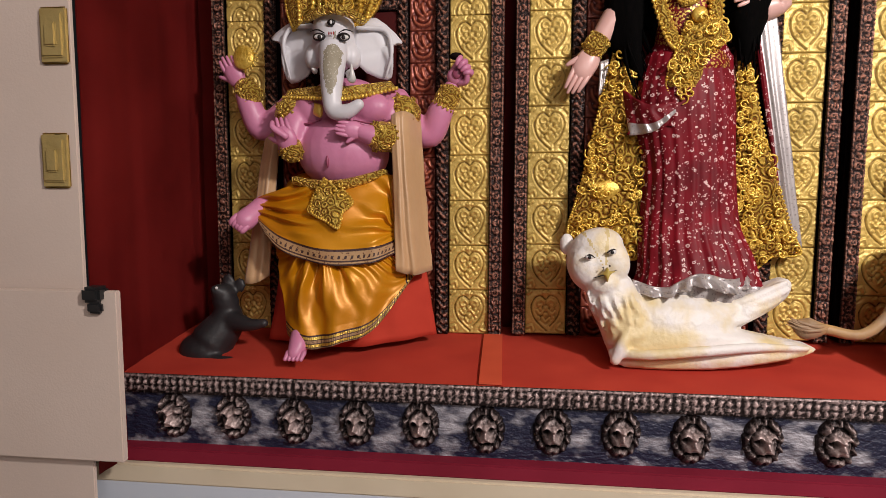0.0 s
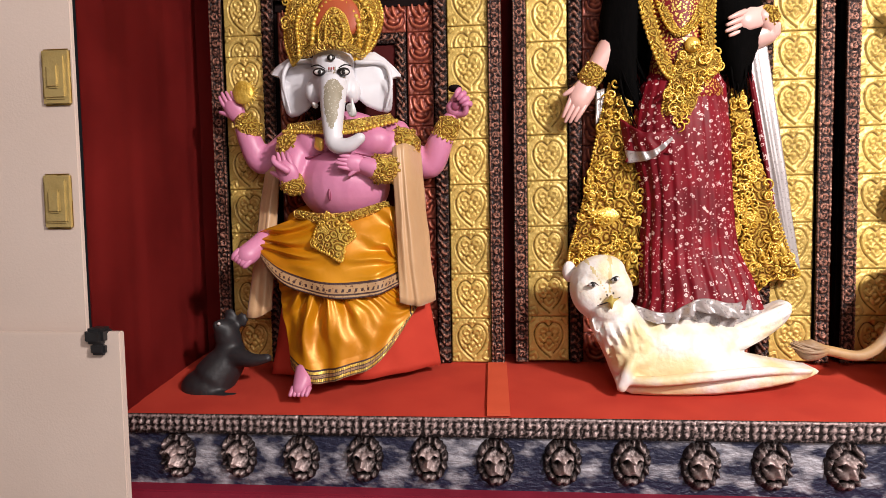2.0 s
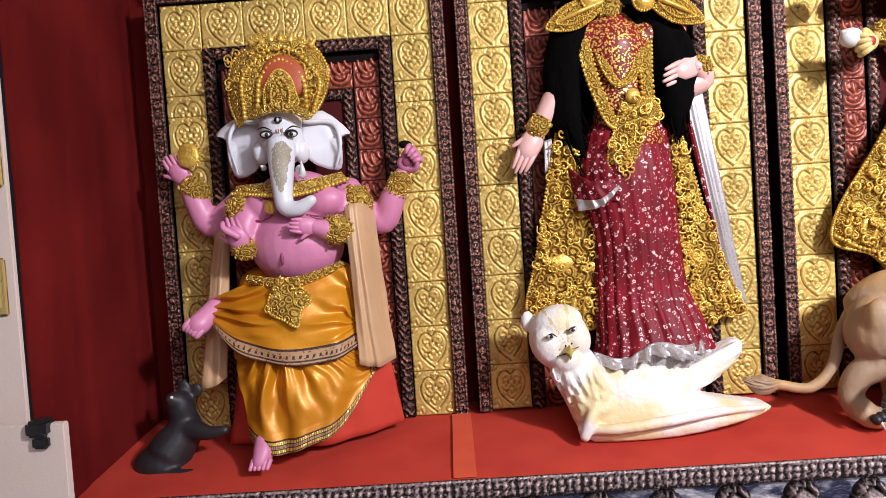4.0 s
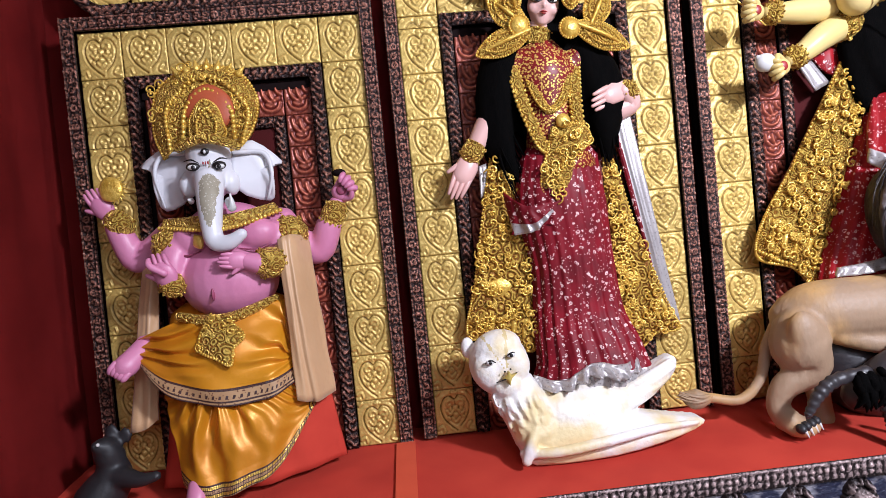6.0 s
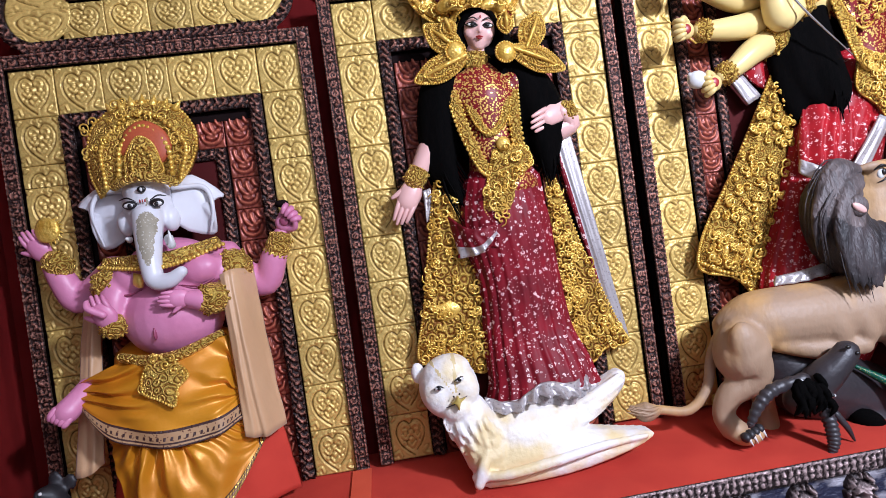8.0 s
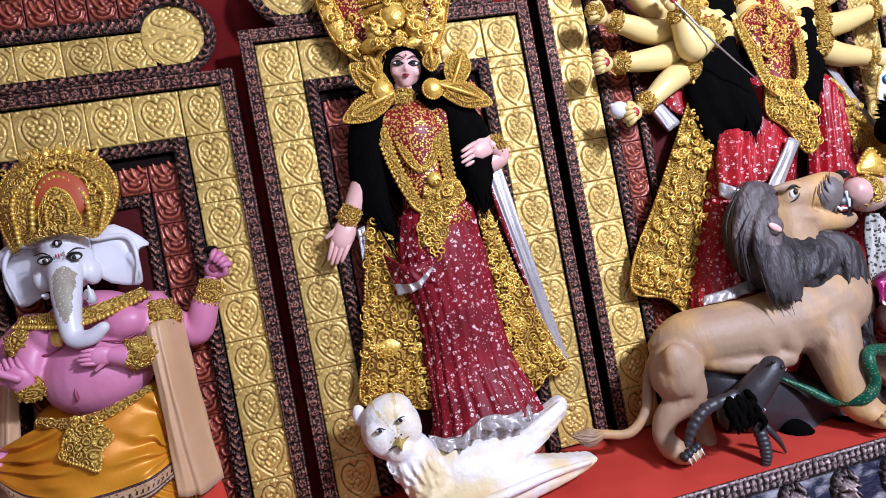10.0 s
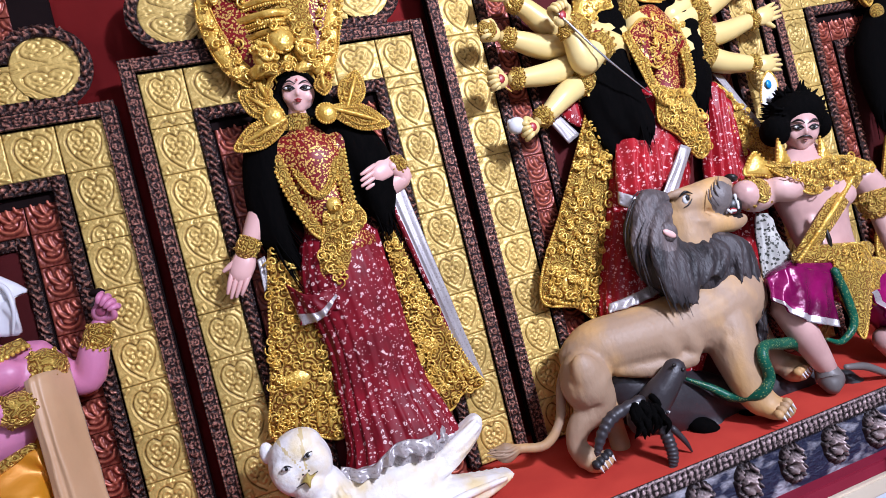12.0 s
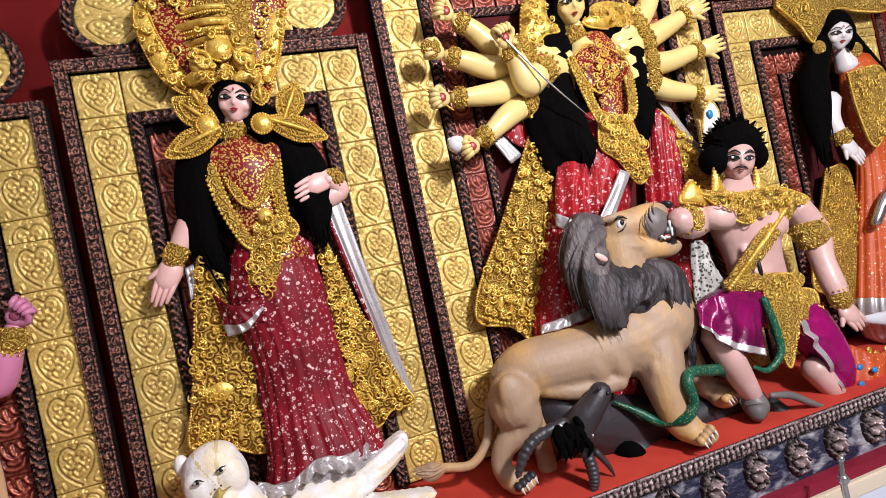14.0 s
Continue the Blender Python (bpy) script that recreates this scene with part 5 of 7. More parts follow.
def mouse(t):
    t.ball((-0.909, -0.220, 0.769), (0.085, 0.075, 0.060), GREY, 18, 12)
    t.tube([(-0.889, -0.220, 0.794), (-0.849, -0.200, 0.856), (-0.844, -0.200, 0.916)], [0.07, 0.058, 0.036], GREY, 14)
    t.tube([(-0.844, -0.200, 0.912), (-0.852, -0.220, 0.952), (-0.862, -0.250, 0.971)], [0.042, 0.036, 0.014], GREY, 12)
    t.tube([(-0.816, -0.220, 0.865), (-0.746, -0.250, 0.860), (-0.690, -0.260, 0.870)], [0.034, 0.022, 0.014], GREY, 10)
    t.tube([(-0.942, -0.250, 0.736), (-0.841, -0.280, 0.739), (-0.791, -0.280, 0.749)], [0.03, 0.028, 0.018], GREY, 10)
    t.ball((-0.843, -0.190, 0.988), (0.022, 0.008, 0.028), GREY)
    t.ball((-0.803, -0.190, 0.976), (0.020, 0.008, 0.026), GREY)


r.melt(mouse, 0.007, GREY, 5)
r.ball((-0.846, -0.262, 0.977), 0.005, EYE)
r.tube([(-0.982, -0.180, 0.714), (-1.059, -0.120, 0.678), (-1.069, -0.050, 0.643)], [0.012, 0.009, 0.003], GREY, 8)
r.finish("mouse_statue", "dark grey clay mouse sitting up on the red felt", "statue")


# ---- the standing statue in crimson ----
def skirt_ripple(freq, amp, seed):
    return lambda v, w: amp * (0.25 + 0.75 * v) * (math.sin(w * freq + 1.5 * math.sin(v * 3 + seed)) + 0.5 * math.sin(w * (freq * 1.7) + seed))


s = Form()
s.tube([(0.599, -0.056, 1.698), (0.600, -0.056, 1.551), (0.620, -0.056, 1.359), (0.627, -0.059, 1.163), (0.642, -0.089, 1.043), (0.645, -0.103, 0.973)], [0.120, 0.150, 0.138, 0.150, 0.172, 0.192], lambda v: SILVER if v > 0.955 else SAREE, 160, 40, 0.62, skirt_ripple(23, 0.040, 1.0))
s.drape([(0.433, -0.184, 1.017), (0.518, -0.227, 1.000), (0.613, -0.219, 1.041), (0.711, -0.212, 1.026), (0.791, -0.150, 1.036)], [(0.424, -0.201, 0.983), (0.512, -0.253, 0.973), (0.606, -0.246, 1.005), (0.704, -0.240, 0.985), (0.798, -0.166, 1.009)], SILVER, 90, 8, 0.0, 0.016, 8, 0.008, 3.0)
# the upper end of the saree, drawn across the hip, with its silver edge
s.drape([(0.519, -0.110, 1.640), (0.595, -0.135, 1.600), (0.683, -0.100, 1.721), (0.740, -0.064, 1.697)], [(0.419, -0.100, 1.456), (0.547, -0.132, 1.476), (0.658, -0.100, 1.413), (0.754, -0.051, 1.395)], SAREE, 60, 30, 0.012, 0.006, 6, 0.008, 7.0, 0.0, 1.5)
s.drape([(0.408, -0.090, 1.595), (0.467, -0.135, 1.544), (0.544, -0.150, 1.548)], [(0.427, -0.100, 1.453), (0.492, -0.140, 1.463), (0.552, -0.155, 1.517)], lambda u, v: SILVER if v > 0.72 else SAREE, 30, 14, 0.015, 0.006, 4, 0.008, 2.0)


def trunk(t):
    t.tube([(0.585, -0.051, 2.038), (0.582, -0.054, 1.970), (0.589, -0.055, 1.853), (0.599, -0.055, 1.754), (0.610, -0.055, 1.655)], [0.085, 0.105, 0.088, 0.095, 0.125], BODICE, 20, 14, 0.7)
    t.ball((0.533, -0.070, 1.974), (0.05, 0.045, 0.05), BODICE)
    t.ball((0.638, -0.070, 1.968), (0.05, 0.045, 0.05), BODICE)
    t.tube([(0.516, -0.051, 2.029), (0.444, -0.049, 1.954), (0.403, -0.049, 1.883)], [0.050, 0.045, 0.040], BODICE, 12)
    t.tube([(0.681, -0.051, 2.024), (0.772, -0.049, 1.923), (0.818, -0.049, 1.847)], [0.050, 0.045, 0.040], BODICE, 12)


s.melt(trunk, 0.009, BODICE, 5)
s.tube([(0.580, -0.054, 2.145), (0.579, -0.055, 2.077), (0.580, -0.056, 2.024)], [0.034, 0.036, 0.060], FLESH, 14)
s.face((0.594, -0.065, 2.193), 0.059, 0.065, FLESH, (0.998, -0.06, 0), False, None, 8, 9)
# forearms
s.tube([(0.408, -0.054, 1.866), (0.368, -0.056, 1.806), (0.317, -0.061, 1.725)], [0.038, 0.036, 0.024], FLESH, 14)
s.hand((0.321, -0.061, 1.729), (0.245, -0.070, 1.588), FLESH, 0.030, 0.0)
s.band((0.339, -0.059, 1.758), (0.312, -0.061, 1.722), 0.034, FILIGREE)
s.tube([(0.820, -0.049, 1.837), (0.870, -0.056, 1.857), (0.830, -0.090, 1.894)], [0.040, 0.034, 0.022], FLESH, 14)
s.hand((0.846, -0.080, 1.905), (0.713, -0.120, 1.850), FLESH, 0.030, 0.004, (0.5, 0, 0.8))
s.band((0.862, -0.065, 1.882), (0.845, -0.080, 1.902), 0.033, FILIGREE)
# hair
lines = [[(0.553, -0.054, 2.226), (0.465, -0.054, 2.065), (0.427, -0.059, 1.915), (0.427, -0.061, 1.744), (0.473, -0.064, 1.622)],
         [(0.540, -0.046, 2.211), (0.443, -0.046, 2.050), (0.406, -0.049, 1.902), (0.398, -0.049, 1.760), (0.423, -0.051, 1.688)],
         [(0.638, -0.054, 2.215), (0.721, -0.054, 2.027), (0.758, -0.059, 1.884), (0.769, -0.061, 1.764), (0.781, -0.061, 1.674)],
         [(0.635, -0.046, 2.199), (0.760, -0.046, 2.015), (0.798, -0.049, 1.899), (0.789, -0.051, 1.782), (0.785, -0.054, 1.703)]]


def locks(t):
    t.ball((0.591, -0.054, 2.214), (0.070, 0.060, 0.088), HAIR, 18, 12)
    for q in lines:
        t.tube(q, [0.030, 0.052, 0.056, 0.040, 0.012], HAIR, 14, 20)
    t.tube([(0.597, -0.039, 2.147), (0.597, -0.036, 1.991), (0.594, -0.036, 1.816)], [0.06, 0.13, 0.13], HAIR, 16, 12, 0.5)


s.melt(locks, 0.010, HAIR, 4)
s.tresses(lines, HAIR, 90, 0.006, 0.035, 11)
# crown
halo = [(0.355, -0.049, 2.480), (0.399, -0.046, 2.635), (0.528, -0.046, 2.779), (0.670, -0.046, 2.832), (0.793, -0.046, 2.760), (0.838, -0.046, 2.589), (0.773, -0.049, 2.356), (0.700, -0.054, 2.197), (0.656, -0.059, 2.173), (0.664, -0.061, 2.248), (0.608, -0.064, 2.278), (0.543, -0.061, 2.247), (0.519, -0.059, 2.172), (0.476, -0.056, 2.206), (0.387, -0.051, 2.329)]
s.plate(halo, 0.025, 0.03, BODICE, 3, (0.006, GOLD))
for wing, seed in (([(0.350, -0.056, 2.533), (0.346, -0.058, 2.476), (0.356, -0.059, 2.401), (0.385, -0.060, 2.312), (0.436, -0.061, 2.252), (0.495, -0.062, 2.233), (0.513, -0.064, 2.264), (0.475, -0.064, 2.296), (0.436, -0.063, 2.355), (0.411, -0.061, 2.425), (0.395, -0.059, 2.492), (0.389, -0.056, 2.542)], 21), ([(0.804, -0.056, 2.474), (0.784, -0.058, 2.405), (0.755, -0.059, 2.318), (0.716, -0.061, 2.248), (0.655, -0.062, 2.227), (0.641, -0.064, 2.263), (0.679, -0.062, 2.312), (0.723, -0.060, 2.388), (0.764, -0.056, 2.483)], 22)):
    s.tube([tuple((np.array(wing[i]) + np.array(wing[-1 - i])) / 2 + np.array((0, -0.004, 0))) for i in range(len(wing) // 2)], [0.016, 0.026, 0.030, 0.030, 0.024] + [0.016] * (len(wing) // 2 - 5), GOLD, 14, 30, 0.35)
    for side in (wing[:len(wing) // 2], wing[len(wing) // 2:]):
        s.tube(side, [0.0055] * len(side), GOLD, 8, 30)
        s.rope([(q[0], q[1] - 0.010, q[2] - 0.010) for q in side], 0.0042, GOLD)
    s.scrolls(wing, 18, 0.014, GOLD, -0.084, seed, 0.0032)
s.scrolls(halo, 90, 0.019, GOLD, -0.084, 23, 0.0042)
s.tube([(0.608, -0.064, 2.273), (0.613, -0.065, 2.358), (0.613, -0.061, 2.463), (0.614, -0.059, 2.512), (0.633, -0.056, 2.656), (0.662, -0.054, 2.828)], [0.066, 0.085, 0.088, 0.100, 0.085, 0.06], FILIGREE, 24, 26, 0.62)
# bands round the crown's barrel, and red openwork beside it
for a, b, r in (((0.468, -0.065, 2.450), (0.678, -0.065, 2.451), 0.013), ((0.477, -0.065, 2.426), (0.669, -0.065, 2.426), 0.008), ((0.479, -0.065, 2.393), (0.662, -0.065, 2.398), 0.010), ((0.475, -0.064, 2.495), (0.683, -0.064, 2.500), 0.009)):
    mid = tuple((np.array(a) + np.array(b)) / 2 + np.array((0, -0.062, -0.012)))
    s.tube([a, mid, b], [r, r, r], GOLD, 8, 16)
    s.rope([(q[0], q[1] - 0.004, q[2] - r * 1.7) for q in (a, mid, b)], 0.0052, GOLD)
# the beast mask over the brow: two large coils, cheeks, a boss and a pointed tiara
for x, z, turn, size in ((394, 116, -1, 0.040), (466, 106, 1, 0.036)):
    c = {394: (0.520, -0.115, 2.307), 466: (0.646, -0.115, 2.307)}[x]
    s.ball(c, (size, 0.022, size), GOLD)
    s.tube([(c[0] + turn * size * (1 - k / 9) * math.cos(0.6 + k * 0.8), c[1] - 0.022, c[2] + size * (1 - k / 9) * math.sin(0.6 + k * 0.8)) for k in range(9)], [0.008, 0.008, 0.007, 0.006, 0.006], GOLD, 8, 30)
s.plate([(0.586, -0.125, 2.393), (0.624, -0.125, 2.362), (0.608, -0.130, 2.321), (0.573, -0.132, 2.307), (0.543, -0.130, 2.331), (0.542, -0.125, 2.370)], 0.01, 0.024, GOLD, 3, (0.0045, GOLD))
s.tube([(0.472, -0.100, 2.265), (0.501, -0.115, 2.269), (0.539, -0.120, 2.256)], [0.020, 0.024, 0.012], GOLD, 10, 10, 0.6)
s.tube([(0.672, -0.100, 2.252), (0.649, -0.115, 2.262), (0.609, -0.120, 2.252)], [0.020, 0.024, 0.012], GOLD, 10, 10, 0.6)
s.scrolls([(0.520, -0.100, 2.417), (0.696, -0.100, 2.417), (0.667, -0.100, 2.246), (0.476, -0.100, 2.256)], 26, 0.016, GOLD, -0.140, 8, 0.0042)
s.tube([(0.502, -0.085, 2.220), (0.530, -0.105, 2.250), (0.582, -0.115, 2.264), (0.638, -0.105, 2.247), (0.656, -0.085, 2.218)], [0.006, 0.009, 0.011, 0.009, 0.006], GOLD, 10, 20)
s.rope([(0.504, -0.092, 2.211), (0.532, -0.113, 2.240), (0.582, -0.123, 2.253), (0.634, -0.113, 2.234), (0.651, -0.092, 2.210)], 0.004, GOLD)
for q, tip in (((0.478, -0.140, 2.212), (0.493, -0.135, 2.156)), ((0.673, -0.140, 2.211), (0.670, -0.135, 2.152))):
    s.petal(q, tip, 0.052, FILIGREE, GOLD)
# ear wings
s.petal((0.519, -0.120, 2.110), (0.413, -0.111, 2.212), 0.085, FILIGREE, GOLD)
s.petal((0.531, -0.130, 2.095), (0.360, -0.111, 2.036), 0.080, FILIGREE, GOLD)
s.petal((0.731, -0.120, 2.100), (0.794, -0.111, 2.218), 0.085, FILIGREE, GOLD)
s.petal((0.681, -0.130, 2.104), (0.857, -0.109, 2.026), 0.080, FILIGREE, GOLD)
BOSSES = ((0.499, -0.135, 2.111), (0.660, -0.135, 2.092))
for q in BOSSES:
    s.ball(q, (0.031, 0.018, 0.031), GOLD)
    s.rope([(q[0] + 0.032 * math.cos(k * math.tau / 12), q[1] - 0.004, q[2] + 0.032 * math.sin(k * math.tau / 12)) for k in range(13)], 0.0048, GOLD)
# necklaces and the long garland
s.band((0.567, -0.056, 2.069), (0.579, -0.056, 2.110), 0.044, FILIGREE, 0.9)
for q, w in (([(0.473, -0.090, 1.994), (0.497, -0.115, 1.857), (0.544, -0.120, 1.733), (0.589, -0.125, 1.706), (0.658, -0.115, 1.756), (0.666, -0.105, 1.889), (0.679, -0.080, 2.004)], 0.013),
             ([(0.512, -0.085, 2.021), (0.538, -0.115, 1.897), (0.579, -0.120, 1.843), (0.633, -0.115, 1.892), (0.657, -0.090, 1.999)], 0.009),
             ([(0.535, -0.075, 2.039), (0.567, -0.105, 1.961), (0.598, -0.110, 1.936), (0.649, -0.085, 2.015)], 0.008)):
    s.tube(q, [w * 1.5] * len(q), FILIGREE, 10, None, 0.55)
    s.rope([(p[0] - w * 1.4, p[1] - 0.004, p[2]) for p in q], w * 0.5, GOLD, 2.0)
    s.rope([(p[0] + w * 1.4, p[1] - 0.004, p[2]) for p in q], w * 0.5, GOLD, 2.0)
garland = [(0.580, -0.125, 1.786), (0.673, -0.120, 1.790), (0.704, -0.110, 1.739), (0.640, -0.125, 1.673), (0.623, -0.130, 1.591), (0.570, -0.135, 1.546), (0.525, -0.130, 1.600), (0.549, -0.130, 1.698)]
s.plate(garland, 0.012, 0.022, FILIGREE, 3, (0.005, GOLD))
s.scrolls(garland, 34, 0.018, GOLD, -0.150, 44)
s.ball((0.612, -0.135, 1.802), (0.024, 0.014, 0.024), GOLD)
# gilt panels that hang behind, and the silver-edged end
left_panel = [(0.398, -0.051, 1.775), (0.447, -0.051, 1.756), (0.481, -0.049, 1.416), (0.486, -0.049, 1.165), (0.464, -0.054, 1.064), (0.346, -0.051, 1.117), (0.253, -0.051, 1.139), (0.292, -0.051, 1.308), (0.349, -0.051, 1.576)]
right_panel = [(0.761, -0.051, 1.680), (0.794, -0.051, 1.672), (0.856, -0.051, 1.430), (0.943, -0.051, 1.167), (0.972, -0.051, 1.088), (0.888, -0.052, 1.078), (0.829, -0.059, 1.039), (0.771, -0.051, 1.094), (0.752, -0.051, 1.379)]
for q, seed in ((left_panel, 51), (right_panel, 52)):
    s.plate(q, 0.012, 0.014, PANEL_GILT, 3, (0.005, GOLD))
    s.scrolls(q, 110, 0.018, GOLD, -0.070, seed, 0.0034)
s.plate([(0.308, -0.054, 1.309), (0.383, -0.054, 1.328), (0.429, -0.054, 1.289), (0.377, -0.054, 1.248), (0.323, -0.054, 1.261)], 0.006, 0.018, GOLD)
s.plate([(0.782, -0.054, 1.298), (0.832, -0.054, 1.310), (0.862, -0.054, 1.268), (0.827, -0.054, 1.233), (0.790, -0.054, 1.253)], 0.006, 0.018, GOLD)
for k in range(5):
    a, b = curve([(0.306, -0.056, 1.200), (0.449, -0.056, 1.170)], 4)[k], curve([(0.298, -0.056, 1.156), (0.436, -0.064, 1.117)], 4)[k]
    s.tube([a, b], [0.011, 0.007], GOLD, 8, 4)
    a, b = curve([(0.782, -0.056, 1.164), (0.912, -0.056, 1.191)], 4)[k], curve([(0.804, -0.065, 1.109), (0.934, -0.060, 1.135)], 4)[k]
    s.tube([a, b], [0.011, 0.007], GOLD, 8, 4)
s.drape([(0.796, -0.046, 1.827), (0.817, -0.046, 1.829), (0.865, -0.046, 1.833)], [(0.927, -0.049, 1.097), (0.944, -0.049, 1.089), (0.980, -0.049, 1.095)], lambda u, v: SILVER if u > 0.38 else SAREE, 20, 24, 0.0, 0.004, 2, 0.008, 6.0)
s.drape([(0.341, -0.049, 1.691), (0.367, -0.049, 1.699)], [(0.339, -0.049, 1.586), (0.366, -0.049, 1.612)], SILVER, 8, 8, 0.0, 0.003, 2, 0.008, 6.0)
s.finish("standing_statue", "standing clay statue in sequined crimson saree with tall gilt crown", "statue")

# ---- the owl ----
o = Form()


def owl(t):
    t.ball((0.326, -0.197, 1.070), (0.092, 0.070, 0.099), OWL, 24, 16, -14)
    t.ball((0.292, -0.230, 1.060), (0.050, 0.040, 0.062), OWL, 20, 14, -14)
    t.ball((0.367, -0.229, 1.074), (0.048, 0.040, 0.062), OWL, 20, 14, -14)
    t.ball((0.322, -0.202, 1.113), (0.080, 0.062, 0.060), OWL, 20, 14, -14)
    t.ball((0.339, -0.236, 1.013), (0.050, 0.045, 0.040), OWL, 20, 14)
    t.tube([(0.358, -0.197, 0.991), (0.401, -0.207, 0.907), (0.423, -0.225, 0.844)], [0.074, 0.076, 0.075], OWL, 16)
    t.tube([(0.392, -0.207, 0.904), (0.496, -0.212, 0.902), (0.626, -0.206, 0.915), (0.744, -0.184, 0.927)], [0.060, 0.055, 0.045, 0.030], OWL, 16)
    t.plate([(0.379, -0.223, 0.897), (0.419, -0.210, 0.960), (0.485, -0.203, 0.981), (0.644, -0.194, 0.975), (0.736, -0.193, 0.935), (0.735, -0.206, 0.877), (0.790, -0.219, 0.846), (0.649, -0.250, 0.778), (0.420, -0.255, 0.776), (0.360, -0.249, 0.812)], 0.07, 0.060, OWL)
    t.plate([(0.359, -0.249, 0.811), (0.396, -0.229, 0.887), (0.531, -0.205, 0.919), (0.709, -0.210, 0.879), (0.851, -0.214, 0.851), (0.954, -0.217, 0.827), (0.860, -0.250, 0.800), (0.645, -0.270, 0.770), (0.400, -0.270, 0.770)], 0.06, 0.045, OWL)
    t.plate([(0.456, -0.176, 0.911), (0.576, -0.161, 0.955), (0.727, -0.151, 0.953), (0.817, -0.146, 0.995), (0.887, -0.143, 1.022), (0.909, -0.146, 1.000), (0.882, -0.151, 0.952), (0.780, -0.169, 0.889), (0.622, -0.186, 0.831)], 0.04, 0.045, OWL)
    t.ball((0.238, -0.161, 1.120), (0.022, 0.018, 0.034), OWL)
    # ruffled neck feathers
    for i in range(36):
        rr = random.Random(i)
        q = curve([(0.285, -0.232, 0.985), (0.316, -0.266, 0.958), (0.369, -0.277, 0.957), (0.405, -0.270, 0.962), (0.424, -0.259, 0.969)], 8)[i % 9]
        k = 0.024 * (i // 9)
        dx = rr.uniform(-0.010, 0.010) + 0.5 * k
        t.tube([(q[0] + dx, q[1], q[2] + 0.016 - k), (q[0] + dx + 0.006, q[1] - 0.010, q[2] - 0.006 - k), (q[0] + dx + 0.014, q[1] - 0.004, q[2] - 0.026 - k)], [0.004, 0.0050, 0.002], OWL, 7, 6)
    # long feathers of the raised wing and of the tail, and the folded wing's lower edge
    for a, b in (((0.702, -0.198, 0.939), (0.881, -0.169, 1.014)), ((0.709, -0.205, 0.922), (0.888, -0.171, 0.994)), ((0.699, -0.212, 0.906), (0.86, -0.18, 0.962)), ((0.673, -0.219, 0.89), (0.811, -0.19, 0.926))):
        t.tube([a, tuple((np.array(a) + np.array(b)) / 2 + np.array((0, -0.010, 0))), b], [0.012, 0.015, 0.008], OWL, 8, 8)
    t.tube([(0.360, -0.280, 0.814), (0.460, -0.315, 0.821), (0.613, -0.314, 0.836), (0.759, -0.285, 0.843), (0.914, -0.246, 0.834)], [0.014, 0.016, 0.016, 0.014, 0.008], OWL, 8)
    t.tube([(0.405, -0.282, 0.882), (0.385, -0.295, 0.840), (0.367, -0.295, 0.793)], [0.014, 0.018, 0.016], OWL, 8)




def washed(x, y, z):
    """Ochre streaks down the brow."""
    c = (0.336, -0.267, 1.067)
    if y < -0.20 and z > c[2] and abs(abs(x - c[0] + 0.25 * (z - c[2])) - 0.32 * (z - c[2]) - 0.004) < 0.004 + 0.005 * noise.noise((x * 40, y * 40, z * 40)):
        return OCHRE
    return None


o.melt(owl, 0.0050, OWL, 3, washed)
for a, b, c in (((0.275, -0.277, 1.089), (0.290, -0.280, 1.093), (0.306, -0.281, 1.091)), ((0.339, -0.279, 1.105), (0.354, -0.276, 1.108), (0.367, -0.270, 1.113))):
    o.ball(b, (0.013, 0.006, 0.008), EYE, 10, 6)
    o.ball((b[0], b[1] - 0.004, b[2] - 0.001), (0.006, 0.004, 0.005), INK, 8, 6)
    o.tube([a, (b[0], b[1] - 0.004, b[2] + 0.006), c], [0.001, 0.003, 0.001], INK, 6)
BEAK = material("ochre_beak", (0.50, 0.37, 0.08), 0.45)
o.plate([(0.318, -0.287, 1.040), (0.332, -0.291, 1.054), (0.341, -0.292, 1.064), (0.348, -0.291, 1.053), (0.365, -0.283, 1.054), (0.348, -0.292, 1.043), (0.340, -0.295, 1.022), (0.331, -0.293, 1.041)], 0.012, 0.010, BEAK)
o.tube([(0.303, -0.280, 1.032), (0.334, -0.296, 1.045), (0.370, -0.275, 1.056)], [0.001, 0.0022, 0.001], INK, 6)
o.ball((0.329, -0.286, 1.063), (0.003, 0.003, 0.003), INK, 6, 4)
o.ball((0.347, -0.285, 1.068), (0.003, 0.003, 0.003), INK, 6, 4)
o.finish("owl_statue", "cream-white clay owl with spread wings at the standing statue's feet", "statue")


# ---- the lion ----
n = Form()


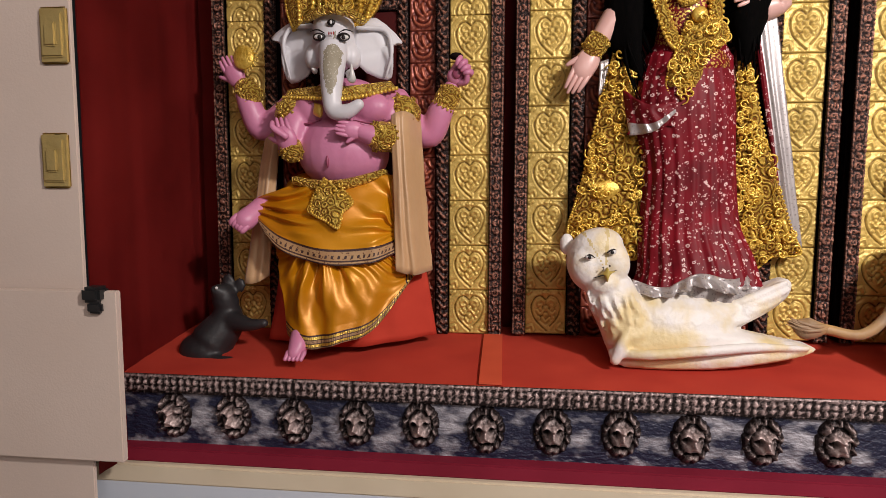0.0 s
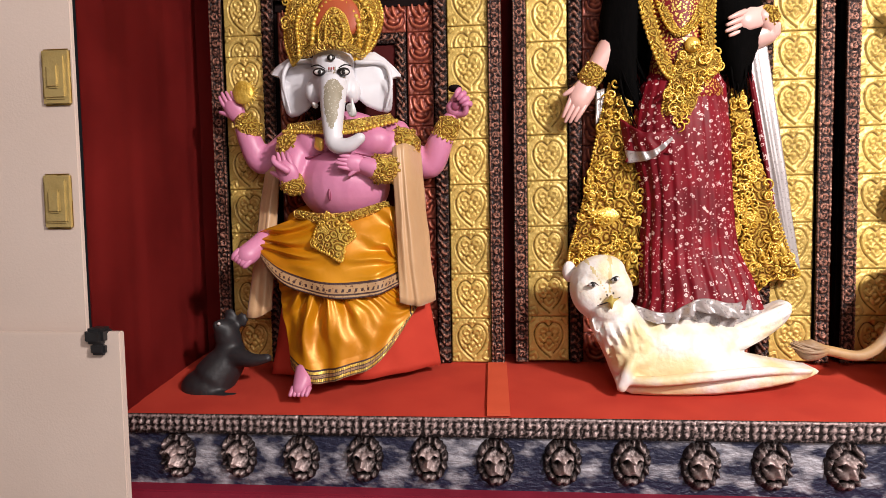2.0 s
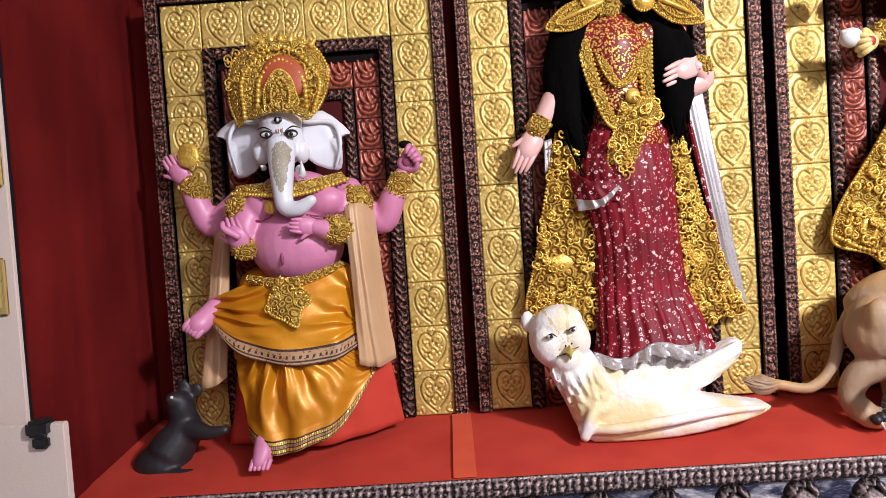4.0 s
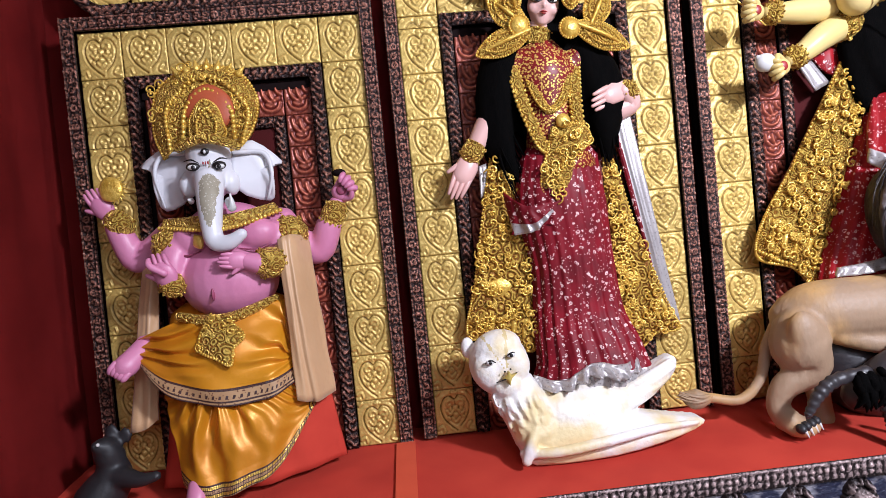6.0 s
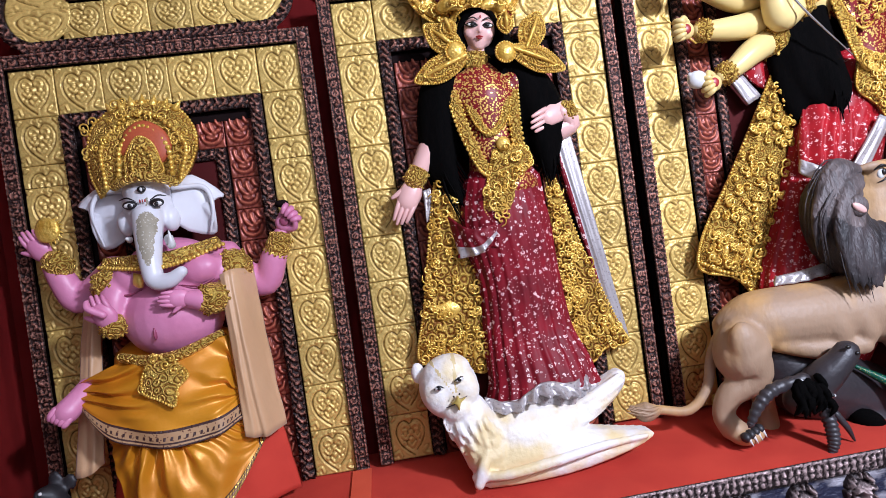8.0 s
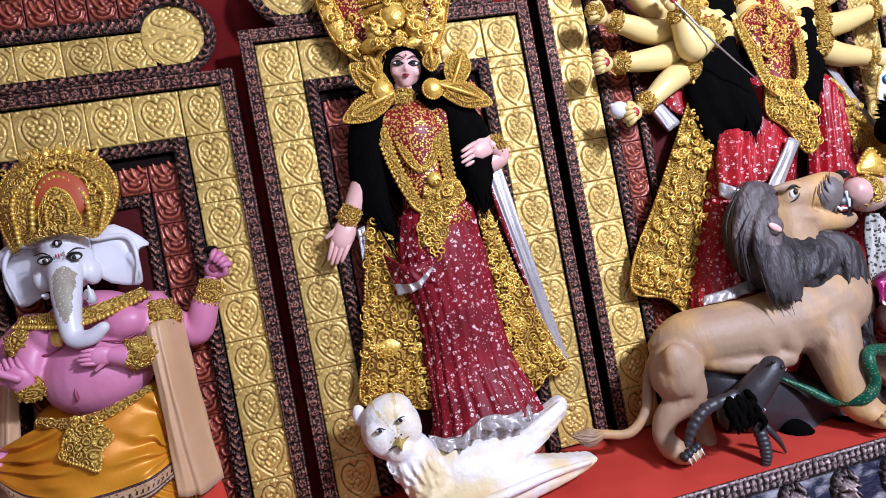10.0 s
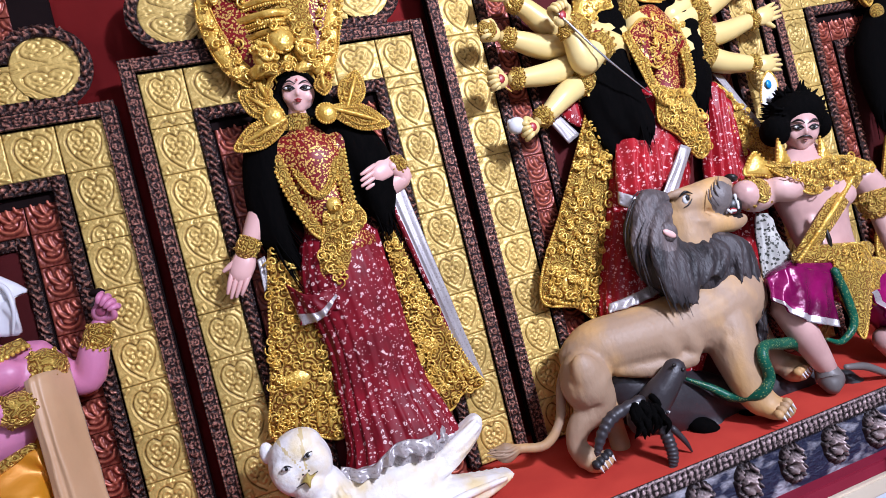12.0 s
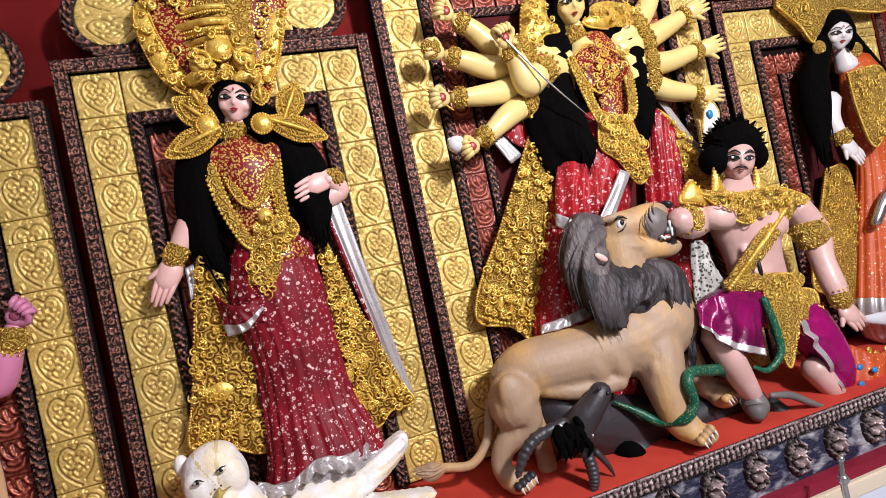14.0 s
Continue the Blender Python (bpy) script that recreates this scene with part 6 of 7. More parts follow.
def lion(t):
    t.tube([(1.271, -0.170, 1.101), (1.347, -0.187, 1.117), (1.469, -0.207, 1.118), (1.622, -0.217, 1.116), (1.762, -0.226, 1.127), (1.884, -0.220, 1.160), (1.941, -0.212, 1.210)], [0.070, 0.098, 0.104, 0.108, 0.128, 0.135, 0.11], LION, 22, 24)
    t.tube([(1.272, -0.221, 1.093), (1.261, -0.242, 1.024), (1.279, -0.253, 0.961), (1.201, -0.241, 0.912), (1.172, -0.241, 0.851), (1.186, -0.268, 0.809)], [0.075, 0.088, 0.055, 0.040, 0.034, 0.040], LION, 16, 24)
    t.ball((1.213, -0.290, 0.798), (0.055, 0.045, 0.028), LION, spin=-8)
    t.tube([(1.333, -0.159, 1.047), (1.349, -0.166, 0.944), (1.355, -0.172, 0.844), (1.351, -0.190, 0.771)], [0.07, 0.05, 0.035, 0.035], LION, 14)
    t.tube([(1.822, -0.244, 1.134), (1.794, -0.299, 1.045), (1.779, -0.334, 0.954), (1.781, -0.359, 0.862), (1.805, -0.377, 0.816)], [0.112, 0.088, 0.070, 0.055, 0.050], LION, 16, 20)
    t.ball((1.822, -0.400, 0.802), (0.064, 0.050, 0.038), LION, spin=15)
    t.tube([(1.958, -0.171, 1.095), (1.991, -0.190, 0.980), (2.016, -0.224, 0.892), (2.060, -0.251, 0.853)], [0.085, 0.062, 0.046, 0.044], LION, 14)
    t.ball((2.057, -0.272, 0.847), (0.062, 0.050, 0.046), LION)
    t.tube([(1.822, -0.210, 1.227), (1.785, -0.210, 1.371), (1.785, -0.220, 1.496)], [0.115, 0.095, 0.070], LION, 18, 14)
    t.ball((1.776, -0.210, 1.481), (0.082, 0.072, 0.078), LION, 18, 12)
    t.ball((1.800, -0.245, 1.450), (0.064, 0.050, 0.058), LION, 18, 12)
    t.tube([(1.705, -0.265, 1.562), (1.750, -0.282, 1.568), (1.812, -0.270, 1.570)], [0.010, 0.016, 0.010], LION, 12)
    t.tube([(1.765, -0.232, 1.523), (1.850, -0.245, 1.534), (1.919, -0.255, 1.548), (1.964, -0.255, 1.552)], [0.058, 0.054, 0.047, 0.036], LION, 16)
    t.ball((1.914, -0.268, 1.517), (0.052, 0.046, 0.066), LION, spin=22)
    t.tube([(1.796, -0.235, 1.436), (1.888, -0.250, 1.431), (1.966, -0.255, 1.419), (2.008, -0.255, 1.419)], [0.054, 0.043, 0.036, 0.022], LION, 14)
    t.tube([(1.769, -0.285, 1.465), (1.808, -0.292, 1.453), (1.848, -0.288, 1.444)], [0.006, 0.010, 0.006], LION, 8)
    t.ball((1.771, -0.310, 1.131), (0.060, 0.040, 0.085), LION, spin=-12)
    t.ball((1.753, -0.349, 1.013), (0.034, 0.030, 0.062), LION, spin=-14)
    t.ball((1.903, -0.287, 1.179), (0.045, 0.040, 0.070), LION)
    t.ball((1.249, -0.291, 1.065), (0.055, 0.035, 0.085), LION, spin=-15)
    t.ball((1.295, -0.270, 0.978), (0.030, 0.030, 0.050), LION, spin=20)
    t.ball((1.371, -0.254, 1.133), (0.070, 0.035, 0.050), LION)
    for q, r, spin in (((1.458, -0.262, 1.136), (0.075, 0.040, 0.045), 5), ((1.557, -0.286, 1.092), (0.050, 0.036, 0.070), -18), ((1.639, -0.297, 1.087), (0.042, 0.036, 0.075), -15), ((1.731, -0.288, 1.171), (0.060, 0.040, 0.070), 20)):
        t.ball(q, r, LION, spin=spin)
    t.tube([(1.376, -0.248, 1.051), (1.495, -0.273, 1.018), (1.638, -0.294, 1.015)], [0.03, 0.032, 0.03], LION, 10)


def snout(x, y, z):
    """Grey whisker pads, and dark lips round the open jaws."""
    if y < -0.20 and math.hypot(x - PAD[0], z - PAD[2]) < 0.056 + 0.008 * noise.noise((x * 30, y * 30, z * 30)):
        return MUZZLE
    if math.hypot(x - JAWS[0], z - JAWS[2]) < 0.040:
        return INK
    return None


PAD, JAWS = (1.916, -0.270, 1.511), (1.971, -0.270, 1.467)
n.melt(lion, 0.008, LION, 3, snout)
# locks of the mane, laid in sheaves from the brow, the cheeks and the chin
SHEAVES = [
    [(1.717, -0.250, 1.571), (1.624, -0.260, 1.591), (1.551, -0.260, 1.498), (1.537, -0.250, 1.373)],
    [(1.708, -0.270, 1.550), (1.619, -0.290, 1.529), (1.551, -0.295, 1.428), (1.558, -0.280, 1.289)],
    [(1.684, -0.285, 1.486), (1.595, -0.315, 1.423), (1.576, -0.325, 1.315), (1.588, -0.335, 1.195)],
    [(1.694, -0.285, 1.400), (1.642, -0.320, 1.335), (1.628, -0.339, 1.261), (1.640, -0.346, 1.186)],
    [(1.744, -0.285, 1.381), (1.716, -0.320, 1.327), (1.682, -0.337, 1.272), (1.670, -0.342, 1.221)],
    [(1.809, -0.280, 1.379), (1.824, -0.315, 1.335), (1.786, -0.332, 1.292), (1.735, -0.336, 1.264)],
    [(1.862, -0.270, 1.390), (1.917, -0.295, 1.353), (1.910, -0.313, 1.270), (1.891, -0.321, 1.184)],
    [(1.912, -0.260, 1.379), (1.976, -0.275, 1.307), (1.959, -0.299, 1.167), (1.935, -0.311, 1.000)],
    [(1.939, -0.230, 1.359), (2.008, -0.244, 1.259), (1.981, -0.275, 1.098), (1.906, -0.301, 0.914)],
]


def mane(t):
    t.tube([(1.699, -0.195, 1.539), (1.657, -0.190, 1.464), (1.699, -0.190, 1.331), (1.797, -0.210, 1.257), (1.917, -0.214, 1.263)], [0.060, 0.085, 0.105, 0.115, 0.090], MANE, 20, 20)
    t.tube([(1.968, -0.220, 1.289), (1.957, -0.235, 1.195), (1.954, -0.243, 1.081)], [0.055, 0.050, 0.02], MANE, 16)
    rnd = random.Random(17)
    for i in range(88):
        k = rnd.uniform(0, len(SHEAVES) - 1.001)
        a, b, w = SHEAVES[int(k)], SHEAVES[int(k) + 1], k % 1.0
        o, g = [rnd.uniform(-0.012, 0.012) for _ in range(3)], rnd.uniform(0.65, 1.06)
        line = [(1 - w) * np.array(p) + w * np.array(q) for p, q in zip(a, b)]
        line = [line[0] + (q - line[0]) * g + np.array((o[0], o[1] - 0.004, o[2])) * (0.4 + 0.3 * j) for j, q in enumerate(line)]
        r = rnd.uniform(0.014, 0.021)
        t.tube([tuple(q) for q in line], [r * 0.7, r, r * 0.8, 0.003], MANE, 8, 14)




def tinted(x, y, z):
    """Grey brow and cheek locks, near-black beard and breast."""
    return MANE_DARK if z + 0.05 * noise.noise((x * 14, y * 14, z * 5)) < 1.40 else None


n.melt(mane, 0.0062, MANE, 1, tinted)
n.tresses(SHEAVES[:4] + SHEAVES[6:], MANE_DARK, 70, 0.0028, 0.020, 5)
n.ball((1.642, -0.325, 1.452), (0.032, 0.018, 0.036), MANE, spin=-35)
n.ball((1.635, -0.338, 1.445), (0.012, 0.008, 0.026), FLESH, spin=-55)
n.ball((1.768, -0.286, 1.540), (0.013, 0.009, 0.017), EYE, spin=15)
n.ball((1.771, -0.296, 1.544), (0.0075, 0.005, 0.010), INK)
n.tube([(1.742, -0.292, 1.554), (1.761, -0.302, 1.565), (1.792, -0.296, 1.554)], [0.002, 0.005, 0.002], INK, 6)
n.tube([(1.754, -0.286, 1.513), (1.771, -0.294, 1.520), (1.789, -0.294, 1.537)], [0.001, 0.003, 0.001], INK, 6)
for k in range(4):
    a, b, c = np.array((1.854, -0.305, 1.555)), np.array((1.839, -0.312, 1.522)), np.array((1.861, -0.308, 1.477))
    d = np.array((0.020 * k, 0.003 * k, 0.012 * k))
    n.tube([tuple(a + d), tuple(b + d), tuple(c + d * 0.9)], [0.0012, 0.0026, 0.0012], MANE, 6, 8)
n.ball((1.992, -0.265, 1.573), (0.022, 0.024, 0.014), INK, spin=30)
n.ball((1.960, -0.276, 1.474), (0.034, 0.026, 0.038), INK, spin=20)
n.ball((1.942, -0.292, 1.459), (0.016, 0.012, 0.012), LIPS)
for p, q in (((1.911, -0.305, 1.467), (1.922, -0.305, 1.455)), ((1.925, -0.306, 1.461), (1.942, -0.306, 1.458)), ((1.962, -0.300, 1.487), (1.960, -0.300, 1.462)), ((1.960, -0.298, 1.512), (1.960, -0.298, 1.491))):
    n.tube([p, q], [0.006, 0.004], EYE, 6, 3)
# toes and claws
for a, d, toe in (((1.185, -0.324, 0.806), (0.019, 0.004), GREY), ((1.777, -0.454, 0.807), (0.020, 0.006), LION), ((2.009, -0.327, 0.856), (0.018, 0.002), LION)):
    for k in range(4):
        c = (a[0] + d[0] * k, a[1] + 0.006 * k, a[2] + d[1] * k)
        n.ball(c, (0.014, 0.018, 0.015), toe)
        n.tube([(c[0] + 0.004, c[1] - 0.012, c[2] - 0.004), (c[0] + 0.010, c[1] - 0.020, c[2] - 0.022)], [0.006, 0.001], EYE, 6, 4)
# tail with its tuft
n.tube([(1.266, -0.148, 1.113), (1.203, -0.162, 1.024), (1.161, -0.179, 0.924), (1.092, -0.179, 0.864), (1.010, -0.158, 0.872), (0.965, -0.147, 0.879)], [0.020, 0.018, 0.016, 0.016, 0.016, 0.018], LION, 10)
n.tube([(1.001, -0.157, 0.874), (0.957, -0.148, 0.872), (0.917, -0.135, 0.887)], [0.016, 0.034, 0.010], LION, 10)
n.tresses([[(0.999, -0.167, 0.878), (0.966, -0.177, 0.878), (0.938, -0.176, 0.882), (0.905, -0.164, 0.892)]], LION, 16, 0.006, 0.014, 9)
n.finish("lion_statue", "tan clay lion with dark shaggy mane, jaws open and head raised", "statue")

# ---- the buffalo under the lion ----
b = Form()


def buffalo(t):
    t.tube([(1.400, -0.160, 1.009), (1.496, -0.150, 0.908), (1.666, -0.150, 0.828), (1.865, -0.160, 0.751)], [0.08, 0.125, 0.125, 0.09], SLATE, 18, 14)
    t.tube([(1.380, -0.300, 0.870), (1.438, -0.340, 0.946), (1.492, -0.360, 1.000), (1.521, -0.360, 1.030)], [0.050, 0.052, 0.040, 0.036], SLATE, 16)
    t.ball((1.412, -0.320, 0.894), (0.060, 0.06, 0.050), SLATE, 16, 12)
    t.tube([(1.641, -0.200, 0.816), (1.661, -0.240, 0.769), (1.699, -0.260, 0.743)], [0.05, 0.034, 0.030], SLATE, 12)
    t.tube([(1.859, -0.170, 0.759), (2.029, -0.190, 0.775), (2.164, -0.220, 0.782), (2.240, -0.240, 0.780)], [0.09, 0.07, 0.05, 0.035], SLATE, 14)
    t.tube([(1.800, -0.200, 0.769), (1.832, -0.240, 0.727), (1.876, -0.260, 0.719)], [0.05, 0.036, 0.030], SLATE, 12)


b.melt(buffalo, 0.010, SLATE, 4)
ridge = lambda v, w: 0.09 * math.sin(v * 75)
b.tube([(1.364, -0.370, 0.969), (1.256, -0.380, 0.955), (1.205, -0.380, 0.918), (1.176, -0.375, 0.868), (1.168, -0.375, 0.856)], [0.018, 0.019, 0.017, 0.011, 0.003], SLATE, 12, 60, 1.0, ridge)
b.tube([(1.407, -0.370, 0.889), (1.411, -0.390, 0.830), (1.407, -0.400, 0.781), (1.393, -0.400, 0.742)], [0.020, 0.019, 0.017, 0.010], SLATE, 12, 50, 1.0, ridge)
b.tube([(1.454, -0.360, 0.845), (1.479, -0.370, 0.800), (1.493, -0.375, 0.760)], [0.012, 0.009, 0.003], SLATE, 8)
b.ball((1.335, -0.385, 0.965), (0.014, 0.008, 0.010), EYE)
b.ball((1.439, -0.378, 0.906), (0.010, 0.006, 0.005), EYE)
b.ball((1.436, -0.383, 0.908), (0.006, 0.003, 0.005), INK)
b.ball((1.490, -0.398, 1.048), (0.008, 0.006, 0.006), INK)
b.ball((1.519, -0.396, 1.025), (0.008, 0.006, 0.006), INK)
rnd = random.Random(31)
for i in range(40):
    q = np.array((1.359, -0.385, 0.931)) + np.array((rnd.uniform(-0.045, 0.045), rnd.uniform(-0.012, 0.012), rnd.uniform(-0.02, 0.04)))
    b.tube([tuple(q), tuple(q + np.array((rnd.uniform(-0.012, 0.012), -0.018, -0.025))), tuple(q + np.array((rnd.uniform(-0.02, 0.02), -0.010, -0.055)))], [0.012, 0.010, 0.002], HAIR, 6, 6)
for q in ((1.631, -0.275, 0.767), (1.819, -0.285, 0.733)):
    b.tube([(q[0] - 0.020, q[1] + 0.02, q[2] + 0.012), q, (q[0] + 0.022, q[1] - 0.01, q[2] - 0.012)], [0.032, 0.036, 0.030], HAIR, 12, 8)
b.finish("buffalo_statue", "slate-grey clay buffalo with ridged horns fallen under the lion", "statue")

k = Form()
k.tube([(1.610, -0.270, 0.946), (1.674, -0.300, 0.899), (1.725, -0.340, 0.857), (1.768, -0.410, 0.872), (1.807, -0.420, 0.914), (1.802, -0.420, 0.982), (1.835, -0.400, 1.008), (1.928, -0.370, 0.987), (2.021, -0.340, 0.954), (2.112, -0.320, 0.861)], [0.006, 0.014, 0.016, 0.018, 0.018, 0.018, 0.018, 0.020, 0.020, 0.016], GREEN, 12, 70)
k.finish("snake_statue", "green painted snake coiled round the lion's foreleg", "statue")

# ---- the muscular seated statue ----
a = Form()


def demon(t):
    t.tube([(2.376, -0.230, 1.549), (2.351, -0.240, 1.462), (2.351, -0.240, 1.339), (2.358, -0.244, 1.226), (2.356, -0.249, 1.137)], [0.12, 0.155, 0.125, 0.112, 0.125], TAN, 22, 16, 0.66)
    t.ball((2.189, -0.295, 1.492), (0.078, 0.055, 0.056), TAN, spin=8)
    t.ball((2.404, -0.295, 1.416), (0.078, 0.055, 0.056), TAN, spin=8)
    t.tube([(2.613, -0.230, 1.461), (2.686, -0.230, 1.342), (2.670, -0.254, 1.228), (2.660, -0.291, 1.114), (2.669, -0.306, 1.034)], [0.058, 0.058, 0.046, 0.044, 0.026], TAN, 14, 18)
    t.tube([(2.207, -0.230, 1.533), (2.106, -0.240, 1.486), (2.022, -0.270, 1.508)], [0.062, 0.062, 0.050], TAN, 14)
    t.tube([(2.371, -0.230, 1.561), (2.375, -0.230, 1.639)], [0.052, 0.046], TAN, 14)
    for z in range(3):
        for x in (-1, 1):
            c = (2.299, -0.305, 1.345)
            t.ball((c[0] + x * 0.032 + z * 0.012, c[1] + 0.004, c[2] - 0.045 * z), (0.030, 0.018, 0.024), TAN)


a.melt(demon, 0.008, TAN, 3)
a.face((2.360, -0.255, 1.685), 0.060, 0.076, TAN, (0.86, -0.51, 0), True, None, 6, 14, False)
a.hand((2.659, -0.305, 1.046), (2.696, -0.341, 0.946), TAN, 0.034, 0.002, (0.7, 0, 0.6))


def mop(t):
    t.ball((2.398, -0.220, 1.751), (0.105, 0.09, 0.085), HAIR, 18, 12)
    t.ball((2.279, -0.220, 1.701), (0.05, 0.06, 0.06), HAIR)
    t.ball((2.482, -0.220, 1.692), (0.04, 0.06, 0.06), HAIR)


a.melt(mop, 0.010, HAIR, 2)
rnd = random.Random(4)
c = (2.396, -0.220, 1.744)
for i in range(190):
    w, e = rnd.uniform(-0.4, math.pi + 0.4), rnd.uniform(-0.40, 0.8)
    d = (math.cos(w) * math.cos(e), math.sin(e), math.sin(w) * math.cos(e))
    r0, r1 = 0.07, rnd.uniform(0.10, 0.128)
    a.tube([(c[0] + d[0] * r0, c[1] + d[1] * r0, c[2] + d[2] * r0), (c[0] + d[0] * r1 + rnd.uniform(-0.01, 0.01), c[1] + d[1] * r1, c[2] + d[2] * r1 + rnd.uniform(-0.01, 0.01))], [0.015, 0.002], HAIR, 5, 3)
for q in ((2.199, -0.300, 1.617), (2.390, -0.300, 1.589)):
    a.plate([(q[0], q[1], q[2] + 0.05), (q[0] + 0.028, q[1], q[2] - 0.035), (q[0], q[1], q[2] - 0.045), (q[0] - 0.028, q[1], q[2] - 0.035)], 0.008, 0.012, GOLD, 3, (0.005, GOLD))
collar = [(2.084, -0.270, 1.629), (2.133, -0.310, 1.577), (2.267, -0.315, 1.560), (2.461, -0.310, 1.550), (2.652, -0.270, 1.478), (2.482, -0.320, 1.465), (2.343, -0.330, 1.452), (2.243, -0.335, 1.449), (2.163, -0.330, 1.521)]
a.plate(collar, 0.012, 0.025, FILIGREE, 3, (0.005, GOLD))
a.scrolls(collar, 44, 0.018, GOLD, -0.355, 61)
a.tube([(2.497, -0.310, 1.477), (2.313, -0.335, 1.361), (2.161, -0.323, 1.246)], [0.042, 0.040, 0.034], FILIGREE, 10, 14, 0.4)
for o1 in (-0.028, -0.010, 0.010, 0.028):
    a.rope([(q[0] + o1, q[1], q[2] + o1 * 0.6) for q in ((2.474, -0.330, 1.478), (2.292, -0.356, 1.363), (2.143, -0.343, 1.249))], 0.008, GOLD)
a.band((2.643, -0.235, 1.374), (2.670, -0.240, 1.310), 0.060, FILIGREE)
a.band((2.111, -0.245, 1.491), (2.045, -0.265, 1.505), 0.054, FILIGREE)
a.band((2.660, -0.294, 1.103), (2.661, -0.305, 1.051), 0.038, FILIGREE)
a.plate([(2.049, -0.280, 1.596), (2.102, -0.290, 1.639), (2.169, -0.290, 1.531), (2.105, -0.290, 1.554), (2.042, -0.280, 1.571)], 0.01, 0.018, GOLD, 2, (0.006, GOLD))
a.tube([(2.143, -0.313, 1.239), (2.263, -0.334, 1.223), (2.466, -0.316, 1.190)], [0.030, 0.034, 0.030], FILIGREE, 12, 12, 0.6)
flap = [(2.268, -0.344, 1.233), (2.389, -0.344, 1.228), (2.429, -0.349, 1.144), (2.350, -0.367, 1.015), (2.275, -0.378, 0.909), (2.252, -0.368, 0.997), (2.240, -0.357, 1.103)]
a.plate(flap, 0.012, 0.018, FILIGREE, 3, (0.005, GOLD))
a.scrolls(flap, 44, 0.018, GOLD, -0.365, 62)
wingf = [(2.400, -0.332, 1.172), (2.512, -0.325, 1.136), (2.512, -0.328, 1.070), (2.403, -0.348, 1.000), (2.381, -0.349, 1.069)]
a.plate(wingf, 0.01, 0.016, FILIGREE, 3, (0.006, GOLD))
a.scrolls(wingf, 20, 0.016, GOLD, -0.342, 63)
# trousers, legs and shoe


def trousers(t):
    t.tube([(2.362, -0.230, 1.135), (2.186, -0.269, 1.144), (2.049, -0.299, 1.145)], [0.105, 0.092, 0.074], MAGENTA, 18, 12)
    t.tube([(2.412, -0.231, 1.113), (2.488, -0.288, 0.997), (2.543, -0.317, 0.853), (2.568, -0.310, 0.757)], [0.105, 0.090, 0.070, 0.045], MAGENTA, 18, 14)
    t.tube([(2.050, -0.299, 1.149), (2.112, -0.320, 1.048), (2.182, -0.317, 1.010)], [0.062, 0.05, 0.035], MAGENTA, 14)


a.melt(trousers, 0.010, MAGENTA, 4)
a.drape([(1.968, -0.340, 1.207), (2.048, -0.369, 1.226), (2.216, -0.363, 1.161)], [(1.931, -0.385, 1.145), (2.007, -0.410, 1.052), (2.160, -0.395, 0.982)], lambda u, v: SILVER if v > 0.88 else MAGENTA, 60, 30, 0.01, 0.009, 3.5, 0.01, 4.0, 0.0, 0.6)
a.drape([(2.555, -0.330, 1.053), (2.567, -0.347, 0.938), (2.569, -0.350, 0.806)], [(2.368, -0.360, 1.051), (2.409, -0.377, 0.935), (2.484, -0.375, 0.758)], lambda u, v: SILVER if v > 0.80 else MAGENTA, 60, 24, 0.01, 0.008, 3.0, 0.01, 7.0, 0.0, 0.4)
a.tube([(2.022, -0.332, 1.092), (2.044, -0.359, 0.987), (2.084, -0.360, 0.886), (2.109, -0.358, 0.838)], [0.055, 0.050, 0.040, 0.030], TAN, 14)
a.tube([(2.432, -0.326, 0.861), (2.487, -0.340, 0.762), (2.521, -0.340, 0.730)], [0.05, 0.04, 0.02], TAN, 12)
SHOE = material("grey_shoe_paint", (0.16, 0.14, 0.13), 0.45, 0, (0.10, 0.09, 0.085), 12, 0.1)
a.tube([(2.103, -0.352, 0.849), (2.100, -0.364, 0.811), (2.083, -0.380, 0.789)], [0.036, 0.045, 0.030], SHOE, 14)
a.tube([(2.219, -0.310, 0.777), (2.252, -0.330, 0.729), (2.333, -0.340, 0.719)], [0.03, 0.035, 0.025], GREY, 12)
a.tube([(2.235, -0.363, 1.167), (2.247, -0.374, 1.060), (2.241, -0.380, 0.969), (2.174, -0.377, 0.925), (2.122, -0.371, 0.948)], [0.014, 0.015, 0.014, 0.011, 0.006], GREEN, 10)
a.drape([(2.098, -0.230, 1.423), (2.137, -0.240, 1.403), (2.157, -0.240, 1.313)], [(2.022, -0.256, 1.192), (2.082, -0.266, 1.189), (2.188, -0.264, 1.230)], STRIPE, 24, 16, 0.01, 0.010, 4, 0.008, 2.0)
a.tube([(2.267, -0.342, 1.318), (2.264, -0.346, 1.275), (2.266, -0.345, 1.248)], [0.004, 0.008, 0.005], INK, 6)
a.finish("seated_warrior_statue", "bare-chested clay warrior statue with gilt collar and magenta trousers", "statue")

d = Form()
d.tube([(2.144, -0.397, 0.845), (2.227, -0.399, 0.822), (2.316, -0.400, 0.767), (2.400, -0.400, 0.723)], [0.010, 0.014, 0.012, 0.004], SHOE, 8)
d.tube([(2.401, -0.400, 0.729), (2.463, -0.400, 0.699)], [0.004, 0.003], EYE, 6)
d.finish("dropped_weapon", "small dark toy weapon lying on the red felt", "weapon")


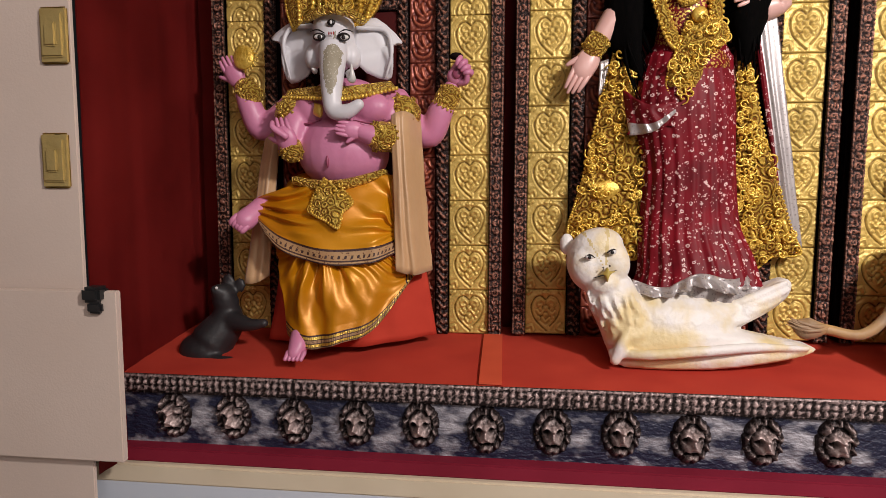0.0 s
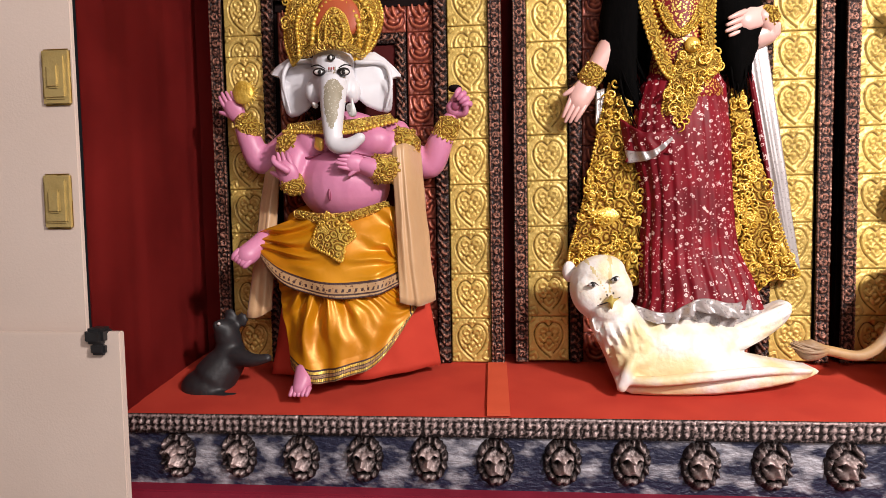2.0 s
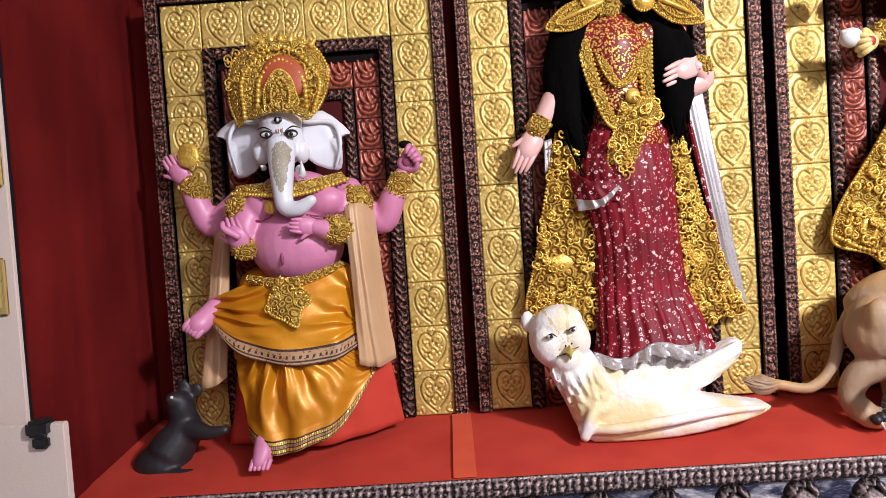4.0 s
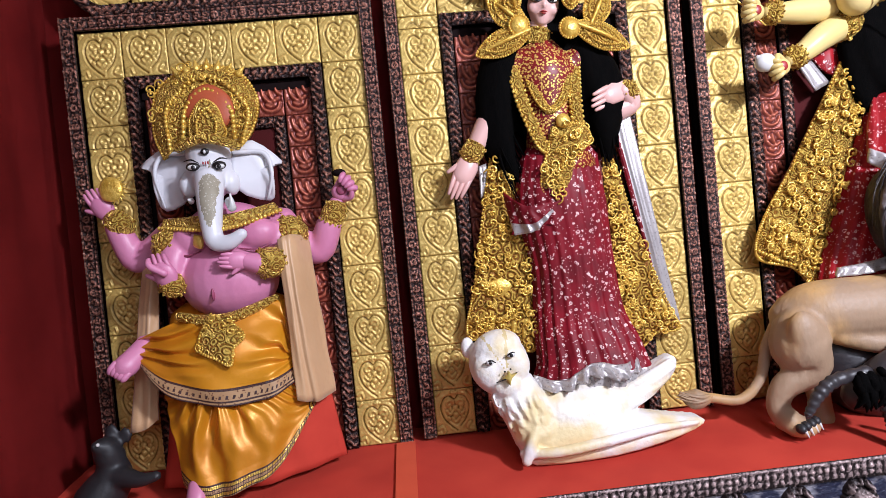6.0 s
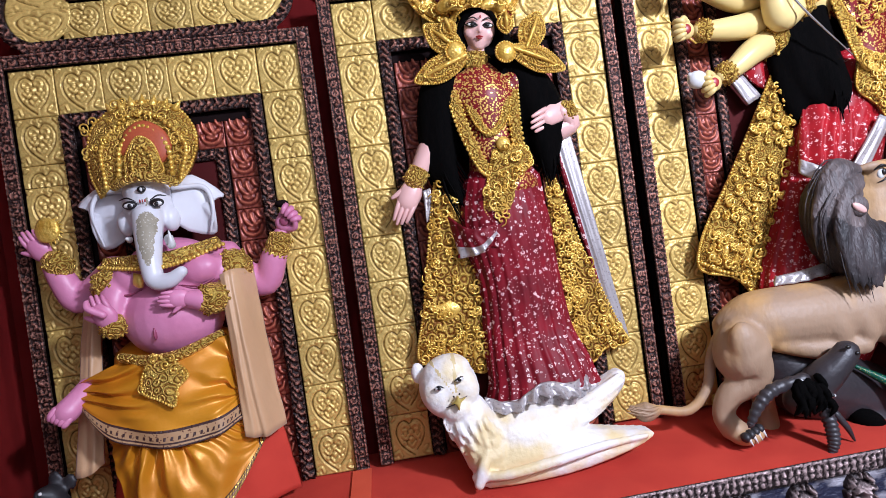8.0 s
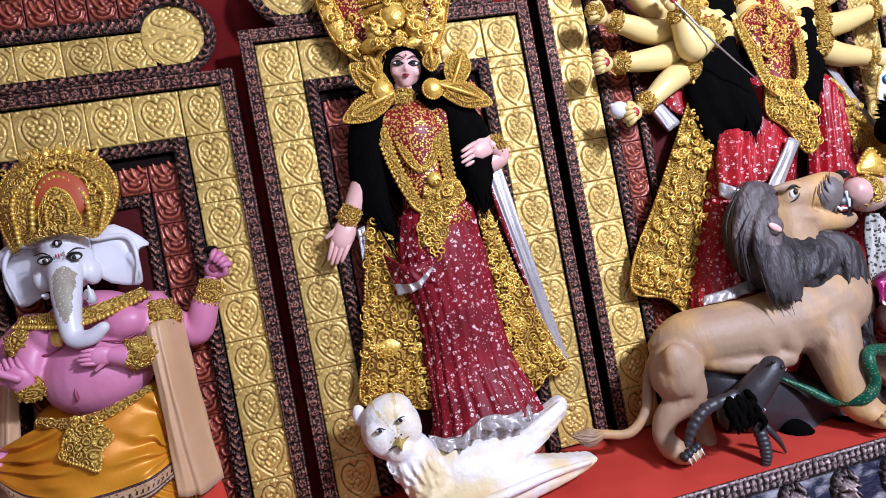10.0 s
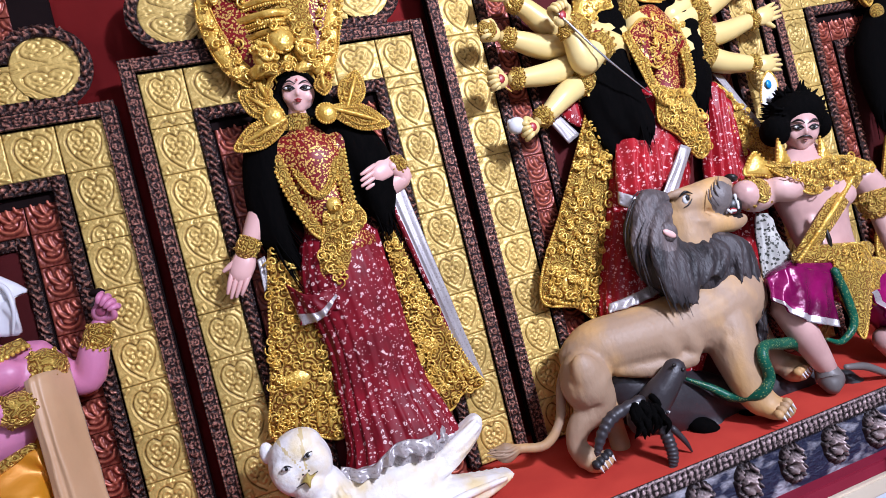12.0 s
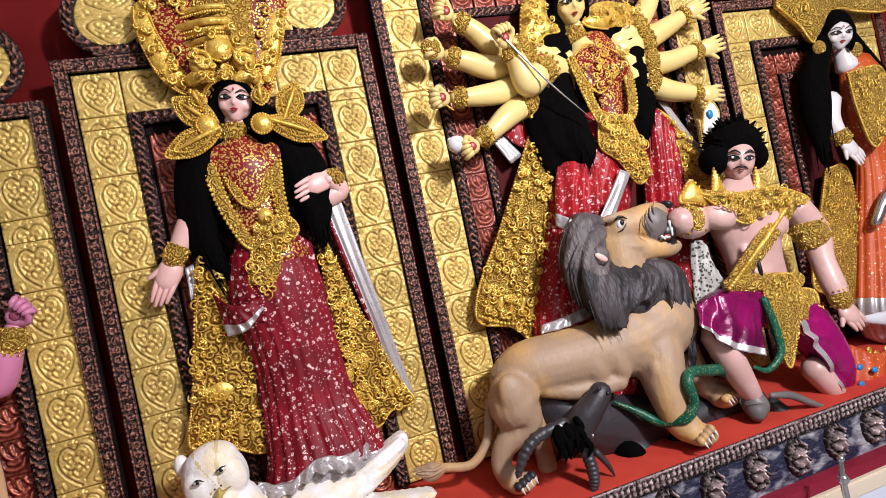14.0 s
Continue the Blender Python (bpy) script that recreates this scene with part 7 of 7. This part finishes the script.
# ---- the many-armed statue ----
u = Form()
u.tube([(1.942, -0.056, 1.949), (1.874, -0.060, 1.788), (1.789, -0.060, 1.599), (1.713, -0.060, 1.391), (1.642, -0.076, 1.188), (1.631, -0.110, 0.979)], [0.10, 0.155, 0.165, 0.165, 0.18, 0.19], RED_SAREE, 110, 36, 0.6, skirt_ripple(21, 0.03, 2.0))
u.drape([(2.158, -0.049, 1.982), (2.213, -0.056, 1.949), (2.301, -0.049, 1.820)], [(1.993, -0.054, 1.240), (2.094, -0.085, 1.194), (2.340, -0.054, 1.210)], RED_SAREE, 50, 30, 0.02, 0.014, 5, 0.01, 6.0)
u.drape([(1.729, -0.056, 1.912), (1.841, -0.080, 1.912), (1.960, -0.120, 1.824)], [(1.606, -0.150, 1.611), (1.696, -0.190, 1.589), (1.868, -0.170, 1.646)], RED_SAREE, 40, 20, 0.02, 0.010, 5, 0.01, 3.0)
u.drape([(1.601, -0.165, 1.624), (1.638, -0.190, 1.593), (1.720, -0.195, 1.552)], [(1.590, -0.165, 1.581), (1.627, -0.190, 1.546), (1.703, -0.195, 1.503)], SILVER, 20, 6, 0.01, 0.003, 3, 0.008)
u.drape([(1.888, -0.185, 1.737), (1.927, -0.185, 1.713)], [(1.737, -0.200, 1.560), (1.790, -0.200, 1.539)], SILVER, 10, 16, 0.006, 0.003, 2, 0.008)
u.drape([(1.445, -0.186, 1.252), (1.533, -0.194, 1.262), (1.642, -0.192, 1.278)], [(1.428, -0.195, 1.223), (1.516, -0.210, 1.227), (1.635, -0.208, 1.239)], SILVER, 24, 6, 0.01, 0.006, 4, 0.008)


def torso(t):
    t.tube([(1.972, -0.054, 2.247), (1.973, -0.056, 2.153), (1.989, -0.056, 2.001), (1.990, -0.056, 1.874), (1.977, -0.056, 1.772)], [0.095, 0.115, 0.090, 0.095, 0.12], BODICE, 20, 16, 0.68)
    t.ball((1.882, -0.105, 2.145), (0.055, 0.05, 0.055), BODICE)
    t.ball((2.025, -0.105, 2.129), (0.055, 0.05, 0.055), BODICE)


u.melt(torso, 0.010, BODICE, 5)
u.tube([(1.900, -0.056, 2.344), (1.906, -0.058, 2.286), (1.918, -0.060, 2.238)], [0.036, 0.036, 0.06], YELLOW, 14)
u.face((1.890, -0.080, 2.418), 0.060, 0.078, YELLOW, (0.97, -0.22, 0), False, None, 18)
# arms, by shoulder, elbow and wrist
def arm(q, rad):
    u.tube(q, rad, YELLOW, 14, 22)
    v = curve(q, 20)
    u.band(tuple(v[17]), tuple(v[19]), 0.036, FILIGREE)
    u.band(tuple(v[5]), tuple(v[7]), 0.056, FILIGREE)


arm([(1.841, -0.049, 2.204), (1.687, -0.054, 2.252), (1.545, -0.070, 2.287), (1.465, -0.080, 2.355), (1.403, -0.090, 2.392)], [0.05, 0.05, 0.046, 0.036, 0.026])
arm([(1.835, -0.049, 2.182), (1.665, -0.054, 2.210), (1.515, -0.070, 2.208), (1.402, -0.090, 2.239), (1.341, -0.100, 2.258)], [0.05, 0.048, 0.046, 0.036, 0.026])
arm([(1.822, -0.060, 2.157), (1.719, -0.100, 2.175), (1.612, -0.140, 2.108), (1.576, -0.160, 2.189), (1.549, -0.170, 2.240)], [0.05, 0.052, 0.048, 0.038, 0.026])
arm([(1.819, -0.049, 2.116), (1.648, -0.054, 2.134), (1.511, -0.080, 2.108), (1.390, -0.100, 2.101), (1.331, -0.110, 2.103)], [0.05, 0.046, 0.044, 0.034, 0.024])
arm([(1.814, -0.049, 2.094), (1.654, -0.056, 2.066), (1.532, -0.090, 2.017), (1.453, -0.100, 1.968), (1.393, -0.110, 1.940)], [0.05, 0.046, 0.044, 0.034, 0.024])
arm([(2.082, -0.049, 2.226), (2.192, -0.054, 2.243), (2.286, -0.070, 2.274), (2.379, -0.090, 2.313), (2.418, -0.100, 2.329)], [0.05, 0.048, 0.044, 0.034, 0.024])
arm([(2.071, -0.049, 2.181), (2.184, -0.054, 2.155), (2.296, -0.070, 2.149), (2.399, -0.090, 2.167), (2.449, -0.100, 2.170)], [0.05, 0.048, 0.044, 0.034, 0.024])
arm([(2.073, -0.049, 2.134), (2.180, -0.054, 2.084), (2.266, -0.070, 2.033), (2.356, -0.090, 2.004), (2.402, -0.100, 1.991)], [0.05, 0.048, 0.044, 0.034, 0.024])
arm([(2.075, -0.049, 2.251), (2.165, -0.054, 2.300), (2.248, -0.060, 2.373), (2.304, -0.070, 2.459), (2.337, -0.070, 2.529)], [0.05, 0.048, 0.044, 0.034, 0.024])
# closed fists
for q, e in (((1.357, -0.110, 2.413), (-1, 0, 0.3)), ((1.287, -0.120, 2.272), (-1, 0, 0.2)), ((1.525, -0.190, 2.269), (-0.4, 0, 1)), ((1.267, -0.130, 2.100), (-1, 0, 0)), ((1.340, -0.130, 1.914), (-1, 0, -0.3))):
    u.fist(q, e, YELLOW)
u.hand((2.418, -0.100, 2.329), (2.518, -0.120, 2.366), YELLOW, 0.030, 0.008, (0, 0, 1))
u.hand((2.449, -0.100, 2.170), (2.561, -0.120, 2.194), YELLOW, 0.030, 0.008, (0, 0, 1))
u.hand((2.402, -0.100, 1.991), (2.503, -0.120, 1.976), YELLOW, 0.030, 0.010, (0, 0, 1))
# hair
lines = [[(1.851, -0.049, 2.409), (1.744, -0.056, 2.234), (1.700, -0.080, 2.053), (1.712, -0.100, 1.891), (1.793, -0.120, 1.765)],
         [(1.817, -0.046, 2.367), (1.694, -0.051, 2.174), (1.672, -0.060, 1.996), (1.679, -0.070, 1.838), (1.689, -0.080, 1.746)],
         [(1.953, -0.049, 2.401), (2.124, -0.054, 2.244), (2.148, -0.056, 2.075), (2.143, -0.060, 1.957), (2.128, -0.060, 1.841)],
         [(1.867, -0.049, 2.316), (1.769, -0.080, 2.133), (1.769, -0.110, 1.947), (1.793, -0.130, 1.839), (1.785, -0.140, 1.762)]]


def mass(t):
    t.ball((1.905, -0.060, 2.445), (0.076, 0.066, 0.094), HAIR, 18, 12)
    for q in lines:
        t.tube(q, [0.035, 0.062, 0.066, 0.050, 0.012], HAIR, 14, 20, 0.7)
    t.tube([(1.976, -0.039, 2.311), (1.979, -0.036, 2.102), (1.963, -0.036, 1.871)], [0.10, 0.17, 0.15], HAIR, 16, 12, 0.4)


u.melt(mass, 0.011, HAIR, 3)
u.tresses(lines, HAIR, 90, 0.006, 0.035, 12)
# jewels over the bodice
bib = [(1.833, -0.125, 2.197), (1.909, -0.120, 2.241), (2.015, -0.120, 2.204), (2.055, -0.120, 2.155), (1.962, -0.155, 2.084), (1.889, -0.160, 2.036), (1.841, -0.155, 2.098)]
u.plate(bib, 0.012, 0.012, BODICE, 3, (0.005, GOLD))
u.scrolls(bib, 24, 0.016, GOLD, -0.170, 71, 0.003)
for q, w in (([(1.826, -0.120, 2.189), (1.834, -0.160, 2.032), (1.867, -0.165, 1.928), (1.920, -0.165, 1.889), (2.016, -0.150, 1.946), (2.045, -0.135, 2.082), (2.045, -0.110, 2.194)], 0.013), ([(1.844, -0.160, 2.074), (1.844, -0.165, 1.986), (1.917, -0.165, 1.933)], 0.009)):
    u.tube(q, [w * 1.5] * len(q), FILIGREE, 10, None, 0.55)
    u.rope([(p[0] - w * 1.4, p[1] - 0.004, p[2]) for p in q], w * 0.5, GOLD, 2.0)
    u.rope([(p[0] + w * 1.4, p[1] - 0.004, p[2]) for p in q], w * 0.5, GOLD, 2.0)
sash = [(1.862, -0.155, 1.933), (1.977, -0.155, 1.939), (2.021, -0.155, 1.855), (2.034, -0.160, 1.718), (1.968, -0.165, 1.674), (1.903, -0.165, 1.772), (1.840, -0.160, 1.837)]
u.plate(sash, 0.012, 0.022, FILIGREE, 3, (0.005, GOLD))
u.scrolls(sash, 60, 0.020, GOLD, -0.182, 72)
u.band((1.893, -0.058, 2.314), (1.904, -0.060, 2.280), 0.044, FILIGREE)
for wing, seed in (([(1.648, -0.070, 2.271), (1.703, -0.070, 2.454), (1.798, -0.070, 2.493), (1.784, -0.080, 2.376), (1.818, -0.090, 2.314), (1.754, -0.090, 2.303), (1.700, -0.080, 2.255)], 73), ([(1.926, -0.090, 2.338), (1.999, -0.080, 2.405), (2.101, -0.070, 2.415), (2.221, -0.060, 2.375), (2.139, -0.070, 2.295), (2.054, -0.080, 2.304), (1.959, -0.090, 2.317)], 74)):
    u.plate(wing, 0.012, 0.022, GOLD, 3, (0.005, GOLD))
    u.scrolls(wing, 22, 0.016, GOLD, -0.115, seed)
halo = [(1.677, -0.046, 2.558), (1.802, -0.046, 2.778), (2.012, -0.046, 2.912), (2.174, -0.046, 2.815), (2.219, -0.046, 2.550), (2.023, -0.054, 2.545), (1.927, -0.056, 2.583), (1.840, -0.054, 2.532)]
u.plate(halo, 0.025, 0.04, FILIGREE, 3, (0.006, GOLD))
# gilt panels that hang at the sides
left_panel = [(1.672, -0.054, 2.032), (1.699, -0.054, 1.884), (1.621, -0.054, 1.587), (1.511, -0.054, 1.348), (1.461, -0.056, 1.188), (1.383, -0.054, 1.253), (1.264, -0.054, 1.299), (1.292, -0.054, 1.418), (1.403, -0.054, 1.586), (1.545, -0.054, 1.818)]
right_panel = [(2.227, -0.044, 1.963), (2.284, -0.044, 1.907), (2.396, -0.044, 1.722), (2.488, -0.044, 1.559), (2.370, -0.044, 1.567), (2.263, -0.044, 1.659), (2.216, -0.044, 1.809)]
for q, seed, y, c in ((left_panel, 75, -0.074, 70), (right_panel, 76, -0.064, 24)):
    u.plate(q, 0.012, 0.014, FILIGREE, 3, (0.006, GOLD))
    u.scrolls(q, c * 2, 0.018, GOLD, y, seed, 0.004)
u.rope([(1.313, -0.060, 1.423), (1.410, -0.060, 1.381), (1.513, -0.060, 1.351)], 0.008, GOLD)
u.rope([(1.267, -0.060, 1.319), (1.350, -0.062, 1.274), (1.467, -0.068, 1.240)], 0.008, GOLD)
for i in range(5):
    p, q = curve([(1.326, -0.058, 1.378), (1.493, -0.058, 1.330)], 4)[i], curve([(1.310, -0.058, 1.326), (1.466, -0.061, 1.272)], 4)[i]
    u.tube([p, q], [0.013, 0.008], GOLD, 8, 4)
u.drape([(1.464, -0.041, 1.954), (1.517, -0.041, 1.957)], [(1.525, -0.044, 1.846), (1.578, -0.044, 1.871)], SILVER, 8, 8, 0.0, 0.003, 2, 0.008)
u.drape([(1.502, -0.039, 1.993), (1.646, -0.039, 1.995)], [(1.547, -0.039, 1.931), (1.618, -0.039, 1.876)], RED_SAREE, 12, 8, 0.0, 0.005, 2, 0.01)
u.drape([(2.240, -0.039, 1.999), (2.280, -0.039, 1.988)], [(2.400, -0.039, 1.722), (2.446, -0.039, 1.702)], SILVER, 8, 12, 0.0, 0.003, 2, 0.008)
# what they hold
u.ball((1.290, -0.140, 1.932), (0.034, 0.026, 0.030), EYE)
u.tube([(1.290, -0.140, 1.932), (1.266, -0.140, 1.950)], [0.024, 0.010], EYE, 10)
u.tube([(1.200, -0.130, 2.159), (1.308, -0.130, 2.055)], [0.003, 0.003], GOLD, 6)
u.tube([(1.499, -0.210, 2.289), (1.645, -0.210, 2.100), (1.792, -0.210, 1.940)], [0.004, 0.004, 0.002], STEEL, 8)
u.ball((1.697, -0.120, 2.196), (0.034, 0.03, 0.026), LIPS)
u.ball((1.269, -0.140, 2.279), (0.036, 0.026, 0.036), FILIGREE)
u.plate([(2.378, -0.125, 1.919), (2.420, -0.125, 1.949), (2.448, -0.125, 1.898), (2.415, -0.125, 1.819), (2.363, -0.125, 1.763), (2.351, -0.125, 1.839)], 0.008, 0.012, EYE, 3, (0.005, GOLD))
u.ball((2.388, -0.142, 1.896), (0.013, 0.006, 0.018), BLUE)
u.finish("many_armed_statue", "many-armed yellow clay statue in red saree with gilt jewels", "statue")

# ---- the pale statue in orange at the next panel ----
w = Form()
w.face((3.209, -0.110, 2.165), 0.056, 0.065, material("white_flesh_paint", (0.74, 0.68, 0.66), 0.4, 0, (0.66, 0.60, 0.58), 8, 0.03), (0.86, -0.51, 0), False, None, 12, 8)
WF = w.mats[0]
w.tube([(3.267, -0.070, 2.088), (3.282, -0.070, 2.020)], [0.036, 0.05], WF, 12)
w.tube([(3.353, -0.070, 2.012), (3.312, -0.080, 1.799), (3.320, -0.080, 1.583), (3.278, -0.082, 1.271), (3.140, -0.122, 0.880)], [0.10, 0.11, 0.10, 0.15, 0.19], lambda v: SILVER if v > 0.95 else ORANGE, 100, 30, 0.62, skirt_ripple(19, 0.03, 3.0))
w.tube([(3.125, -0.080, 1.888), (3.087, -0.090, 1.799), (3.106, -0.110, 1.692)], [0.042, 0.040, 0.026], WF, 12)
w.hand((3.101, -0.110, 1.698), (3.176, -0.130, 1.573), WF, 0.030, 0.004, (0.7, 0, 0.6))
w.band((3.095, -0.105, 1.726), (3.113, -0.110, 1.691), 0.036, FILIGREE)
hl = [[(3.214, -0.070, 2.213), (3.059, -0.080, 2.014), (3.012, -0.090, 1.835), (2.984, -0.100, 1.605)], [(3.356, -0.050, 2.183), (3.444, -0.050, 1.982), (3.551, -0.050, 1.832), (3.560, -0.050, 1.609)]]


def shade(t):
    t.ball((3.237, -0.090, 2.197), (0.073, 0.064, 0.092), HAIR, 16, 10)
    for q in hl:
        t.tube(q, [0.03, 0.06, 0.06, 0.015], HAIR, 14, 18)


w.melt(shade, 0.011, HAIR, 3)
w.tresses(hl, HAIR, 40, 0.006, 0.03, 14)
bibs = [(3.165, -0.150, 1.977), (3.376, -0.150, 1.980), (3.353, -0.160, 1.769), (3.209, -0.170, 1.632), (3.152, -0.170, 1.792)]
w.plate(bibs, 0.012, 0.022, FILIGREE, 3, (0.005, GOLD))
w.scrolls(bibs, 36, 0.02, GOLD, -0.185, 81)
crown_w = [(2.972, -0.046, 2.349), (3.095, -0.046, 2.606), (3.454, -0.046, 2.756), (3.696, -0.046, 2.551), (3.672, -0.050, 2.295), (3.416, -0.080, 2.273), (3.282, -0.090, 2.292), (3.161, -0.080, 2.254), (3.111, -0.070, 2.157), (3.062, -0.060, 2.244)]
w.plate(crown_w, 0.02, 0.04, FILIGREE, 3, (0.006, GOLD))
w.scrolls(crown_w, 60, 0.022, GOLD, -0.085, 82)
for q in ((3.085, -0.110, 2.116), (3.303, -0.110, 2.088)):
    w.ball(q, (0.034, 0.02, 0.034), FILIGREE)
pan = [(3.033, -0.060, 1.579), (3.161, -0.060, 1.560), (3.150, -0.065, 1.244), (3.052, -0.092, 0.976), (2.874, -0.085, 1.042), (2.802, -0.078, 1.109), (2.924, -0.060, 1.339)]
w.plate(pan, 0.012, 0.014, FILIGREE, 3, (0.006, GOLD))
w.scrolls(pan, 70, 0.021, GOLD, -0.082, 83)
w.tube([(3.111, -0.170, 1.305), (3.189, -0.180, 1.404), (3.326, -0.180, 1.483)], [0.02, 0.024, 0.02], STEEL, 10)
w.finish("pale_statue", "pale standing clay statue in orange saree with gilt crown", "statue")

y = Form()


def swan(t):
    t.tube([(2.775, -0.222, 0.970), (2.888, -0.226, 0.932), (3.074, -0.230, 0.900)], [0.004, 0.022, 0.05], WHITE, 12, None, 0.6)
    t.ball((3.160, -0.240, 0.782), (0.16, 0.10, 0.10), WHITE, 16, 12)
    t.tube([(3.068, -0.240, 0.707), (3.026, -0.240, 0.573)], [0.05, 0.05], WHITE, 12)


y.melt(swan, 0.010, WHITE, 4)
y.finish("swan_statue", "white clay swan at the pale statue's feet", "statue")

m = Form()
m.drape([(2.674, -0.291, 0.884), (2.735, -0.316, 0.837), (2.916, -0.297, 0.824)], [(2.551, -0.330, 0.687), (2.625, -0.350, 0.627), (2.844, -0.330, 0.639)], ORANGE, 30, 16, 0.03, 0.008, 4, 0.01)
m.scrolls([(2.631, -0.322, 0.875), (2.873, -0.327, 0.826), (2.829, -0.330, 0.643), (2.568, -0.330, 0.694)], 12, 0.022, GOLD, -0.315, 91, 0.005)
m.rope([(2.522, -0.360, 0.723), (2.590, -0.385, 0.672), (2.809, -0.360, 0.672)], 0.012, GOLD)
for q in ((2.614, -0.360, 0.817), (2.595, -0.368, 0.758), (2.669, -0.372, 0.794), (2.645, -0.378, 0.725)):
    m.ball(q, (0.014, 0.008, 0.012), BLUE)
m.finish("embroidered_saddlecloth", "orange embroidered cloth with gilt scrolls and blue studs beside the warrior", "cloth")

# ---- the post in front ----
z = Form()
z.tube([(2.139, -0.620, 0.679), (2.131, -0.620, 0.619), (2.130, -0.620, 0.548)], [0.006, 0.010, 0.010], STEEL, 12)
c = (2.141, -0.620, 0.684)
z.ball(c, 0.011, STEEL)
z.tube([(2.134, -0.620, 0.627), (2.133, -0.620, 0.615)], [0.016, 0.016], STEEL, 12)
z.tube([(2.132, -0.620, 0.556), ((2.132, -0.620, 0.556)[0], -0.62, 0.03)], [0.012, 0.012], STEEL, 12)
z.tube([((2.132, -0.620, 0.556)[0], -0.62, 0.002), ((2.132, -0.620, 0.556)[0], -0.62, 0.03)], [0.12, 0.11], STEEL, 24, 4)
z.finish("barrier_post", "polished steel barrier post with a small finial", "post")
